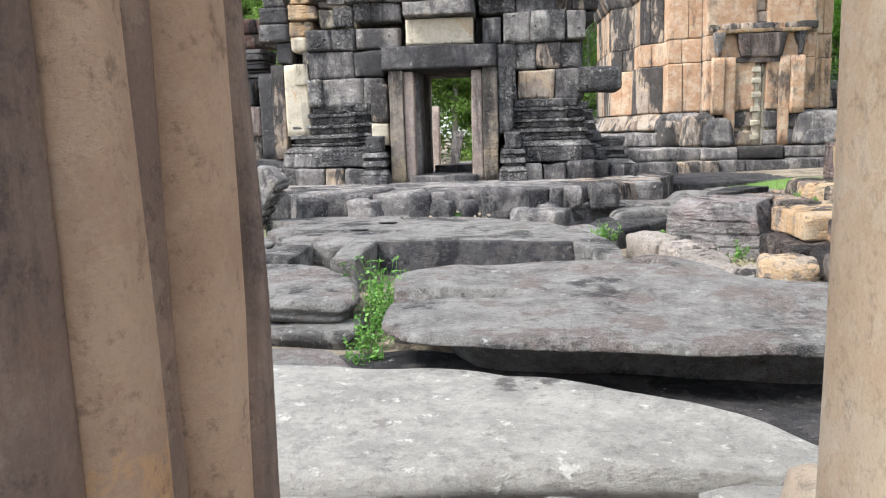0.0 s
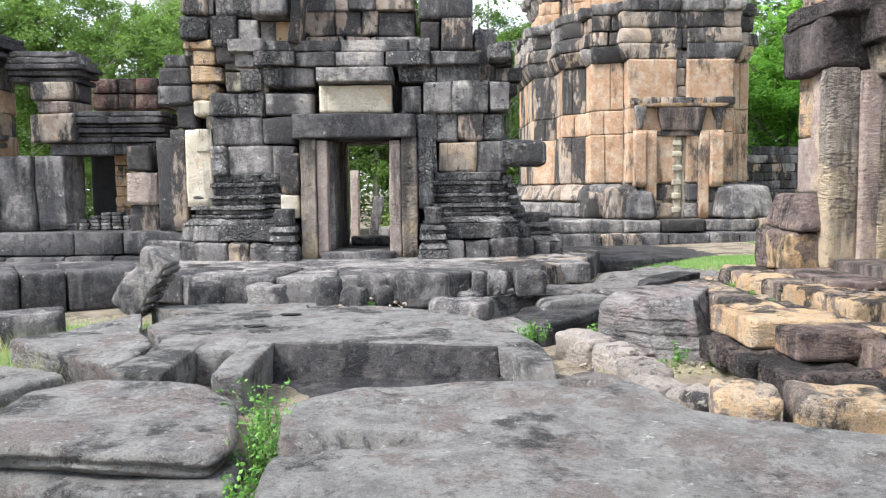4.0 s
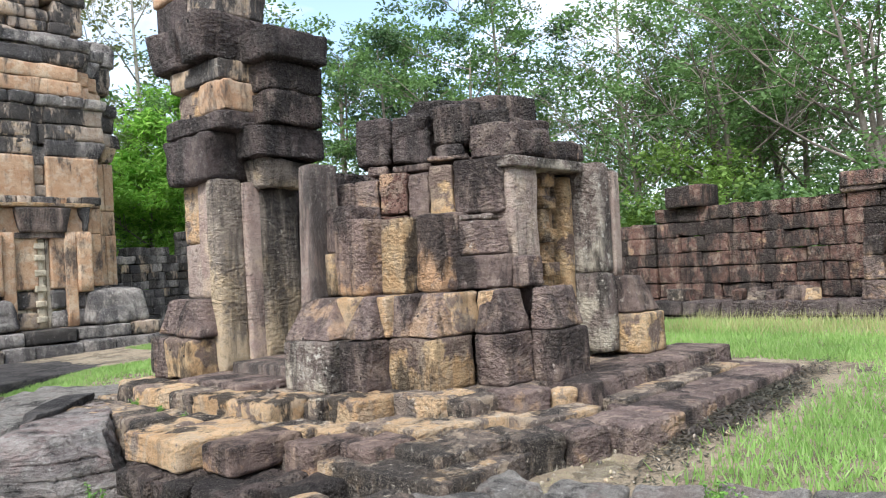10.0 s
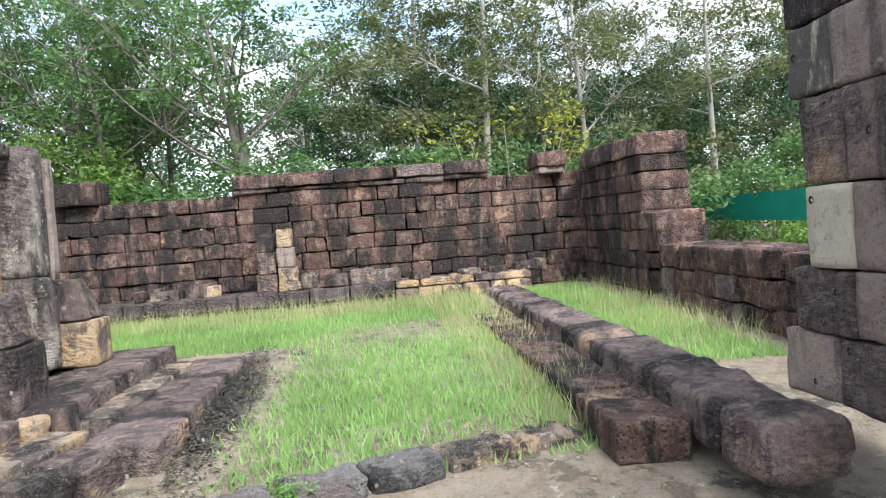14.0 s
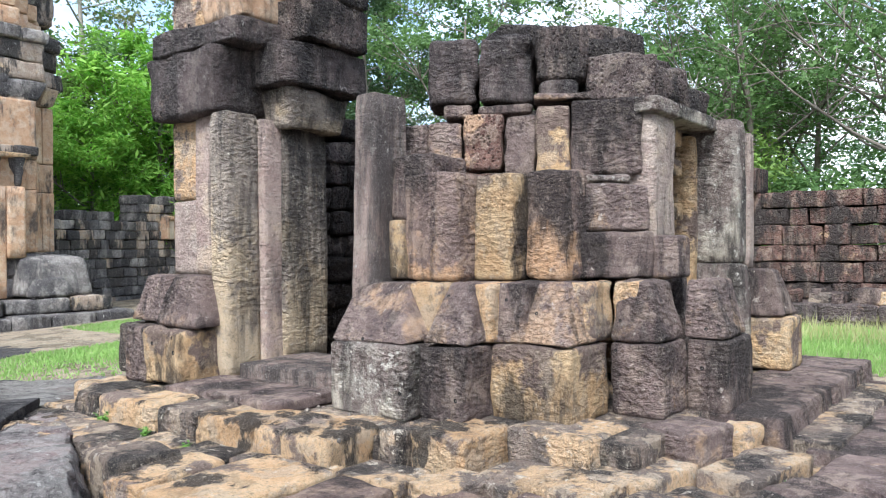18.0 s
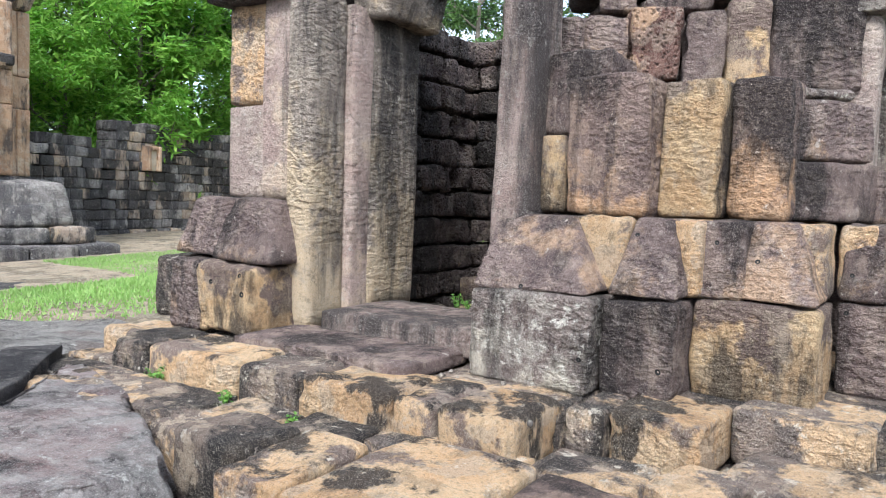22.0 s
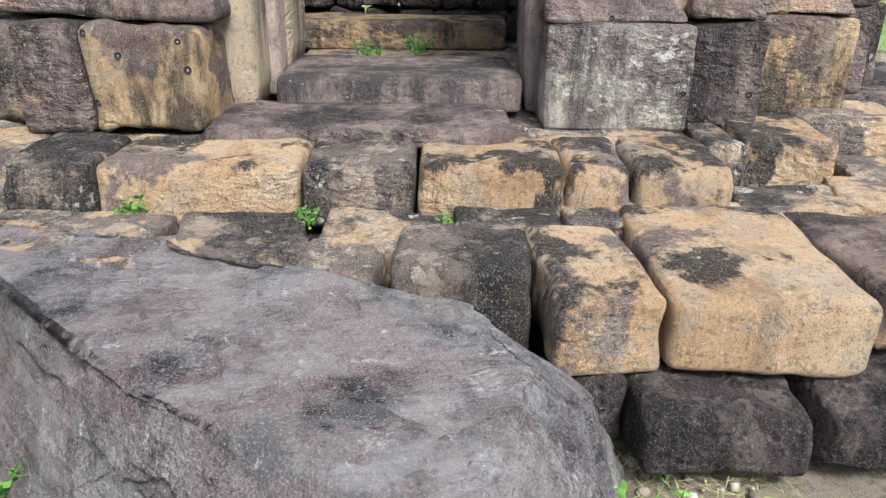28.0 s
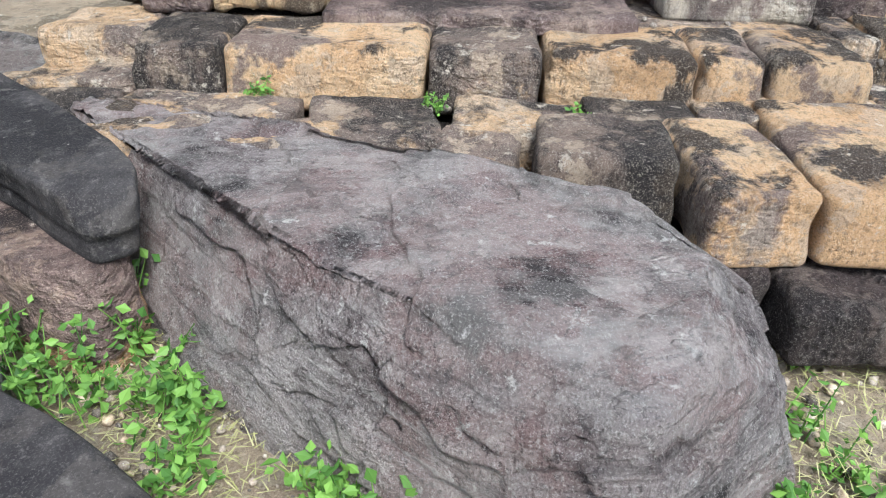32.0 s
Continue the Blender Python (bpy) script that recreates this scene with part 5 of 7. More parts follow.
def shrine():
    ruin = thing("shrine_ruin", "ruined plum and ochre sandstone shrine with a tall doorway", "ruin", (8.0, 8.0, 0.0))
    # stepped base: upper row before the door, then its return along the side
    ys = (10.2, 9.83, 9.02, 8.55, 7.95, 7.68, 7.27)
    for y1, y0, m in zip(ys, ys[1:], (FLAG, OCHRE, FLAG, OCHRE, OCHRE, OCHRE)):
        block(ruin, box(5.6, 6.12, y0 + 0.006, y1 - 0.006, 0.13, 0.405), m, 0.045, 0.013, 16, "step_stone")
    block(ruin, box(5.85, 6.3, 10.21, 10.7, 0.1, 0.38), FLAG, 0.05, 0.02, 10, "step_stone")
    for x0, x1, y0, y1, z1, m, turn in ((6.03, 6.5, 7.06, 7.24, 0.39, FLAG, 0), (6.1, 6.62, 6.6, 7.05, 0.40, OCHRE, -3), (6.5, 7.05, 5.98, 6.58, 0.40, FLAG, -4), (7.02, 7.5, 5.5, 5.9, 0.39, PLUM, -14), (7.48, 7.72, 5.36, 5.6, 0.35, FLAG, -8)):
        block(ruin, box(x0, x1, y0, y1, 0.12, z1, turn), m, 0.035, 0.012, 14, "step_stone")
    wall_run(ruin, (7.72, 5.22), (10.85, 5.12), [(0.1, 0.40, 0.0, -0.02)], 0.7, 1.15, [(PLUM, 1)], 46, 0.03, 0.011, 14, name="step_stone")
    # lower row: big hewn blocks on a laterite footing
    for x0, x1, y0, y1, z0, z1, m, turn in ((4.87, 5.28, 8.16, 8.62, -0.2, 0.295, FLAG, -4), (4.7, 5.34, 7.79, 8.14, 0.0, 0.28, OCHRE, 4), (4.7, 5.58, 7.13, 7.77, 0.015, 0.27, OCHRE, -2), (4.84, 5.6, 6.68, 7.1, 0.015, 0.25, PLUMFOOT, 2),
                                            (5.3, 5.85, 6.22, 6.64, -0.16, 0.21, PLUMFOOT, -4), (5.5, 6.0, 5.77, 6.2, -0.14, 0.21, PLUMFOOT, -8), (5.64, 6.42, 5.14, 5.72, -0.14, 0.21, FLAG, -9), (6.4, 6.68, 5.22, 5.58, -0.14, 0.19, FLAG, -20),
                                            (6.33, 6.76, 4.88, 5.24, -0.14, 0.2, FLAG, -26), (6.74, 7.12, 4.68, 5.1, -0.14, 0.2, PLUM, -24), (7.08, 7.8, 4.36, 4.95, -0.14, 0.21, PLUM, -7)):
        block(ruin, box(x0 + 0.005, x1 - 0.005, y0 + 0.005, y1 - 0.005, z0, z1, turn), m, 0.04, 0.016, 16, "step_stone")
    wall_run(ruin, (7.78, 4.38), (10.8, 4.3), [(-0.12, 0.2, 0.0, -0.02)], 0.75, 1.0, [(PLUM, 1)], 47, 0.03, 0.012, 14, name="step_stone")
    wall_run(ruin, (10.85, 4.3), (10.9, 8.0), [(-0.1, 0.2, 0, -0.02)], 0.8, 0.7, [(PLUM, 1)], 48, 0.05, 0.02, 4, name="step_stone")
    for y0, y1, x in ((7.9, 8.1, 4.7), (7.36, 7.88, 4.5), (6.86, 7.34, 4.52), (6.3, 6.84, 4.6), (5.9, 6.28, 4.9)):
        block(ruin, box(x, x + 0.7, y0, y1, -0.22, 0.008), LATDARK, 0.045, 0.03, 18, "laterite_block")
    wall_run(ruin, (4.9, 6.2), (7.5, 4.5), [(-0.35, -0.13, 0.05, 0.02)], 0.6, 0.5, [(LATDARK, 1)], 49, 0.05, 0.03, 8, name="laterite_block")
    # flags between the two rows
    for x0, x1, y0, y1, z1, turn in ((5.02, 5.3, 9.3, 9.7, 0.19, 20), (5.0, 5.28, 9.75, 10.2, 0.19, 12), (5.62, 5.95, 10.22, 10.7, 0.2, 8), (5.0, 5.3, 8.66, 8.94, 0.19, -8), (5.28, 5.6, 9.5, 10.2, 0.185, -6), (5.1, 5.58, 8.95, 9.42, 0.195, 8), (5.22, 5.58, 8.44, 8.9, 0.2, -4), (5.3, 5.62, 7.99, 8.4, 0.21, 0), (5.42, 5.74, 7.22, 7.97, 0.205, -3), (5.6, 5.95, 6.74, 7.2, 0.2, 0), (5.68, 6.1, 6.42, 6.72, 0.2, -14),
                                     (5.3, 5.9, 10.25, 10.8, 0.16, 12), (5.95, 6.4, 6.1, 6.42, 0.19, -20), (6.42, 7.0, 5.58, 5.95, 0.2, -12), (6.05, 6.48, 5.75, 6.5, 0.2, -6), (6.8, 7.6, 5.08, 5.45, 0.2, -10), (7.9, 9.0, 4.9, 5.25, 0.2, -3), (9.0, 10.4, 4.88, 5.2, 0.2, -3)):
        block(ruin, box(x0, x1, y0, y1, -0.05, z1 + 0.035, turn), FLAG, 0.02, 0.012, 14, "paving_stone")
    block(ruin, box(5.35, 10.7, 4.95, 10.3, -0.2, 0.1), FLAG, 0.03, 0.01, 6, "core")
    for x0, x1, y0, y1 in ((6.1, 6.6, 9.5, 10.5), (6.62, 8.6, 9.6, 10.5), (8.0, 9.6, 5.3, 5.85), (9.2, 10.6, 5.3, 6.5), (6.02, 7.0, 7.26, 8.12), (6.6, 8.0, 5.75, 7.24), (7.0, 9.6, 6.5, 9.5)):
        block(ruin, box(x0 + 0.004, x1 - 0.004, y0 + 0.004, y1 - 0.004, 0.05, 0.375), FLAG, 0.03, 0.012, 10, "paving_stone")
    # door step and sill
    block(ruin, box(5.98, 6.62, 8.13, 9.5, 0.36, 0.455), PLUM, 0.025, 0.012, 14, "door_step")
    block(ruin, box(6.55, 7.4, 8.04, 9.28, 0.4, 0.575), ROSE, 0.03, 0.012, 14, "sill")
    # left jamb with pilaster, base blocks and the leaning stack of stones on it
    bore(block(ruin, box(6.12, 6.75, 9.5, 10.02, 0.38, 0.86), OCHREDARK, 0.05, 0.022, 16, "base_stone", "pitted ochre foot stone with bored holes"), (-1, 0, 0), 5, 1, 0.016)
    block(ruin, box(6.14, 6.7, 10.03, 10.34, 0.38, 0.87), PLUM, 0.04, 0.02, 12, "base_stone")
    block(ruin, box(6.3, 6.9, 10.35, 10.75, 0.38, 0.86), FLAG, 0.05, 0.025, 10, "base_stone")
    block(ruin, box(6.36, 6.8, 9.56, 9.95, 0.87, 1.3, flare=0.12), PLUM, 0.04, 0.015, 9, "base_stone")
    block(ruin, box(6.42, 6.9, 10.1, 10.42, 0.88, 1.3, flare=0.12), PLUM, 0.04, 0.015, 9, "base_stone")
    block(ruin, box(6.6, 7.2, 9.6, 9.93, 1.3, 2.72), ROSE, 0.03, 0.01, 14, "pilaster", "rose-brown pilaster shaft")
    block(ruin, box(6.64, 7.2, 9.94, 10.34, 1.3, 1.98), PALEROSE, 0.03, 0.01, 12, "pilaster")
    block(ruin, box(6.64, 7.2, 9.94, 10.34, 1.985, 2.72), OCHRE, 0.03, 0.01, 12, "pilaster")
    block(ruin, box(6.5, 6.88, 9.36, 9.6, 0.4, 2.72), JAMBSTONE, 0.06, 0.012, 16, "door_jamb", "fluted dark door jamb, pale at the foot")
    block(ruin, box(6.86, 7.1, 9.3, 9.6, 0.42, 2.68), ROSE, 0.05, 0.01, 14, "door_jamb")
    block(ruin, box(7.06, 7.62, 9.28, 9.55, 0.5, 2.65), JAMBSTONE, 0.04, 0.012, 14, "door_jamb")
    stack = ((6.45, 7.2, 9.42, 10.5, 2.72, 3.3, PLUMDARK, -0.05), (6.52, 7.4, 9.25, 10.45, 3.305, 3.52, PLUMDARK, 0), (6.6, 7.2, 9.25, 9.78, 3.525, 3.9, WARM, 0), (6.63, 7.2, 9.785, 10.32, 3.525, 3.88, OCHRE, 0), (6.58, 7.3, 9.3, 10.4, 3.9, 4.16, WARMDARK, 0), (6.4, 7.3, 9.32, 10.0, 4.165, 4.7, PLUMDARK, -0.07), (6.42, 7.3, 10.0, 10.7, 4.165, 4.68, PLUMDARK, -0.07),
             (6.55, 7.35, 9.35, 9.9, 4.705, 5.05, WARMDARK, 0), (6.6, 7.4, 9.905, 10.75, 4.69, 5.1, PLUMDARK, 0), (6.5, 7.4, 9.3, 10.1, 5.055, 5.45, PLUMDARK, -0.04), (6.6, 7.4, 10.105, 10.8, 5.105, 5.5, WARM, 0), (6.65, 7.5, 9.45, 10.5, 5.455, 5.9, WARMDARK, 0),
             (6.95, 7.75, 9.08, 9.5, 2.6, 2.95, JAMBSTONE, -0.06), (6.85, 7.85, 8.98, 9.5, 2.955, 3.35, PLUMDARK, 0), (7.0, 7.8, 8.9, 9.4, 3.355, 3.75, LATDARK, 0), (7.0, 7.8, 8.88, 9.36, 3.755, 4.1, LATDARK, 0), (6.9, 7.8, 8.75, 9.5, 4.105, 4.48, PLUMDARK, 0))
    for k, (x0, x1, y0, y1, z0, z1, m, fl) in enumerate(stack):
        ob = block(ruin, box(x0, x1, y0, y1, z0, z1, (k * 7) % 5 - 2, flare=fl), m, 0.03, 0.025, 10, "capital" if fl else "block")
        bore(ob, (-1, 0, 0), 1 + k % 2, 50 + k, 0.02)
    # redented corner: bottom course, splayed course with bright wedges between, tall course, upper courses
    for k, (x0, x1, y0, y1, m) in enumerate(((6.33, 6.9, 7.26, 7.96, PLUMPALE), (6.45, 6.98, 6.87, 7.25, PLUM), (6.77, 7.36, 6.27, 6.875, OCHREDARK), (7.33, 7.8, 5.87, 6.262, PLUM), (7.755, 8.36, 5.58, 5.88, PLUM))):
        bore(block(ruin, box(x0, x1, y0 + 0.002, y1 - 0.002, 0.36, 0.866), m, 0.03, 0.012, 18), (-1, 0, 0), 1, 31 + k, 0.013)
    for k, (x0, x1, y0, y1, dx, low, high, m) in enumerate(((6.35, 7.1, 7.285, 7.96, 0.3, 0.2, 0.0, PLUM), (6.47, 7.1, 6.88, 7.24, 0.28, 0.1, 0.06, PLUM), (6.8, 7.3, 6.64, 6.9, 0.06, 0.0, 0.0, PLUM), (6.79, 7.36, 6.28, 6.68, 0.26, 0.15, 0.03, PLUM), (7.35, 7.8, 5.9, 6.26, 0.13, 0.1, 0.0, PLUM), (7.77, 8.33, 5.6, 5.895, 0.08, 0.12, 0.0, PLUM))):
        c = box(x0, x1, y0, y1, 0.872, 1.28)
        c[0, :, 1, 0] += dx
        c[:, 0, 1, 1] += low
        c[:, 1, 1, 1] -= high
        bore(block(ruin, c, m, 0.028, 0.01, 18), (-1, -0.3, 0.5), 1, 60 + k, 0.014)
    for x0, x1, y0, y1 in ((6.66, 7.1, 7.2, 7.5), (6.74, 7.1, 6.84, 7.06), (7.12, 7.5, 6.3, 6.5), (7.45, 7.8, 6.1, 6.28)):
        block(ruin, box(x0, x1, y0, y1, 0.872, 1.276), OCHRE, 0.025, 0.012, 12)
    block(ruin, box(6.8, 7.3, 7.175, 7.645, 1.285, 2.06), PLUMFOOT, 0.03, 0.014, 18)
    block(ruin, box(7.0, 7.5, 6.84, 7.17, 1.285, 2.06, lean=0.02), OCHREDARK, 0.03, 0.014, 18)
    block(ruin, box(7.16, 7.65, 6.52, 6.838, 1.285, 2.07, lean=0.05), PLUMFOOT, 0.035, 0.02, 18)
    for a, b, z0, z1, m in (((7.34, 6.6), (7.88, 6.14), 1.285, 1.63, PLUM), ((7.42, 6.6), (7.9, 6.17), 1.635, 1.985, PLUM), ((7.4, 6.62), (7.8, 6.28), 1.99, 2.06, PLUMPALE)):
        block(ruin, slab_corners(a, b, z0, z1, 0.0, 0.0, 0.5), m, 0.03, 0.014, 16)
    block(ruin, box(7.9, 8.2, 5.98, 6.25, 1.285, 1.6), PLUM, 0.03, 0.012, 10)
    block(ruin, box(6.62, 7.02, 7.8, 8.03, 0.38, 2.7, lean=0.04), ROSE, 0.05, 0.014, 18, "door_jamb")
    block(ruin, box(6.84, 7.3, 7.42, 7.8, 1.74, 2.22), PLUM, 0.03, 0.012, 12, "door_jamb")
    block(ruin, box(6.8, 7.3, 7.65, 7.8, 1.285, 1.735), OCHREDARK, 0.025, 0.012, 12)
    for a, b, z0, z1, m in (((7.2, 7.72), (7.35, 7.5), 2.07, 2.52, PLUM), ((7.36, 7.5), (7.52, 7.22), 2.12, 2.58, LATERITE), ((7.36, 7.5), (7.52, 7.22), 2.06, 2.115, LATERITE), ((7.5, 7.2), (7.6, 6.98), 2.07, 2.55, PLUM), ((7.6, 6.97), (7.72, 6.74), 2.07, 2.62, OCHREDARK),
                            ((7.72, 6.74), (7.99, 6.26), 2.07, 2.66, PLUM), ((7.62, 7.0), (7.84, 6.62), 2.665, 2.72, PLUM), ((7.05, 8.05), (7.2, 7.75), 2.06, 2.5, PLUM),
                            ((7.42, 7.72), (7.54, 7.54), 2.585, 2.68, PLUM), ((7.56, 7.48), (7.8, 7.12), 2.6, 2.68, PLUM)):
        block(ruin, slab_corners(a, b, z0, z1, 0.0, 0.0, 0.5), m, 0.03, 0.016, 14)
    for a, b, z0, z1, m in (((7.35, 7.83), (7.57, 7.49), 2.69, 3.22, PLUMDARK), ((7.575, 7.49), (7.79, 7.1), 2.69, 3.24, PLUMDARK), ((7.83, 7.08), (8.0, 6.8), 2.72, 2.86, PLUMDARK), ((7.83, 7.1), (8.04, 6.76), 2.865, 3.3, LATDARK),
                            ((8.03, 6.76), (8.34, 6.26), 2.68, 3.08, LATDARK), ((8.1, 7.6), (8.75, 7.1), 3.26, 3.5, LATDARK), ((8.75, 7.14), (9.55, 6.85), 3.2, 3.58, LATDARK), ((8.1, 7.1), (8.6, 6.6), 3.0, 3.3, LATDARK), ((8.36, 6.34), (8.8, 6.2), 2.7, 3.0, LATDARK), ((8.8, 6.3), (9.4, 6.2), 2.68, 2.9, LATDARK), ((8.6, 6.62), (9.3, 6.5), 2.9, 3.2, LATDARK)):
        block(ruin, slab_corners(a, b, z0, z1, 0.0, 0.0, 0.6), m, 0.05, 0.028, 12)
    # false door on the side, between two pilasters
    block(ruin, box(8.02, 8.5, 6.2, 6.7, 1.29, 2.53), PALEROSE, 0.03, 0.012, 12, "pilaster", "pale rose pilaster beside the false door")
    block(ruin, box(8.36, 8.5, 6.1, 6.6, 0.42, 1.28), PLUM, 0.03, 0.012, 8, "pilaster")
    block(ruin, box(8.5, 9.36, 6.5, 6.9, 0.42, 2.53), OCHRE, 0.02, 0.01, 10, "false_door")
    block(ruin, box(8.84, 9.02, 6.42, 6.6, 0.45, 2.5), OCHRE, 0.02, 0.01, 10, "door_rib")
    for z in (0.6, 0.98, 1.36, 1.74, 2.12, 2.38):
        block(ruin, box(8.8, 9.06, 6.34, 6.5, z, z + 0.15), OCHREDARK, 0.015, 0.008, 6, "boss")
    block(ruin, box(9.2, 9.36, 6.3, 6.6, 0.45, 2.5), OCHREDARK, 0.04, 0.012, 10, "door_jamb")
    block(ruin, box(7.96, 9.42, 6.14, 6.7, 2.535, 2.66), PLUMPALE, 0.025, 0.014, 10, "lintel")
    block(ruin, box(9.37, 9.62, 5.95, 6.5, 1.36, 2.64), PLUMPALE, 0.04, 0.014, 14, "pilaster", "grey pilaster with chased ornament")
    block(ruin, box(9.35, 9.6, 5.92, 6.5, 0.44, 1.355), PLUMPALE, 0.035, 0.014, 12, "pilaster")
    block(ruin, box(9.63, 9.8, 5.93, 6.4, 1.3, 2.55, lean=0.05), PALEROSE, 0.03, 0.012, 10, "pilaster")
    block(ruin, box(9.61, 10.12, 5.6, 6.3, 0.4, 0.865), OCHREDARK, 0.03, 0.014, 14)
    c = box(9.61, 10.1, 5.62, 6.3, 0.87, 1.3)
    c[1, :, 1, 0] -= 0.26
    c[:, 0, 1, 1] += 0.12
    block(ruin, c, PLUM, 0.03, 0.014, 14)
    block(ruin, box(8.95, 9.6, 7.9, 9.7, 0.36, 0.6), OCHREDARK, 0.03, 0.015, 10, "ledge")
    # cell walls of laterite behind the doorway
    cell = [(-0.1, 0.36, 0.0, 0.0)] + [(0.36 + 0.265 * i, 0.625 + 0.265 * i, 0.0, 0.0) for i in range(10)]
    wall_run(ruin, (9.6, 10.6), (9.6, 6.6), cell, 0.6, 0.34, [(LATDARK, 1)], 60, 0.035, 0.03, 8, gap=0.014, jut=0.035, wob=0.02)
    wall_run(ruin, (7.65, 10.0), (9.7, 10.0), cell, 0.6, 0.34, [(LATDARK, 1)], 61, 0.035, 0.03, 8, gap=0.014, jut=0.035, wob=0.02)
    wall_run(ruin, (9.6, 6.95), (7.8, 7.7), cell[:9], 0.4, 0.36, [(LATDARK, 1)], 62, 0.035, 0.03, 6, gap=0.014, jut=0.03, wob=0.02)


shrine()


# ---- enclosure walls of laterite ----
def enclosure():
    east = thing("wall_east", "laterite block enclosure wall with a worn coping", "wall", (16.3, 3.0, 0.0), kind="structure")
    zs = np.array((0.25, 0.6, 0.88, 1.22, 1.5, 1.83, 2.12, 2.4))
    courses = [(zs[i], zs[i + 1], 0, 0) for i in range(7)]
    wall_run(east, (16.2, 8.6), (16.2, -1.7), courses, 0.8, 0.5, [(LATERITE, 1)], 71, 0.02, 0.022, 6, name="laterite_block", wob=0.014, jut=0.014)
    wall_run(east, (16.15, 5.1), (16.15, 0.25), [(2.4, 2.5, 0, 0), (2.5, 2.76, 0.06, 0.02)], 0.9, 1.0, [(LATERITE, 2), (PLUM, 1)], 72, 0.03, 0.03, 6, name="coping_stone", wob=0.014, jut=0.025)
    wall_run(east, (15.4, 8.6), (15.4, 2.25), [(0.0, 0.2, 0.1, 0.08), (0.2, 0.3, 0.02, 0.05), (0.3, 0.58, 0, -0.02)], 0.8, 0.7, [(PLUMDARK, 1)], 73, 0.03, 0.02, 8, name="plinth_stone")
    wall_run(east, (15.4, 2.24), (15.4, -0.3), [(0.0, 0.44, 0.06, 0.04), (0.44, 0.58, 0, -0.02)], 0.8, 0.45, [(OCHREDARK, 3), (PLUM, 1)], 81, 0.03, 0.02, 8, name="plinth_stone")
    wall_run(east, (16.2, 13.5), (16.2, 8.65), courses[:6], 0.8, 0.6, [(LATERITE, 1)], 74, 0.02, 0.022, 6, name="laterite_block", wob=0.014, jut=0.014)
    south = thing("wall_south", "laterite block return wall, broken down towards its end", "wall", (12.0, -2.0, 0.0), kind="structure")
    wall_run(south, (16.2, -1.6), (13.0, -1.6), courses, 0.8, 0.5, [(LATERITE, 1)], 75, 0.02, 0.022, 6, name="laterite_block", wob=0.014, jut=0.014)
    wall_run(south, (16.1, -1.6), (13.1, -1.6), [(2.4, 2.75, 0.05, 0)], 0.85, 0.9, [(LATERITE, 1)], 76, 0.03, 0.03, 6, name="coping_stone", wob=0.014, jut=0.025)
    wall_run(south, (13.0, -1.6), (12.5, -1.6), courses[:4], 0.8, 0.5, [(LATERITE, 1)], 77, 0.02, 0.022, 6, name="laterite_block", wob=0.014, jut=0.014)
    wall_run(south, (12.5, -1.6), (6.5, -1.6), [(0.0, 0.33, 0, 0), (0.33, 0.66, 0, 0), (0.66, 1.0, 0, 0)], 0.8, 0.55, [(LATERITE, 2), (PLUM, 1)], 78, 0.03, 0.025, 6, name="laterite_block", wob=0.014, jut=0.015)
    kerb = thing("kerb_wall", "long low sandstone foundation kerb across the court", "kerb", (10.0, 0.2, 0.0), kind="structure")
    wall_run(kerb, (15.2, 0.05), (5.4, 0.3), [(0.0, 0.36, 0.05, 0.0)], -0.55, 0.75, [(PLUM, 1)], 79, 0.06, 0.03, 8, name="kerb_stone", wob=0.014, jut=0.015)
    wall_run(kerb, (13.6, 0.75), (6.3, 0.85), [(-0.1, 0.2, 0, 0)], -0.5, 0.6, [(LATERITE, 1)], 80, 0.02, 0.022, 6, name="laterite_block", wob=0.014, jut=0.015)
    wing = thing("wing_wall", "tall sandstone pillar wall of the entrance gate", "wall", (6.0, -0.3, 0.0), kind="structure")
    rr = random.Random(44)
    for k in range(22):
        y = rr.uniform(2.2, 8.0) if k < 16 else rr.uniform(-0.6, 2.0)
        w, hgt, z = rr.uniform(0.16, 0.4), rr.uniform(0.1, 0.3), 0.57
        s = thing("loose_block", "loose weathered block lying on the wall plinth", "stone", (15.75, y, z), "plinth blocks")
        block(s, box(15.6, 15.6 + rr.uniform(0.25, 0.45), y - w / 2, y + w / 2, z - 0.01, z + hgt, rr.uniform(-20, 20)), rr.choice((PLUM, LATERITE, FLAG)), 0.035, 0.02, 6, "stone")
    stack = thing("stone_stack", "small stack of squared stones against the laterite wall", "stone", (15.75, 4.25, 0.57))
    for y0, y1, z0, z1, m in ((4.0, 4.35, 0.57, 1.0, FLAG), (4.36, 4.75, 0.57, 0.9, PLUM), (4.02, 4.34, 1.0, 1.36, ROSE), (4.36, 4.7, 0.9, 1.3, PLUM), (4.05, 4.33, 1.36, 1.7, FLAG), (4.38, 4.68, 1.3, 1.62, PLUM), (3.6, 3.95, 0.57, 0.85, FLAG), (3.1, 3.5, 0.57, 0.8, PLUM), (2.6, 3.05, 0.57, 0.86, PLUM)):
        block(stack, box(15.55, 15.95, y0, y1 - 0.01, z0, z1 - 0.005), m, 0.03, 0.015, 6, "stone")
    cap = thing("coping_block", "dark coping block with a rose band on the wall corner", "stone", (16.3, -0.9, 2.4))
    block(cap, box(16.0, 16.8, -1.25, -0.75, 2.39, 2.52), ROSE, 0.03, 0.015, 6, "band")
    block(cap, box(15.95, 16.85, -1.3, -0.7, 2.52, 2.8), LATERITE, 0.04, 0.02, 6, "block")
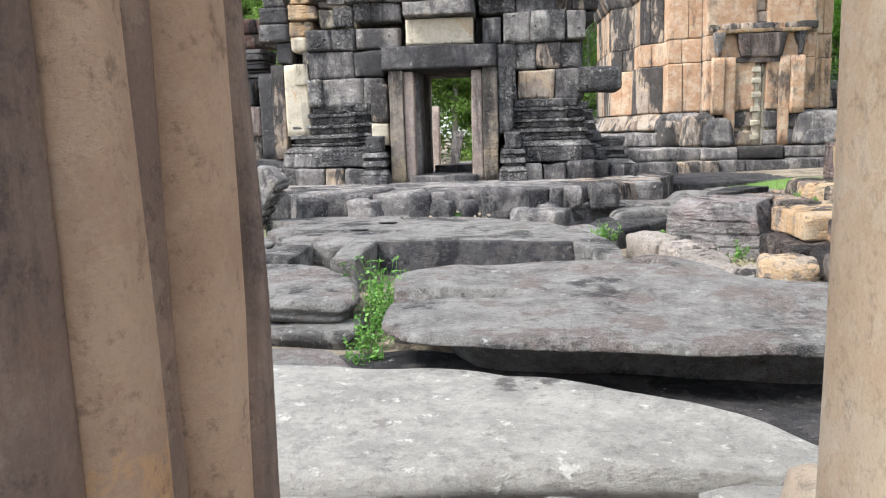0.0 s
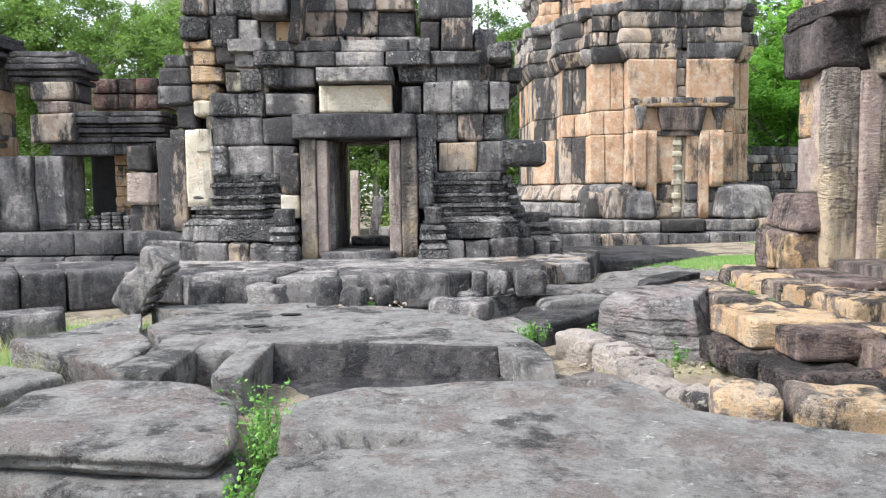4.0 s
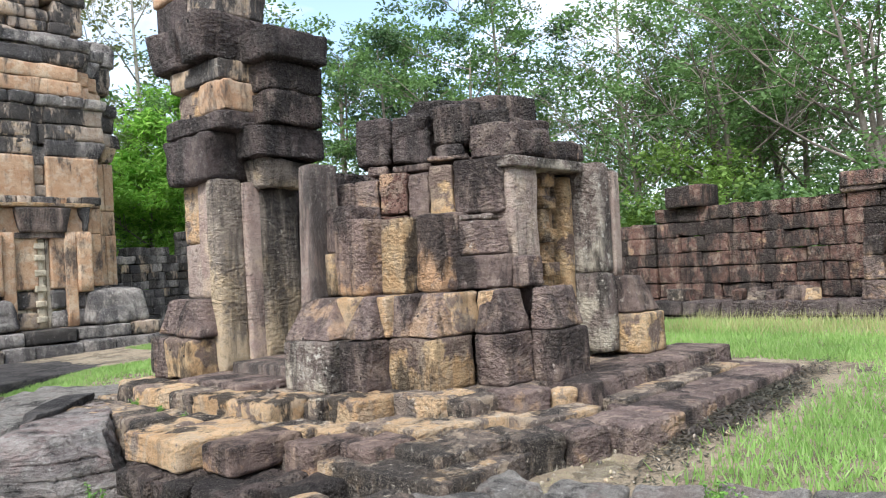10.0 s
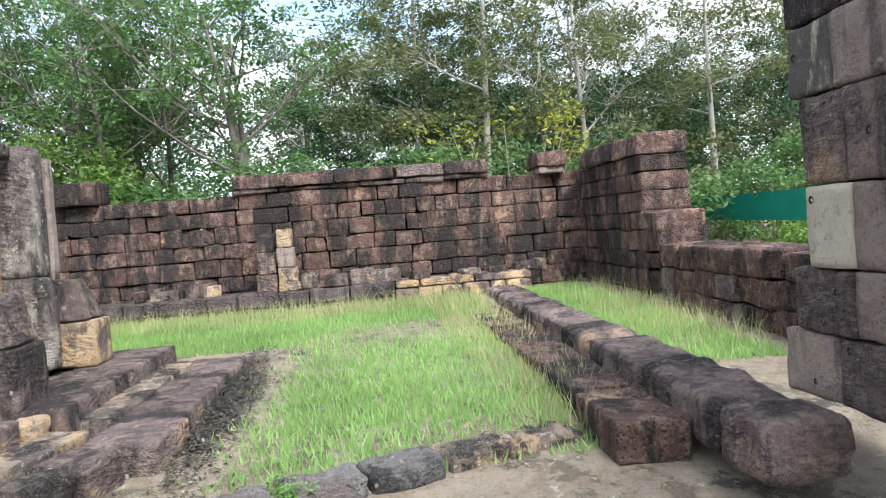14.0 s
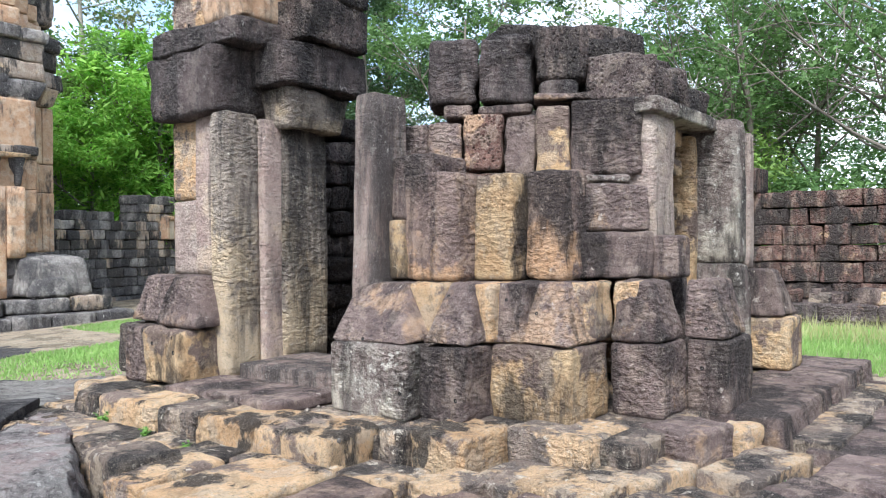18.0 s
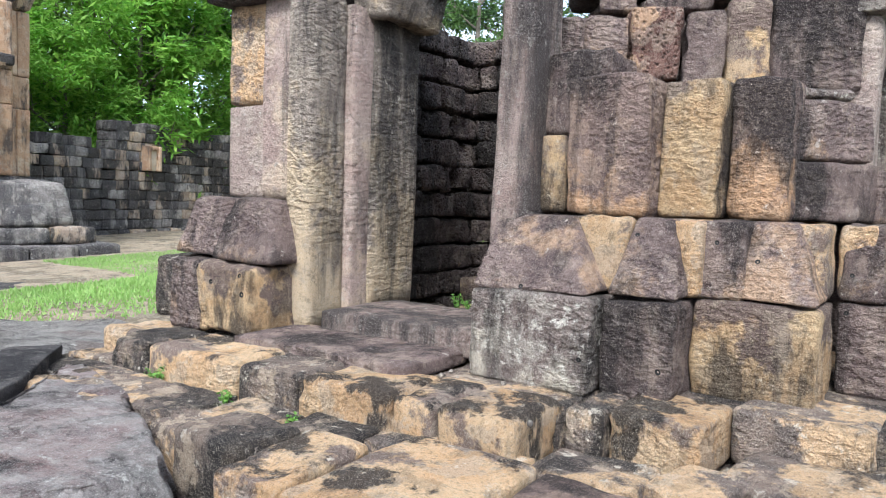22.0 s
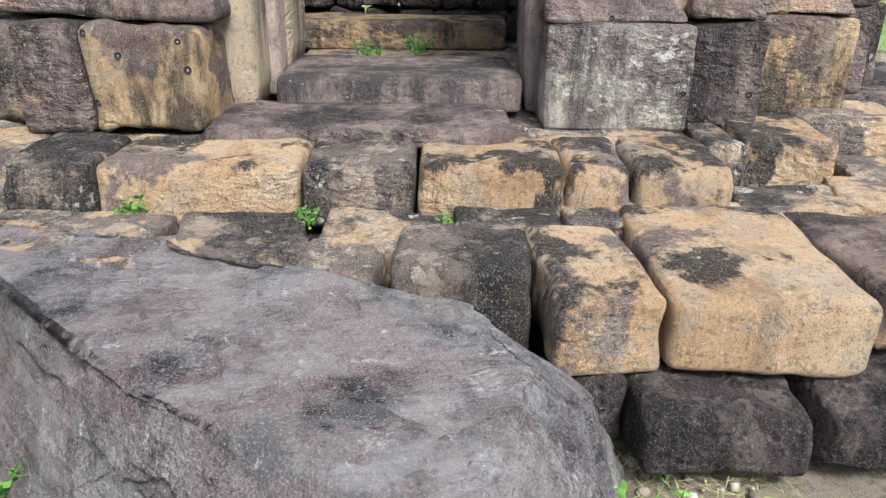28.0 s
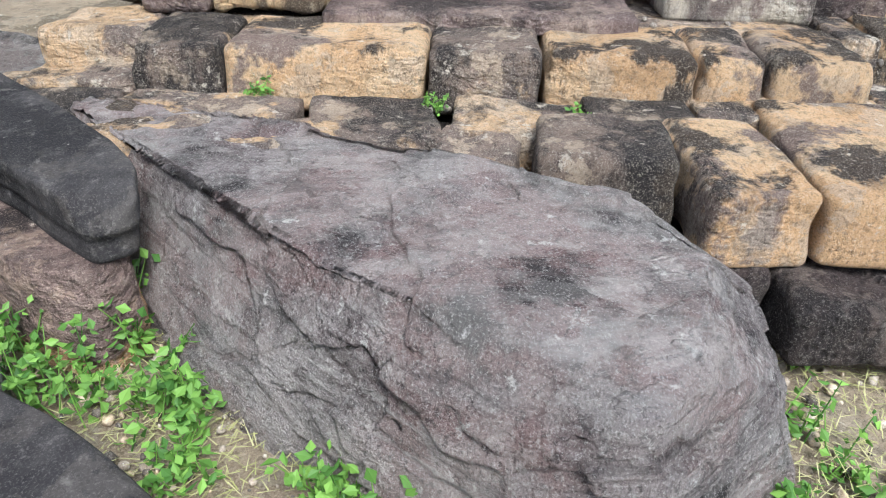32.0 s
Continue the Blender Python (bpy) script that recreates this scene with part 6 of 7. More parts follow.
    cap = thing("coping_block", "low dark coping block on the laterite wall", "stone", (16.3, 7.9, 2.4))
    block(cap, box(16.0, 16.8, 7.5, 8.3, 2.39, 2.83), LATERITE, 0.04, 0.02, 6, "block")
    edge = [(0.3, 0.72, 6.32), (0.72, 1.12, 6.15), (1.12, 1.62, 5.98), (1.62, 2.16, 6.0), (2.16, 2.6, 6.12), (2.6, 3.05, 6.14), (3.05, 3.5, 6.1), (3.5, 4.0, 6.05)]
    wr = random.Random(6)
    for z0, z1, x1 in edge:
        while x1 > 3.3:
            w = wr.uniform(0.32, 0.62)
            m = wr.choices((PLUM, ROSE, PALE), (5, 4, 1))[0]
            block(wing, box(x1 - w + 0.004, x1, -0.5, 0.15 + wr.uniform(-0.015, 0.015), z0 + 0.003, z1 - 0.003), m, 0.02, 0.01, 12)
            bore(wing.children[-1], (0, 1, 0), 1, int(x1 * 100), 0.022)
            x1 -= w


enclosure()


# ---- central gate tower ----
def moulded_foot(g, bays, bands, mat, seed):
    """Flaring stacks of carved mouldings: bays of (x0, x1, y of the face, z shift)."""
    rr = random.Random(seed)
    for x0, x1, y, dz in bays:
        for z0, z1, o0, o1 in bands:
            k = rr.uniform(0.85, 1.1)
            block(g, taper(x0, x1, y, z0 + dz, z1 + dz - 0.004, o0 * k, o1 * k, 0.6), mat, 0.014, 0.012, 8, "moulding")


FOOT = ((0.6, 0.86, 0.32, 0.29), (0.86, 0.97, 0.29, 0.14), (0.97, 1.03, 0.16, 0.17), (1.03, 1.1, 0.1, 0.1), (1.1, 1.18, 0.17, 0.14), (1.18, 1.28, 0.08, 0.11), (1.28, 1.34, 0.15, 0.14), (1.34, 1.47, 0.05, 0.08), (1.47, 1.54, 0.11, 0.1), (1.54, 1.68, 0.02, 0.04))


def gate_tower():
    g = thing("gate_tower", "dark weathered sandstone gate tower with an open doorway", "tower", (0.9, 14.5, 0.3))
    G = [(GREY, 7), (CARVED, 4), (WARMDARK, 1)]
    y = 13.45
    rows_of(g, y, 2.6, [
        (2.62, 3.0, 0.0, (-1.5, -1.05, -0.62, 0.2)), (2.65, 3.1, 0.0, (1.6, 1.95)), (2.65, 3.15, 0.06, (1.96, 2.45, 3.05, 3.4)),
        (2.15, 2.6, 0.0, (-1.5, -0.66, -0.12)), (2.2, 2.64, 0.0, (1.85, 2.2, 2.55, 2.95, 3.3)),
        (1.66, 2.14, 0.0, (-1.5, -1.25, -0.5, -0.12)), (1.66, 2.19, 0.03, (1.85, 2.2, 2.85, 3.35)),
        (3.11, 3.4, 0.0, (-0.62, -0.3, 0.2)), (3.16, 3.44, 0.0, (1.55, 2.2, 2.9)), (3.41, 3.65, 0.06, (-0.75, -0.1, 0.55, 1.35, 2.1, 2.9)),
        (3.66, 3.86, -0.05, (-0.6, 0.62, 1.75, 2.1)), (3.02, 3.38, 0.0, (-1.0, -0.63)), (3.4, 3.62, 0.0, (-1.1, -0.76)), (3.63, 3.86, 0.05, (-1.2, -0.6))], G, 5, n=8)
    rows_of(g, y + 0.5, 1.8, [(3.86, 4.0, 0, (-0.1, 0.55, 0.66, 1.1, 1.9)), (4.0, 4.42, 0, (-0.14, 0.5, 0.95, 1.24, 1.87)), (4.42, 4.63, 0, (-0.06, 0.5, 0.72, 1.18, 1.85)),
                              (4.63, 5.02, 0, (0.05, 0.62, 0.98)), (4.65, 5.0, 0, (0.99, 1.84)), (5.02, 5.42, 0, (0.36, 1.42))], [(GREY, 4), (WARMDARK, 2), (ROSE, 1)], 6, n=8)
    rows_of(g, y + 0.4, 1.2, [(3.46, 3.72, 0, (2.1, 2.85)), (3.72, 4.25, 0.08, (2.28, 2.84)), (4.25, 4.87, 0.04, (1.93, 2.82)), (3.72, 4.2, 0, (1.93, 2.27)), (3.75, 4.12, -0.1, (2.86, 3.25)), (3.45, 3.74, 0, (2.86, 3.15, 3.5)), (3.0, 3.18, 0, (3.05, 3.58)), (3.2, 3.44, 0, (2.92, 3.2, 3.66))], [(WARMDARK, 3), (GREY, 2)], 7, n=8)
    block(g, box(3.05, 3.42, 13.35, 14.2, 3.5, 3.8), CARVED, 0.05, 0.03, 8, "carved_block")
    # broken corner on the other side: cream and dark blocks with gaps
    for x0, x1, z0, z1, m, push in ((-1.82, -1.28, 3.18, 3.46, OCHRE, 0.1), (-1.82, -1.4, 2.9, 3.17, OCHRE, 0.04), (-1.3, -0.75, 3.38, 3.52, PALE, 0.0), (-1.8, -1.42, 3.47, 3.72, OCHRE, 0.0), (-1.41, -0.88, 3.5, 3.78, WARMDARK, 0.03), (-1.28, -1.02, 3.05, 3.36, PALE, -0.05),
                                    (-0.82, -0.6, 3.02, 3.36, PALE, -0.02), (-1.95, -1.45, 3.72, 3.88, OCHRE, 0.05), (-1.97, -1.5, 3.88, 4.24, CARVED, 0.08), (-1.5, -1.05, 3.76, 4.26, CARVED, 0.06), (-1.04, -0.7, 3.78, 4.2, GREY, 0.02), (-0.7, -0.42, 3.78, 4.2, GREY, 0.0), (-0.44, -0.16, 3.8, 4.2, OCHRE, -0.05),
                                    (-1.95, -1.52, 4.26, 4.98, WARMDARK, 0.1), (-1.54, -1.4, 4.26, 4.9, GREY, 0.02), (-1.4, -0.72, 4.24, 4.98, CARVED, 0.05), (-1.45, -0.2, 4.98, 5.16, GREY, 0.0), (-2.36, -1.84, 3.15, 3.44, GREY, 0.0), (-2.3, -1.9, 3.45, 3.66, GREY, -0.1), (-2.0, -1.78, 3.4, 3.8, GREY, -0.2),
                                    (-2.38, -1.83, 2.84, 3.14, GREY, 0.05), (-2.1, -1.8, 2.45, 2.83, GREY, 0.0), (-1.79, -1.52, 2.66, 2.88, PALE, 0.02), (-1.62, -1.48, 2.42, 2.66, PALE, 0.02)):
        ob = block(g, box(x0 + 0.004, x1 - 0.004, 13.6 - push, 15.0, z0, z1 - 0.004), m, 0.03, 0.025, 8)
        if z0 > 2.8 and m is not PALE:
            bore(ob, (0, -1, 0), 1, int(z0 * 100), 0.022)
    block(g, box(-0.76, -0.2, 13.25, 14.9, 4.2, 5.0, lean=-0.03), GREY, 0.03, 0.02, 10, "leaning_slab", "tall dark slab with a pale broken edge")
    block(g, box(-0.22, -0.02, 13.4, 14.9, 3.8, 4.85, lean=0.12), WARMDARK, 0.03, 0.02, 8, "leaning_slab")
    bore(block(g, box(-1.0, -0.1, 13.35, 14.6, 5.16, 5.58), ROSE, 0.03, 0.02, 10, "top_block"), (0, -1, 0), 1, 4)
    block(g, box(-1.95, -1.5, 13.5, 14.2, 1.15, 2.42), PALE, 0.03, 0.012, 10, "pilaster", "smooth cream replacement pilaster")
    block(g, box(-1.76, -1.5, 13.48, 14.2, 2.05, 2.43), PALE, 0.02, 0.012, 6, "pilaster")
    block(g, box(-2.22, -1.96, 13.58, 14.2, 0.75, 2.44), WARMDARK, 0.03, 0.012, 8, "pilaster")
    block(g, box(-2.5, -2.22, 13.75, 14.2, 0.75, 2.3), GREY, 0.03, 0.012, 8, "pilaster")
    block(g, box(-1.9, 0.0, 14.4, 15.4, 0.3, 3.8), GREY, 0.03, 0.02, 6, "core")
    block(g, box(1.7, 3.4, 14.4, 15.4, 0.3, 3.6), GREY, 0.03, 0.02, 6, "core")
    # doorway
    block(g, box(-0.02, 0.24, 13.1, 13.7, 0.3, 2.22), JAMBSTONE, 0.025, 0.012, 14, "door_post")
    block(g, box(0.24, 0.42, 13.16, 14.0, 0.3, 2.2), PALEROSE, 0.03, 0.012, 14, "door_frame")
    block(g, box(0.4, 0.5, 13.4, 14.3, 0.4, 2.2), GREY, 0.02, 0.012, 8, "door_frame")
    block(g, box(1.4, 1.6, 13.16, 14.0, 0.3, 2.2), PALEROSE, 0.03, 0.012, 14, "door_frame")
    block(g, box(1.6, 1.86, 13.1, 13.7, 0.3, 2.25), JAMBSTONE, 0.025, 0.012, 14, "door_post")
    block(g, box(1.87, 2.12, 13.16, 13.7, 1.1, 2.25), CARVED, 0.03, 0.03, 10, "door_post")
    block(g, box(-0.12, 1.85, 13.05, 14.0, 2.23, 2.62), DARKGREY, 0.03, 0.015, 14, "lintel")
    block(g, box(0.3, 1.46, 13.2, 14.0, 2.64, 3.08), PALE, 0.02, 0.01, 8, "lintel_panel", "smooth pale replacement block over the door")
    block(g, box(0.28, 1.5, 12.98, 14.0, 3.1, 3.34), GREY, 0.03, 0.015, 10, "lintel")
    block(g, box(-0.35, -0.05, 13.2, 13.9, 1.35, 2.0), WARMDARK, 0.03, 0.015, 8)
    block(g, box(-0.36, -0.05, 13.2, 13.9, 0.95, 1.34), PALE, 0.03, 0.015, 8)
    block(g, box(0.3, 1.5, 12.95, 14.2, 0.2, 0.42), GREY, 0.03, 0.015, 10, "sill")
    block(g, box(0.5, 1.36, 16.0, 16.6, 0.3, 0.47), GREY, 0.03, 0.015, 8, "sill")
    for x0, x1 in ((-2.0, 0.45), (1.45, 3.4)):
        block(g, box(x0, x1, 15.9, 16.6, 0.3, 3.4), GREY, 0.03, 0.02, 6, "back_wall")
        block(g, box(x0, x1 - 0.02 if x0 < 0 else x1, 14.05, 15.9, 0.3, 3.3), GREY, 0.03, 0.02, 6, "side_wall")
    block(g, box(0.3, 1.6, 14.1, 16.6, 2.3, 2.6), GREY, 0.03, 0.02, 6, "ceiling_stone")
    # the moulded, flaring foot of both wings, pedestals beside the door
    moulded_foot(g, ((-1.72, -1.4, 13.62, 0.0), (-1.42, -1.12, 13.5, 0.0), (-1.12, -0.74, 13.38, 0.0), (-0.74, -0.42, 13.44, 0.02)), FOOT, CARVED, 3)
    moulded_foot(g, ((2.16, 2.46, 13.4, 0.0), (2.5, 2.98, 13.38, 0.0), (2.98, 3.22, 13.46, 0.0), (3.22, 3.42, 13.6, -0.05)), FOOT, CARVED, 4)
    moulded_foot(g, ((3.72, 3.98, 13.75, -0.35),), FOOT[:7], CARVED, 5)
    for x0, x1, yy, z1 in ((-2.0, -1.72, 13.2, 0.6), (-1.72, -1.18, 13.0, 0.58), (-1.17, -0.83, 12.98, 0.57), (-0.82, -0.46, 12.96, 0.56), (2.3, 2.6, 12.98, 0.57), (2.6, 3.0, 12.98, 0.58), (3.0, 3.5, 13.02, 0.6), (3.48, 3.78, 13.2, 0.6), (3.8, 4.05, 13.4, 0.5), (-2.6, -2.0, 13.35, 0.6)):
        block(g, box(x0 + 0.006, x1 - 0.006, yy, yy + 0.8, 0.2, z1), WARMDARK if -0.9 > x0 > -1.2 else GREY, 0.035, 0.025, 10, "foot_stone")
    for x0 in (-0.5, 1.87):
        for z0, z1, o0, o1 in ((0.2, 0.46, 0.06, 0.06), (0.46, 0.55, 0.06, 0.0), (0.55, 0.6, -0.02, -0.02), (0.6, 0.7, 0.03, 0.01), (0.7, 0.75, -0.02, -0.02), (0.75, 0.84, 0.03, 0.0), (0.84, 1.12, -0.06, -0.04)):
            block(g, taper(x0 + 0.05, x0 + 0.42, 12.82, z0, z1 - 0.004, o0, o1, 0.4), CARVED, 0.015, 0.01, 8, "pedestal_stone")
    block(g, box(3.2, 4.0, 13.35, 14.0, 1.76, 2.2), CARVED, 0.1, 0.02, 12, "beam", "broken carved beam end")
    wall_run(g, (3.55, 13.9), (3.75, 16.5), [(0.3, 0.72, 0.3, 0.3), (0.72, 1.1, 0.25, 0.15), (1.1, 1.5, 0.1, 0.0), (1.5, 2.1, -0.2, -0.2), (2.1, 2.7, -0.2, -0.2)], 0.6, 0.7, [(GREY, 1)], 14, 0.03, 0.02, 6)
    # kerb of the terrace
    bend = ((-2.3, 11.5), (-0.75, 10.62), (0.05, 10.5), (1.45, 10.66), (2.6, 10.98), (3.7, 11.48), (4.6, 12.8), (5.1, 14.0))
    for k, (a, b) in enumerate(zip(bend, bend[1:])):
        wall_run(g, a, b, [(-0.1, 0.31, 0.0, -0.02)], 1.3, 0.6, [(GREY, 6), (WARMDARK, 1)], 15 + k, 0.035, 0.025, 8, name="kerb_stone", jut=0.04)
    block(g, box(-2.3, 4.4, 11.9, 17.5, 0.0, 0.3), GREY, 0.03, 0.012, 6, "terrace")


gate_tower()


# ---- side tower ----
def side_tower():
    t = thing("side_tower", "square orange sandstone tower with a false door and dark upper storeys", "tower", (8.3, 22.5, 0.4))
    path = [(5.2, 26.0), (5.2, 22.9), (5.75, 22.5), (5.75, 21.4), (6.3, 21.0), (6.3, 20.4), (7.1, 20.2), (7.1, 19.7), (9.75, 19.7), (9.75, 20.2), (10.4, 20.4), (10.4, 23.0)]
    foot = [(0.6, 1.02, 0.36, 0.32), (1.02, 1.5, 0.3, 0.08)]
    shaft = [(1.5, 2.75, 0, 0), (2.75, 3.35, 0, 0), (3.35, 4.55, 0, 0)]
    head = [(4.55, 4.95, 0.04, 0.22), (4.95, 5.32, 0.22, 0.16), (5.32, 5.72, 0.12, 0.14), (5.72, 5.98, 0.18, 0.24)]
    for i, (a, b) in enumerate(zip(path, path[1:])):
        if i == 7:
            continue
        wall_run(t, a, b, foot, 1.2, 0.8, [(WARMDARK, 2), (GREY, 2)], 100 + i, 0.08, 0.03, 8)
        mats = [(WARMDARK, 3), (WARM, 1)] if i < 4 else [(WARM, 1)]
        wall_run(t, a, b, shaft, 1.2, 0.42, mats, 120 + i, 0.012, 0.01, 6, gap=0.003, jut=0.015)
    for i, (a, b) in enumerate(zip(path, path[1:])):
        if i != 7:
            wall_run(t, a, b, head[:3], 1.2, 0.5, [(WARMDARK, 2), (GREY, 2)] if i < 5 else [(WARMDARK, 4), (GREY, 1)], 140 + i, 0.05, 0.03, 6, jut=0.05)
            wall_run(t, a, b, head[3:], 1.2, 0.6, [(GREY, 1)], 150 + i, 0.05, 0.03, 6, jut=0.06)
        wall_run(t, a, b, [(6.0, 6.35, -0.3, -0.3), (6.35, 6.7, -0.34, -0.34)], 1.4, 0.6, [(WARM, 1)], 160 + i, 0.03, 0.025, 6, jut=0.06)
        wall_run(t, a, b, [(6.7, 7.1, -0.32, -0.12), (7.1, 7.42, -0.12, -0.04)], 1.5, 0.62, [(GREY, 5), (WARMDARK, 1)], 170 + i, 0.06, 0.035, 6, jut=0.08)
    tp = [(6.0, 24.5), (6.2, 21.8), (6.5, 20.9), (9.7, 20.9), (9.9, 21.8), (9.9, 24.0)]
    for i, (a, b) in enumerate(zip(tp, tp[1:])):
        wall_run(t, a, b, [(7.42, 7.8, 0.1, 0.1), (7.8, 8.1, 0, 0), (8.1, 8.4, 0, 0), (8.4, 8.7, -0.05, -0.05)], 1.2, 0.6, [(WARMDARK, 4), (GREY, 1)], 180 + i, 0.05, 0.035, 6, ragged=0.45, jut=0.09)
    for x0, x1, y0, z0, z1, m in ((6.72, 7.0, 20.9, 8.66, 9.08, GREY), (7.02, 7.32, 20.85, 8.66, 9.16, WARMDARK), (8.4, 9.14, 20.85, 8.7, 9.1, GREY), (9.15, 9.5, 20.8, 8.65, 9.2, WARMDARK), (9.5, 10.1, 20.8, 8.6, 9.24, WARMDARK), (6.3, 6.95, 20.8, 7.95, 8.66, GREY), (9.3, 10.0, 20.85, 7.8, 8.62, WARMDARK), (10.1, 10.75, 20.75, 7.1, 7.75, GREY), (5.9, 6.3, 21.1, 7.42, 7.8, GREY), (9.9, 10.6, 20.7, 6.4, 7.1, WARMDARK)):
        bore(block(t, box(x0, x1, y0, y0 + 0.9, z0, z1, 3), m, 0.05, 0.04, 8, "top_block"), (0, -1, 0), 1, int(x0 * 50), 0.03)
    # front bay: stained pediment wall, lintel and the false door
    bay = [(3.42, 3.62, 0.26, 0.26), (3.62, 3.9, 0.14, 0.14), (3.9, 4.35, 0.12, 0.14), (4.35, 4.8, 0.12, 0.16), (4.8, 5.3, 0.14, 0.14), (5.3, 5.72, 0.14, 0.16)]
    wall_run(t, (7.1, 19.9), (9.75, 19.9), bay, 0.9, 0.46, [(WARMDARK, 5), (GREY, 3)], 200, 0.03, 0.025, 8, jut=0.05)
    wall_run(t, (6.95, 19.9), (9.9, 19.9), [(5.72, 6.0, 0.22, 0.28)], 0.9, 0.6, [(GREY, 1)], 201, 0.05, 0.03, 8, jut=0.06)
    wall_run(t, (7.3, 19.9), (9.55, 19.9), [(3.36, 3.46, 0.4, 0.42)], 0.6, 0.9, [(OCHRE, 1)], 202, 0.02, 0.015, 8)
    block(t, box(7.8, 9.0, 19.5, 20.2, 2.78, 3.36, flare=-0.1), ROSE, 0.03, 0.015, 10, "lintel", "smooth rose sandstone lintel")
    for x0, x1 in ((7.12, 7.62), (9.1, 9.58)):
        block(t, box(x0 + 0.1, x1 - 0.1, 19.5, 20.2, 2.8, 3.42, flare=-0.1), GREY, 0.06, 0.03, 8, "capital")
    for x0, x1 in ((7.2, 7.52), (9.12, 9.45)):
        block(t, box(x0, x1, 19.55, 20.2, 1.4, 2.8), WARM, 0.03, 0.012, 8, "pilaster")
    for x0, x1 in ((7.52, 7.8), (8.86, 9.12)):
        block(t, box(x0, x1, 19.62, 20.2, 0.6, 2.8), WARM, 0.03, 0.012, 8, "door_jamb")
    block(t, box(7.8, 8.86, 19.85, 20.2, 0.6, 2.66), PALE, 0.02, 0.01, 8, "false_door")
    for x0, x1 in ((7.82, 7.92), (8.04, 8.16), (8.48, 8.6), (8.72, 8.84)):
        block(t, box(x0, x1, 19.79, 19.9, 0.62, 2.64), PALE, 0.02, 0.01, 6, "door_moulding")
    block(t, box(7.78, 8.9, 19.66, 20.2, 2.66, 2.8), ROSE, 0.02, 0.01, 8, "door_head")
    block(t, box(8.24, 8.4, 19.75, 19.9, 0.62, 2.6), PALE, 0.02, 0.01, 8, "door_rib")
    for z in (0.75, 1.1, 1.45, 1.8, 2.15, 2.42):
        block(t, box(8.2, 8.44, 19.68, 19.8, z, z + 0.14), PALE, 0.02, 0.01, 6, "boss")
    block(t, box(7.1, 9.75, 20.0, 22, 0.6, 6.0), WARMDARK, 0.02, 0.01, 3, "core")
    block(t, box(6.0, 10.0, 21.5, 25.5, 0.6, 8.2), WARMDARK, 0.02, 0.01, 3, "core")
    for x0, x1, yf, top in ((9.3, 10.6, 19.45, 1.42), (9.45, 10.1, 19.25, 1.02), (6.6, 7.3, 19.5, 1.4), (7.05, 7.65, 19.35, 1.3), (6.1, 6.6, 19.95, 1.3)):
        block(t, box(x0, x1, yf, yf + 1.0, 0.6, top, flare=0.12), WARMDARK if x0 < 7 else GREY, 0.14, 0.04, 10, "base_stone")
    for x0, x1, y0, z0, z1, s in ((4.6, 11.3, 18.8, -0.1, 0.29, 1), (4.9, 11.0, 19.1, 0.29, 0.6, 2)):
        wall_run(t, (x0, y0), (x1, y0), [(z0, z1, 0, 0)], 1.5, 0.9, [(GREY, 4), (WARMDARK, 1)], 220 + s, 0.05, 0.03, 6, name="plinth_stone", jut=0.05)
        wall_run(t, (x0, y0 + 7), (x0, y0), [(z0, z1, 0, 0)], 1.5, 0.9, [(GREY, 4), (WARMDARK, 1)], 230 + s, 0.05, 0.03, 6, name="plinth_stone")


side_tower()


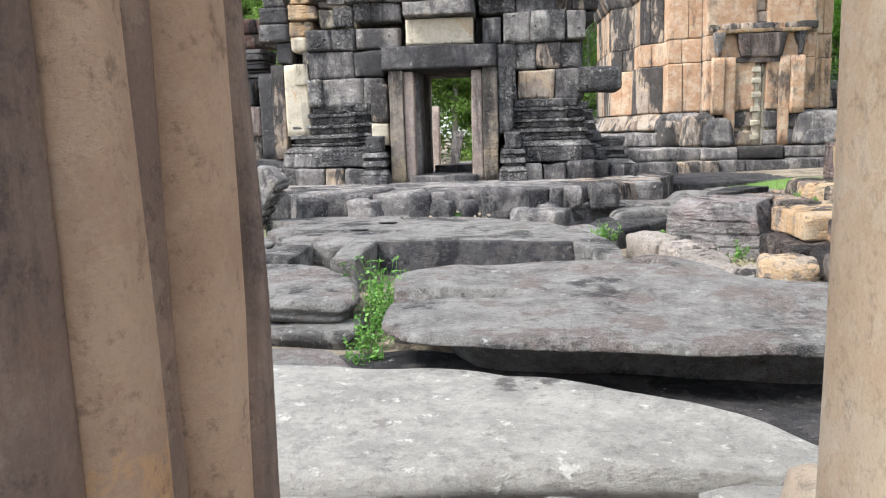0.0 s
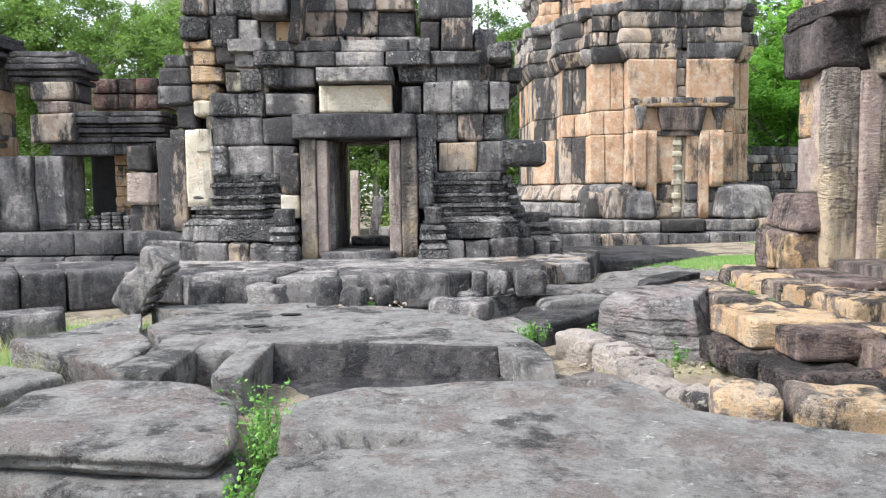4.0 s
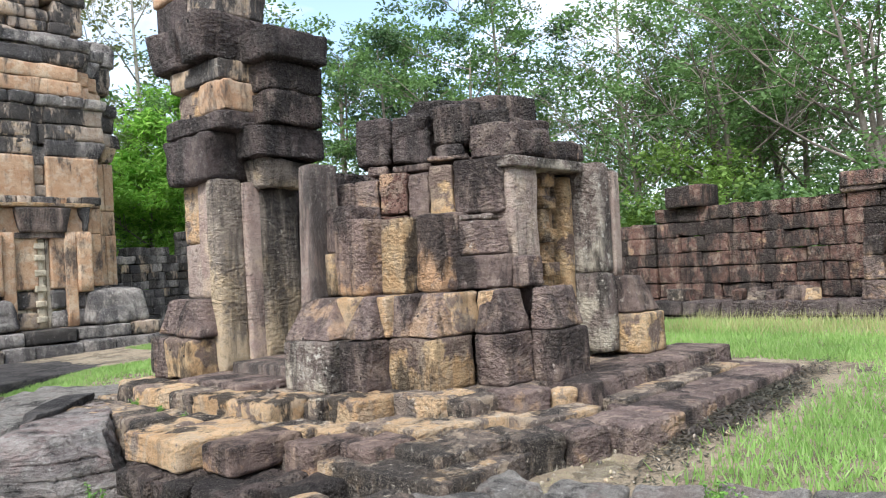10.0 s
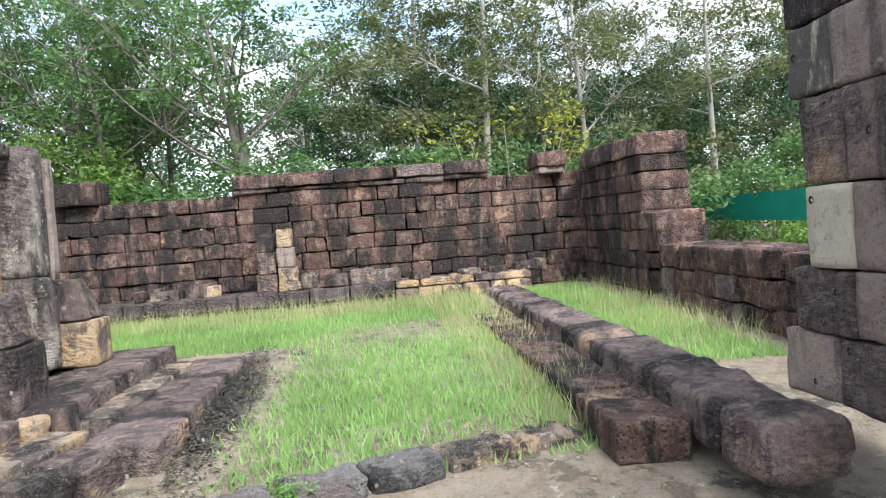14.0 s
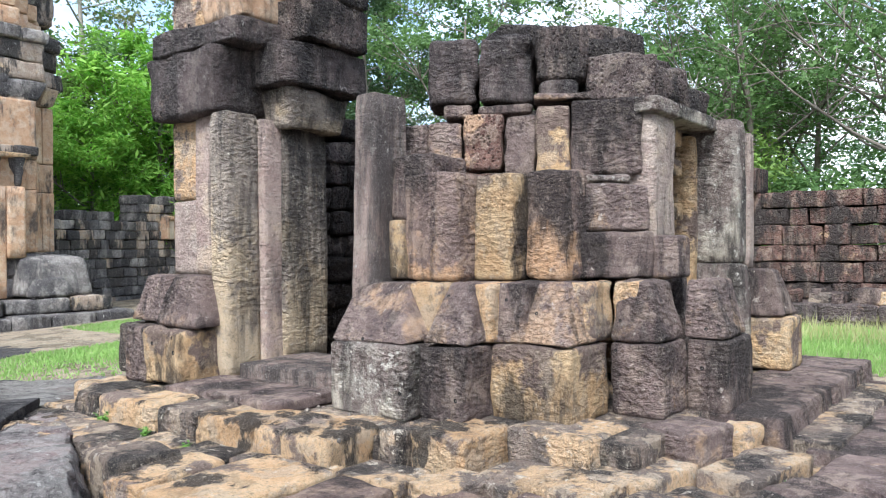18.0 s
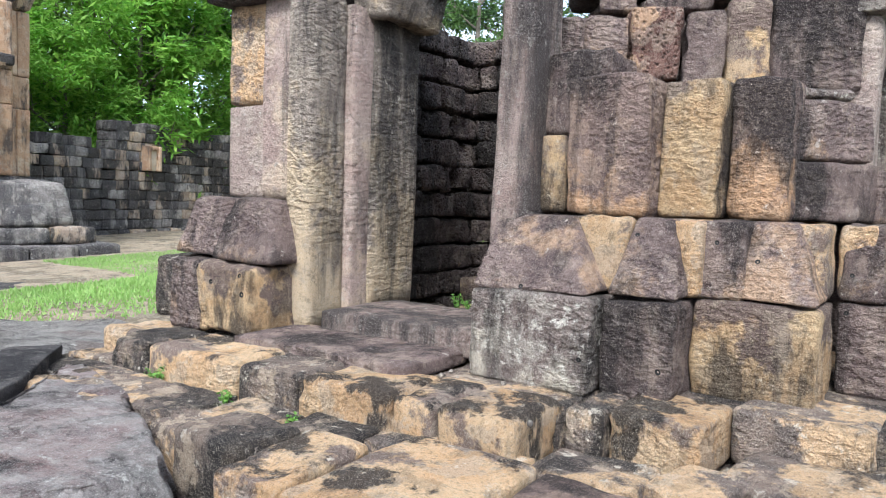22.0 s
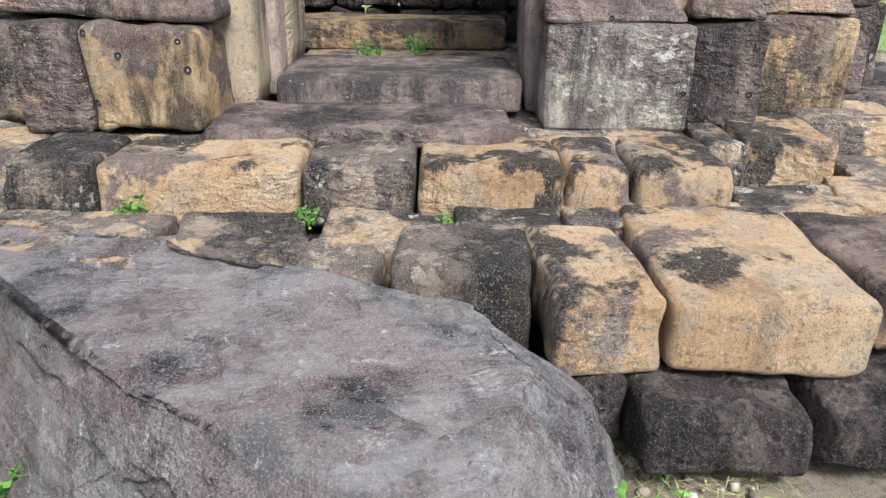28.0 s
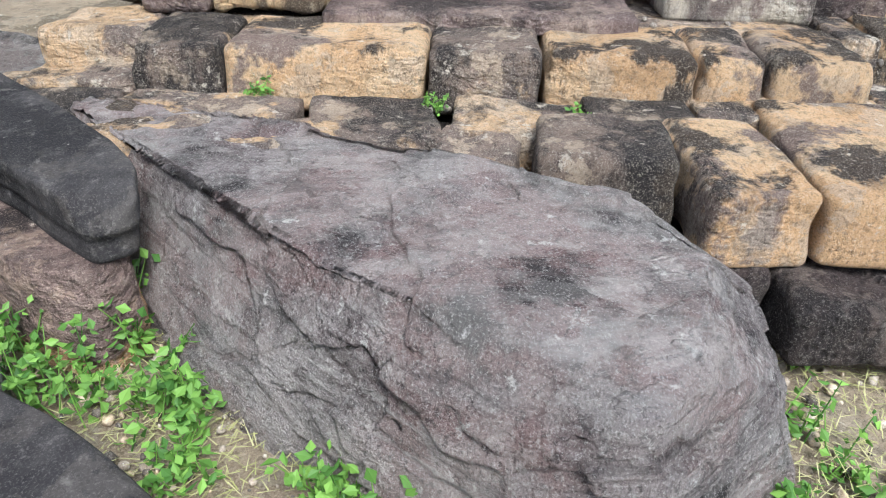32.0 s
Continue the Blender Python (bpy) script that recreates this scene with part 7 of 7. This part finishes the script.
# ---- long hall on the other side of the gate tower ----
def side_hall():
    h = thing("gallery_wing", "dark sandstone gallery with a window, moulded cornice and plinth", "building", (-5.0, 15.0, 0.2))
    y = 14.0
    rows_of(h, y, 0.8, [(0.75, 1.35, 0, (-8.5, -7.6, -6.8, -6.0, -5.6, -5.3)), (1.35, 1.95, 0, (-8.5, -7.7, -6.9, -6.0, -5.55, -5.3)), (1.95, 2.4, 0.02, (-8.5, -7.9, -7.0, -6.05, -5.6, -5.3))], [(WARM, 4), (PALEROSE, 3)], 21, n=6)
    rows_of(h, y, 0.8, [(2.4, 2.8, 0, (-8.5, -7.9, -7.2, -6.5, -5.9, -5.3)), (2.8, 3.2, 0, (-8.5, -7.8, -7.0, -6.3, -5.8, -5.3)), (3.2, 3.6, 0, (-8.5, -7.8, -7.1, -6.4, -5.8, -5.3))], [(WARMDARK, 3), (GREY, 3), (WARM, 1)], 27, n=6)
    rows_of(h, y, 0.8, [(3.6, 3.68, 0.08, (-8.5, -7.4, -6.3, -5.2)), (3.68, 3.78, 0.2, (-8.5, -7.2, -6.1, -5.1)), (3.78, 3.84, 0.12, (-8.5, -7.2, -6.2, -5.15)), (3.84, 4.0, 0.26, (-8.5, -7.2, -6.2, -5.05)), (4.0, 4.1, 0.16, (-8.5, -7.0, -6.0, -5.1)), (4.1, 4.34, 0.05, (-8.5, -7.0, -6.0))], [(DARKGREY, 1)], 28, n=6)
    for z0, z1, o in ((2.02, 2.1, 0.02), (2.1, 2.16, 0.08), (2.16, 2.2, 0.04), (2.2, 2.28, 0.12), (2.28, 2.32, 0.07), (2.32, 2.42, 0.16)):
        block(h, box(-5.82 - o, -5.4 + o, 13.95 - o, 14.4, z0, z1 - 0.004), DARKGREY, 0.012, 0.008, 6, "capital_band")
    rows_of(h, y + 0.1, 0.8, [(0.75, 2.05, 0, (-5.3, -4.72)), (0.75, 2.05, -0.05, (-4.7, -4.2)), (0.72, 1.2, 0, (-3.12, -2.6)), (1.2, 1.75, 0, (-3.14, -2.6)), (1.76, 2.2, 0.02, (-3.1, -2.68)), (0.75, 2.2, 0, (-2.6, -2.25)),
                              (2.28, 2.75, 0, (-4.72, -3.95)), (2.76, 2.98, 0.02, (-4.6, -4.0)), (2.99, 3.3, 0, (-4.7, -4.0))], [(GREY, 1), (PALEROSE, 2), (WARMDARK, 3)], 22, n=8)
    for z0, z1, o in ((2.06, 2.26, 0.02), (2.27, 2.36, 0.1), (2.37, 2.42, 0.04), (2.43, 2.52, 0.14), (2.53, 2.58, 0.08), (2.59, 2.7, 0.2), (2.71, 2.8, 0.14)):
        for x0, x1 in ((-4.5, -3.4), (-3.4, -2.48)):
            block(h, box(x0, x1 - 0.005, 14.3 - o, 15.0, z0, z1), DARKGREY, 0.015, 0.01, 8, "cornice_band")
    for z0, z1, o, x1 in ((3.3, 3.4, 0.05, -3.95), (3.41, 3.5, 0.12, -3.88), (3.51, 3.6, 0.2, -3.8), (3.61, 3.72, 0.14, -3.9), (3.73, 3.84, 0.06, -4.0)):
        block(h, box(-5.1, x1, 14.3 - o, 15.0, z0, z1 - 0.004), DARKGREY, 0.02, 0.02, 8, "cornice_band")
    # near-black block behind the opening paints the unlit room
    block(h, box(-4.2, -3.1, 15.2, 15.5, 0.7, 2.2), HOLLOWSHADE, 0.01, 0, 3, "dark_window")
    block(h, box(-4.3, -3.0, 14.15, 14.8, 0.6, 0.76), GREY, 0.03, 0.015, 8, "window_sill")
    wall_run(h, (-3.6, 14.75), (-3.16, 14.75), [(0.76 + 0.19 * i, 0.95 + 0.19 * i, 0, 0) for i in range(7)], 0.3, 0.44, [(OCHRE, 1)], 23, 0.02, 0.012, 6, name="infill_block")
    wall_run(h, (-4.4, 15.8), (-2.6, 15.8), [(3.0, 3.3, 0, 0), (3.3, 3.6, 0, 0)], 0.4, 0.42, [(LATERITE, 1)], 24, 0.03, 0.015, 3, name="laterite_block")
    wall_run(h, (-9.5, 13.6), (-1.9, 13.6), [(0.1, 0.36, 0.1, 0.08), (0.36, 0.75, 0, 0)], 1.2, 1.1, [(DARKGREY, 1)], 25, 0.04, 0.015, 4, name="plinth_stone")
    wall_run(h, (-8.2, 8.7), (-2.2, 12.2), [(-0.3, 0.31, 0.0, 0.0)], 1.6, 0.85, [(DARKGREY, 4), (GREY, 2), (PLUM, 1)], 26, 0.04, 0.025, 8, name="kerb_stone")
    block(h, box(-9.5, -2.2, 12.3, 16.5, -0.05, 0.28), GREY, 0.03, 0.01, 6, "terrace")
    rng = random.Random(9)
    for i in range(6):
        for k in range((2, 3, 4, 5, 5, 4)[i]):
            x = -4.22 + i * 0.19
            block(h, box(x, x + 0.16, 14.2, 14.45, 0.765 + 0.06 * k, 0.82 + 0.06 * k, rng.uniform(-6, 6)), GREY, 0.012, 0.005, 3, "tile")


side_hall()


def far_court():
    for x, y, w, h, lean, m in ((-0.1, 24.0, 0.26, 2.3, 0.0, PALEROSE), (0.35, 24.6, 0.3, 1.5, 0.25, GREY), (0.9, 25.5, 0.9, 0.5, 0.0, GREY)):
        p = thing("standing_stone", "weathered standing stone in the far court", "stone", (x, y, -0.3))
        block(p, box(x - w / 2, x + w / 2, y, y + 0.35, -0.35, h - 0.3, lean=lean), m, 0.03, 0.02, 8, "shaft")


far_court()

# ---- far walls and fences ----
def far_walls():
    n = thing("wall_north", "grey stone enclosure wall with a small blocked window", "wall", (16.0, 23.2, 0.0), kind="structure")
    for a, b, top, s in (((11.2, 22.6), (14.0, 23.2), 5, 1), ((14.0, 23.2), (18.0, 24.0), 7, 2), ((18.0, 24.0), (26.0, 25.2), 7, 3)):
        wall_run(n, a, b, [(0.0, 0.3, 0.15, 0.1)] + [(0.3 + 0.25 * i, 0.55 + 0.25 * i, 0, 0) for i in range(top + 4)], 0.7, 0.4, [(WARMDARK, 3), (GREY, 2), (DARKGREY, 1)], 400 + s, 0.02, 0.015, 6, ragged=0.4, wob=0.02, jut=0.02)
    for x0, x1, z0, z1, m, name in ((14.85, 14.94, 1.82, 2.47, WARM, "window_frame"), (15.16, 15.25, 1.82, 2.47, WARM, "window_frame"), (14.94, 15.16, 2.36, 2.47, WARM, "window_frame"), (14.94, 15.16, 1.82, 2.36, PALE, "window_infill")):
        block(n, box(x0, x1, 23.14 if name == "window_frame" else 23.22, 23.6, z0, z1, 11), m, 0.012, 0.006, 4, name)
    net = thing("net_fence", "dark green shade net on a fence behind the tower", "fence", (12.0, 26.5, 0.0))
    v = [(9.8, 26.5, 0.0), (15.0, 26.8, 0.0), (15.0, 26.8, 2.0), (9.8, 26.5, 2.0)]
    sh = link("net", v, [(0, 1, 2, 3)], NET, net, False, "", (-12.0, -26.5, 0.0))
    sh.modifiers.new("thick", "SOLIDIFY").thickness = 0.02
    net = thing("net_fence", "green shade net stretched along the wood edge", "fence", (20.0, -7.0, 0.0))
    v = [(11.0, -6.4, 1.0), (20.0, -7.0, 1.05), (27.0, -7.6, 1.1), (27.0, -7.6, 1.8), (20.0, -7.0, 1.72), (11.0, -6.4, 1.7)]
    sh = link("net", v, [(0, 1, 4, 5), (1, 2, 3, 4)], NET, net, False, "", (-20.0, 7.0, 0.0))
    sh.modifiers.new("thick", "SOLIDIFY").thickness = 0.02
    for x, y in ((15.5, -6.8), (18.5, -7.0), (21.5, -7.2), (24.5, -7.4)):
        v, f = tube([(x, y, -0.1), (x, y, 1.9)], [0.04, 0.035], 8)
        link("post", v, f, BARK, net, True, "", (-20.0, 7.0, 0.0))


far_walls()


# ---- trees ----
def woods():
    protos = [
        grow_tree("tree", "broad leafy tree with bright green crown", 9.0, 3.2, LEAF, BARK, 11, (26, 9.8, 0.2), 0.15, 0.35, 9, 8, 100, 0.085, 0.36, flat=0.6),
        grow_tree("tree", "slender forest tree with dark leaves", 11.0, 2.4, LEAFDARK, BARK, 12, (29, 0, 0.2), 0.14, 0.4, 10, 7, 100, 0.085, 0.36, flat=0.6),
        grow_tree("tree", "thin pale tree with sparse olive leaves", 12.0, 3.0, LEAFOLIVE, PALEBARK, 13, (24.0, -1.4, 0.2), 0.13, 0.45, 10, 7, 46, 0.08, 0.36, lean=0.03, flat=0.5),
        grow_tree("tree", "spreading tree with forked dark stems and light leaves", 8.5, 4.2, LEAF, BARK, 14, (21.5, 5.2, 0.2), 0.13, 0.42, 7, 8, 50, 0.08, 0.34, stems=3, flat=0.45),
        grow_tree("tree", "tall feathery light green tree", 14.0, 2.4, LEAFLIGHT, PALEBARK, 15, (-1.2, 30, 0.2), 0.14, 0.2, 22, 10, 120, 0.095, 0.4, flat=0.8),
        grow_tree("tree", "bare grey tree with fine branching twigs", 14.0, 4.0, LEAFOLIVE, PALEBARK, 16, (-4.6, 29, 0.2), 0.13, 0.35, 16, 12, 2, 0.07, 0.3, up=0.9),
        grow_tree("tree", "small bushy tree with drooping glossy green leaves", 7.4, 2.7, MANGO, BARK, 17, (16.2, 25.4, 0.0), 0.16, 0.1, 20, 11, 120, 0.08, 0.34, long=3.4, flat=0.8),
    ]
    rr = random.Random(3)
    spots = [(24.5, -4.5, 5, 0.8), (19.0, 19.5, 1), (22.0, 17.0, 1), (17.5, 26.5, 0, 1.0), (25.0, 14.0, 2), (15.0, 28.0, 4, 0.62), (11.0, 29.5, 4, 0.6), (14.0, 25.6, 6, 0.75), (23.5, -8.0, 2), (27.0, -6.5, 5, 0.7), (22.0, 11.5, 3), (22.5, 9.0, 3), (-6.5, 30.5, 5, 0.8), (-10.0, 29.0, 4, 0.66), (-13.0, 28.5, 4, 0.7), (-8.2, 29.0, 5, 0.9),
             (2.6, 30.0, 0, 1.12), (4.6, 34.0, 5, 0.75), (0.2, 29.5, 4, 0.8), (12.5, 27.5, 2, 1.15), (15.5, 29.0, 2, 1.2), (-3.0, 31.5, 4, 0.75), (-11.5, 28.0, 4, 0.62), (-7.5, 28.5, 4, 0.55), (1.6, 32.0, 6, 0.9), (18.6, 26.4, 6, 0.95), (5.5, 30.0, 4, 0.55), (19.5, 22.0, 0, 1.1), (21.8, 21.0, 0, 1.05), (24.0, 24.0, 1, 1.0), (20.2, 16.4, 0, 0.9), (-5.5, 27.5, 4, 0.6), (-9.0, 27.5, 4, 0.5)]
    for k in range(38):
        spots.append((rr.uniform(26.5, 42), rr.uniform(-16, 5) if k < 27 else rr.uniform(6, 30), rr.choice((0, 1, 2, 2, 3))))
    for _ in range(30):
        spots.append((rr.uniform(-26, 20), rr.uniform(34, 48), rr.choice((0, 2, 4, 4, 5))))
    for _ in range(10):
        spots.append((rr.uniform(10, 30), rr.uniform(-26, -12), rr.choice((0, 1, 2))))
    for x, y, k, *size in spots:
        p = protos[k]
        s = size[0] if size else rr.uniform(0.75, 1.05) * (0.75 if k > 3 else 1)
        c = copy_thing(p, pose(x, y, 0.0, 0, 0, rr.uniform(0, 360)))
        c.scale = (s, s, s * rr.uniform(0.9, 1.1))
    rng = np.random.default_rng(8)
    bands = (("undergrowth", LEAF, (18.6, 25, -14, 21), 3.4, 330), ("undergrowth", LEAFDARK, (25, 32, -16, 5), 6.5, 400), ("undergrowth", LEAFLIGHT, (24, 32, 5, 24), 3.2, 150), ("undergrowth", LEAFOLIVE, (20, 30, -12, 3.6), 8.5, 230), ("undergrowth", LEAFLIGHT, (19.5, 23, 8.5, 11.5), 4.2, 40), ("undergrowth", LEAFLIGHT, (19.0, 26, 2, 18), 2.6, 120), ("undergrowth", LEAFLIGHT, (-20, 8, 28, 33), 4.6, 240), ("undergrowth", LEAFLIGHT, (-16, -5, 27.5, 31), 7.5, 180), ("undergrowth", LEAFLIGHT, (-3, 3, 28, 31), 8.5, 110), ("undergrowth", LEAFDARK, (10, 24, 26, 32), 3.4, 160), ("undergrowth", LEAFLIGHT, (9, 19, -8.5, -6.4), 0.7, 120))
    for name, m, (x0, x1, y0, y1), h, n in bands:
        pts = np.c_[rng.uniform(x0, x1, n), rng.uniform(y0, y1, n), rng.uniform(0.2, h, n)]
        v, f = leaf_cloud(pts, 170, 0.45, 0.085, rng, 0.65)
        tagged(link(name, v, f, m, None, False), "dense green undergrowth behind the walls", "bushes", kind="stuff")
    pts = np.c_[rng.uniform(18.3, 20.5, 24), rng.uniform(-3.5, 1.5, 24), rng.uniform(2.2, 4.2, 24)]
    v, f = leaf_cloud(pts, 45, 0.3, 0.08, rng)
    shrub = thing("shrub", "yellow-leaved shrub behind the laterite wall", "shrub", (19.5, -1.0, 0.0))
    link("crown", v, f, LEAFYELLOW, shrub, False, "", (-19.5, 1.0, 0.0))
    sv, sf = [], []
    for q in pts:
        a, b2 = tube([(19.5, -1.0, 0.0), (0.5 * (19.5 + q[0]), 0.5 * (-1.0 + q[1]), 1.5), tuple(q)], [0.025, 0.016, 0.005], 4)
        o = len(sv)
        sv.extend(a)
        sf.extend([tuple(i + o for i in t) for t in b2])
    link("stalk", sv, sf, PALEBARK, shrub, True, "", (-19.5, 1.0, 0.0))
    far = np.vstack([np.c_[rng.uniform(42, 60, 500), rng.uniform(-40, 60, 500), rng.uniform(0, 10, 500)],
                     np.c_[rng.uniform(-50, 45, 500), rng.uniform(48, 62, 500), rng.uniform(0, 8, 500)]])
    v, f = leaf_cloud(far, 110, 1.4, 0.2, rng)
    tagged(link("far_woods", v, f, LEAFDARK, None, False), "far woodland behind the temple", "woods", kind="stuff")


woods()
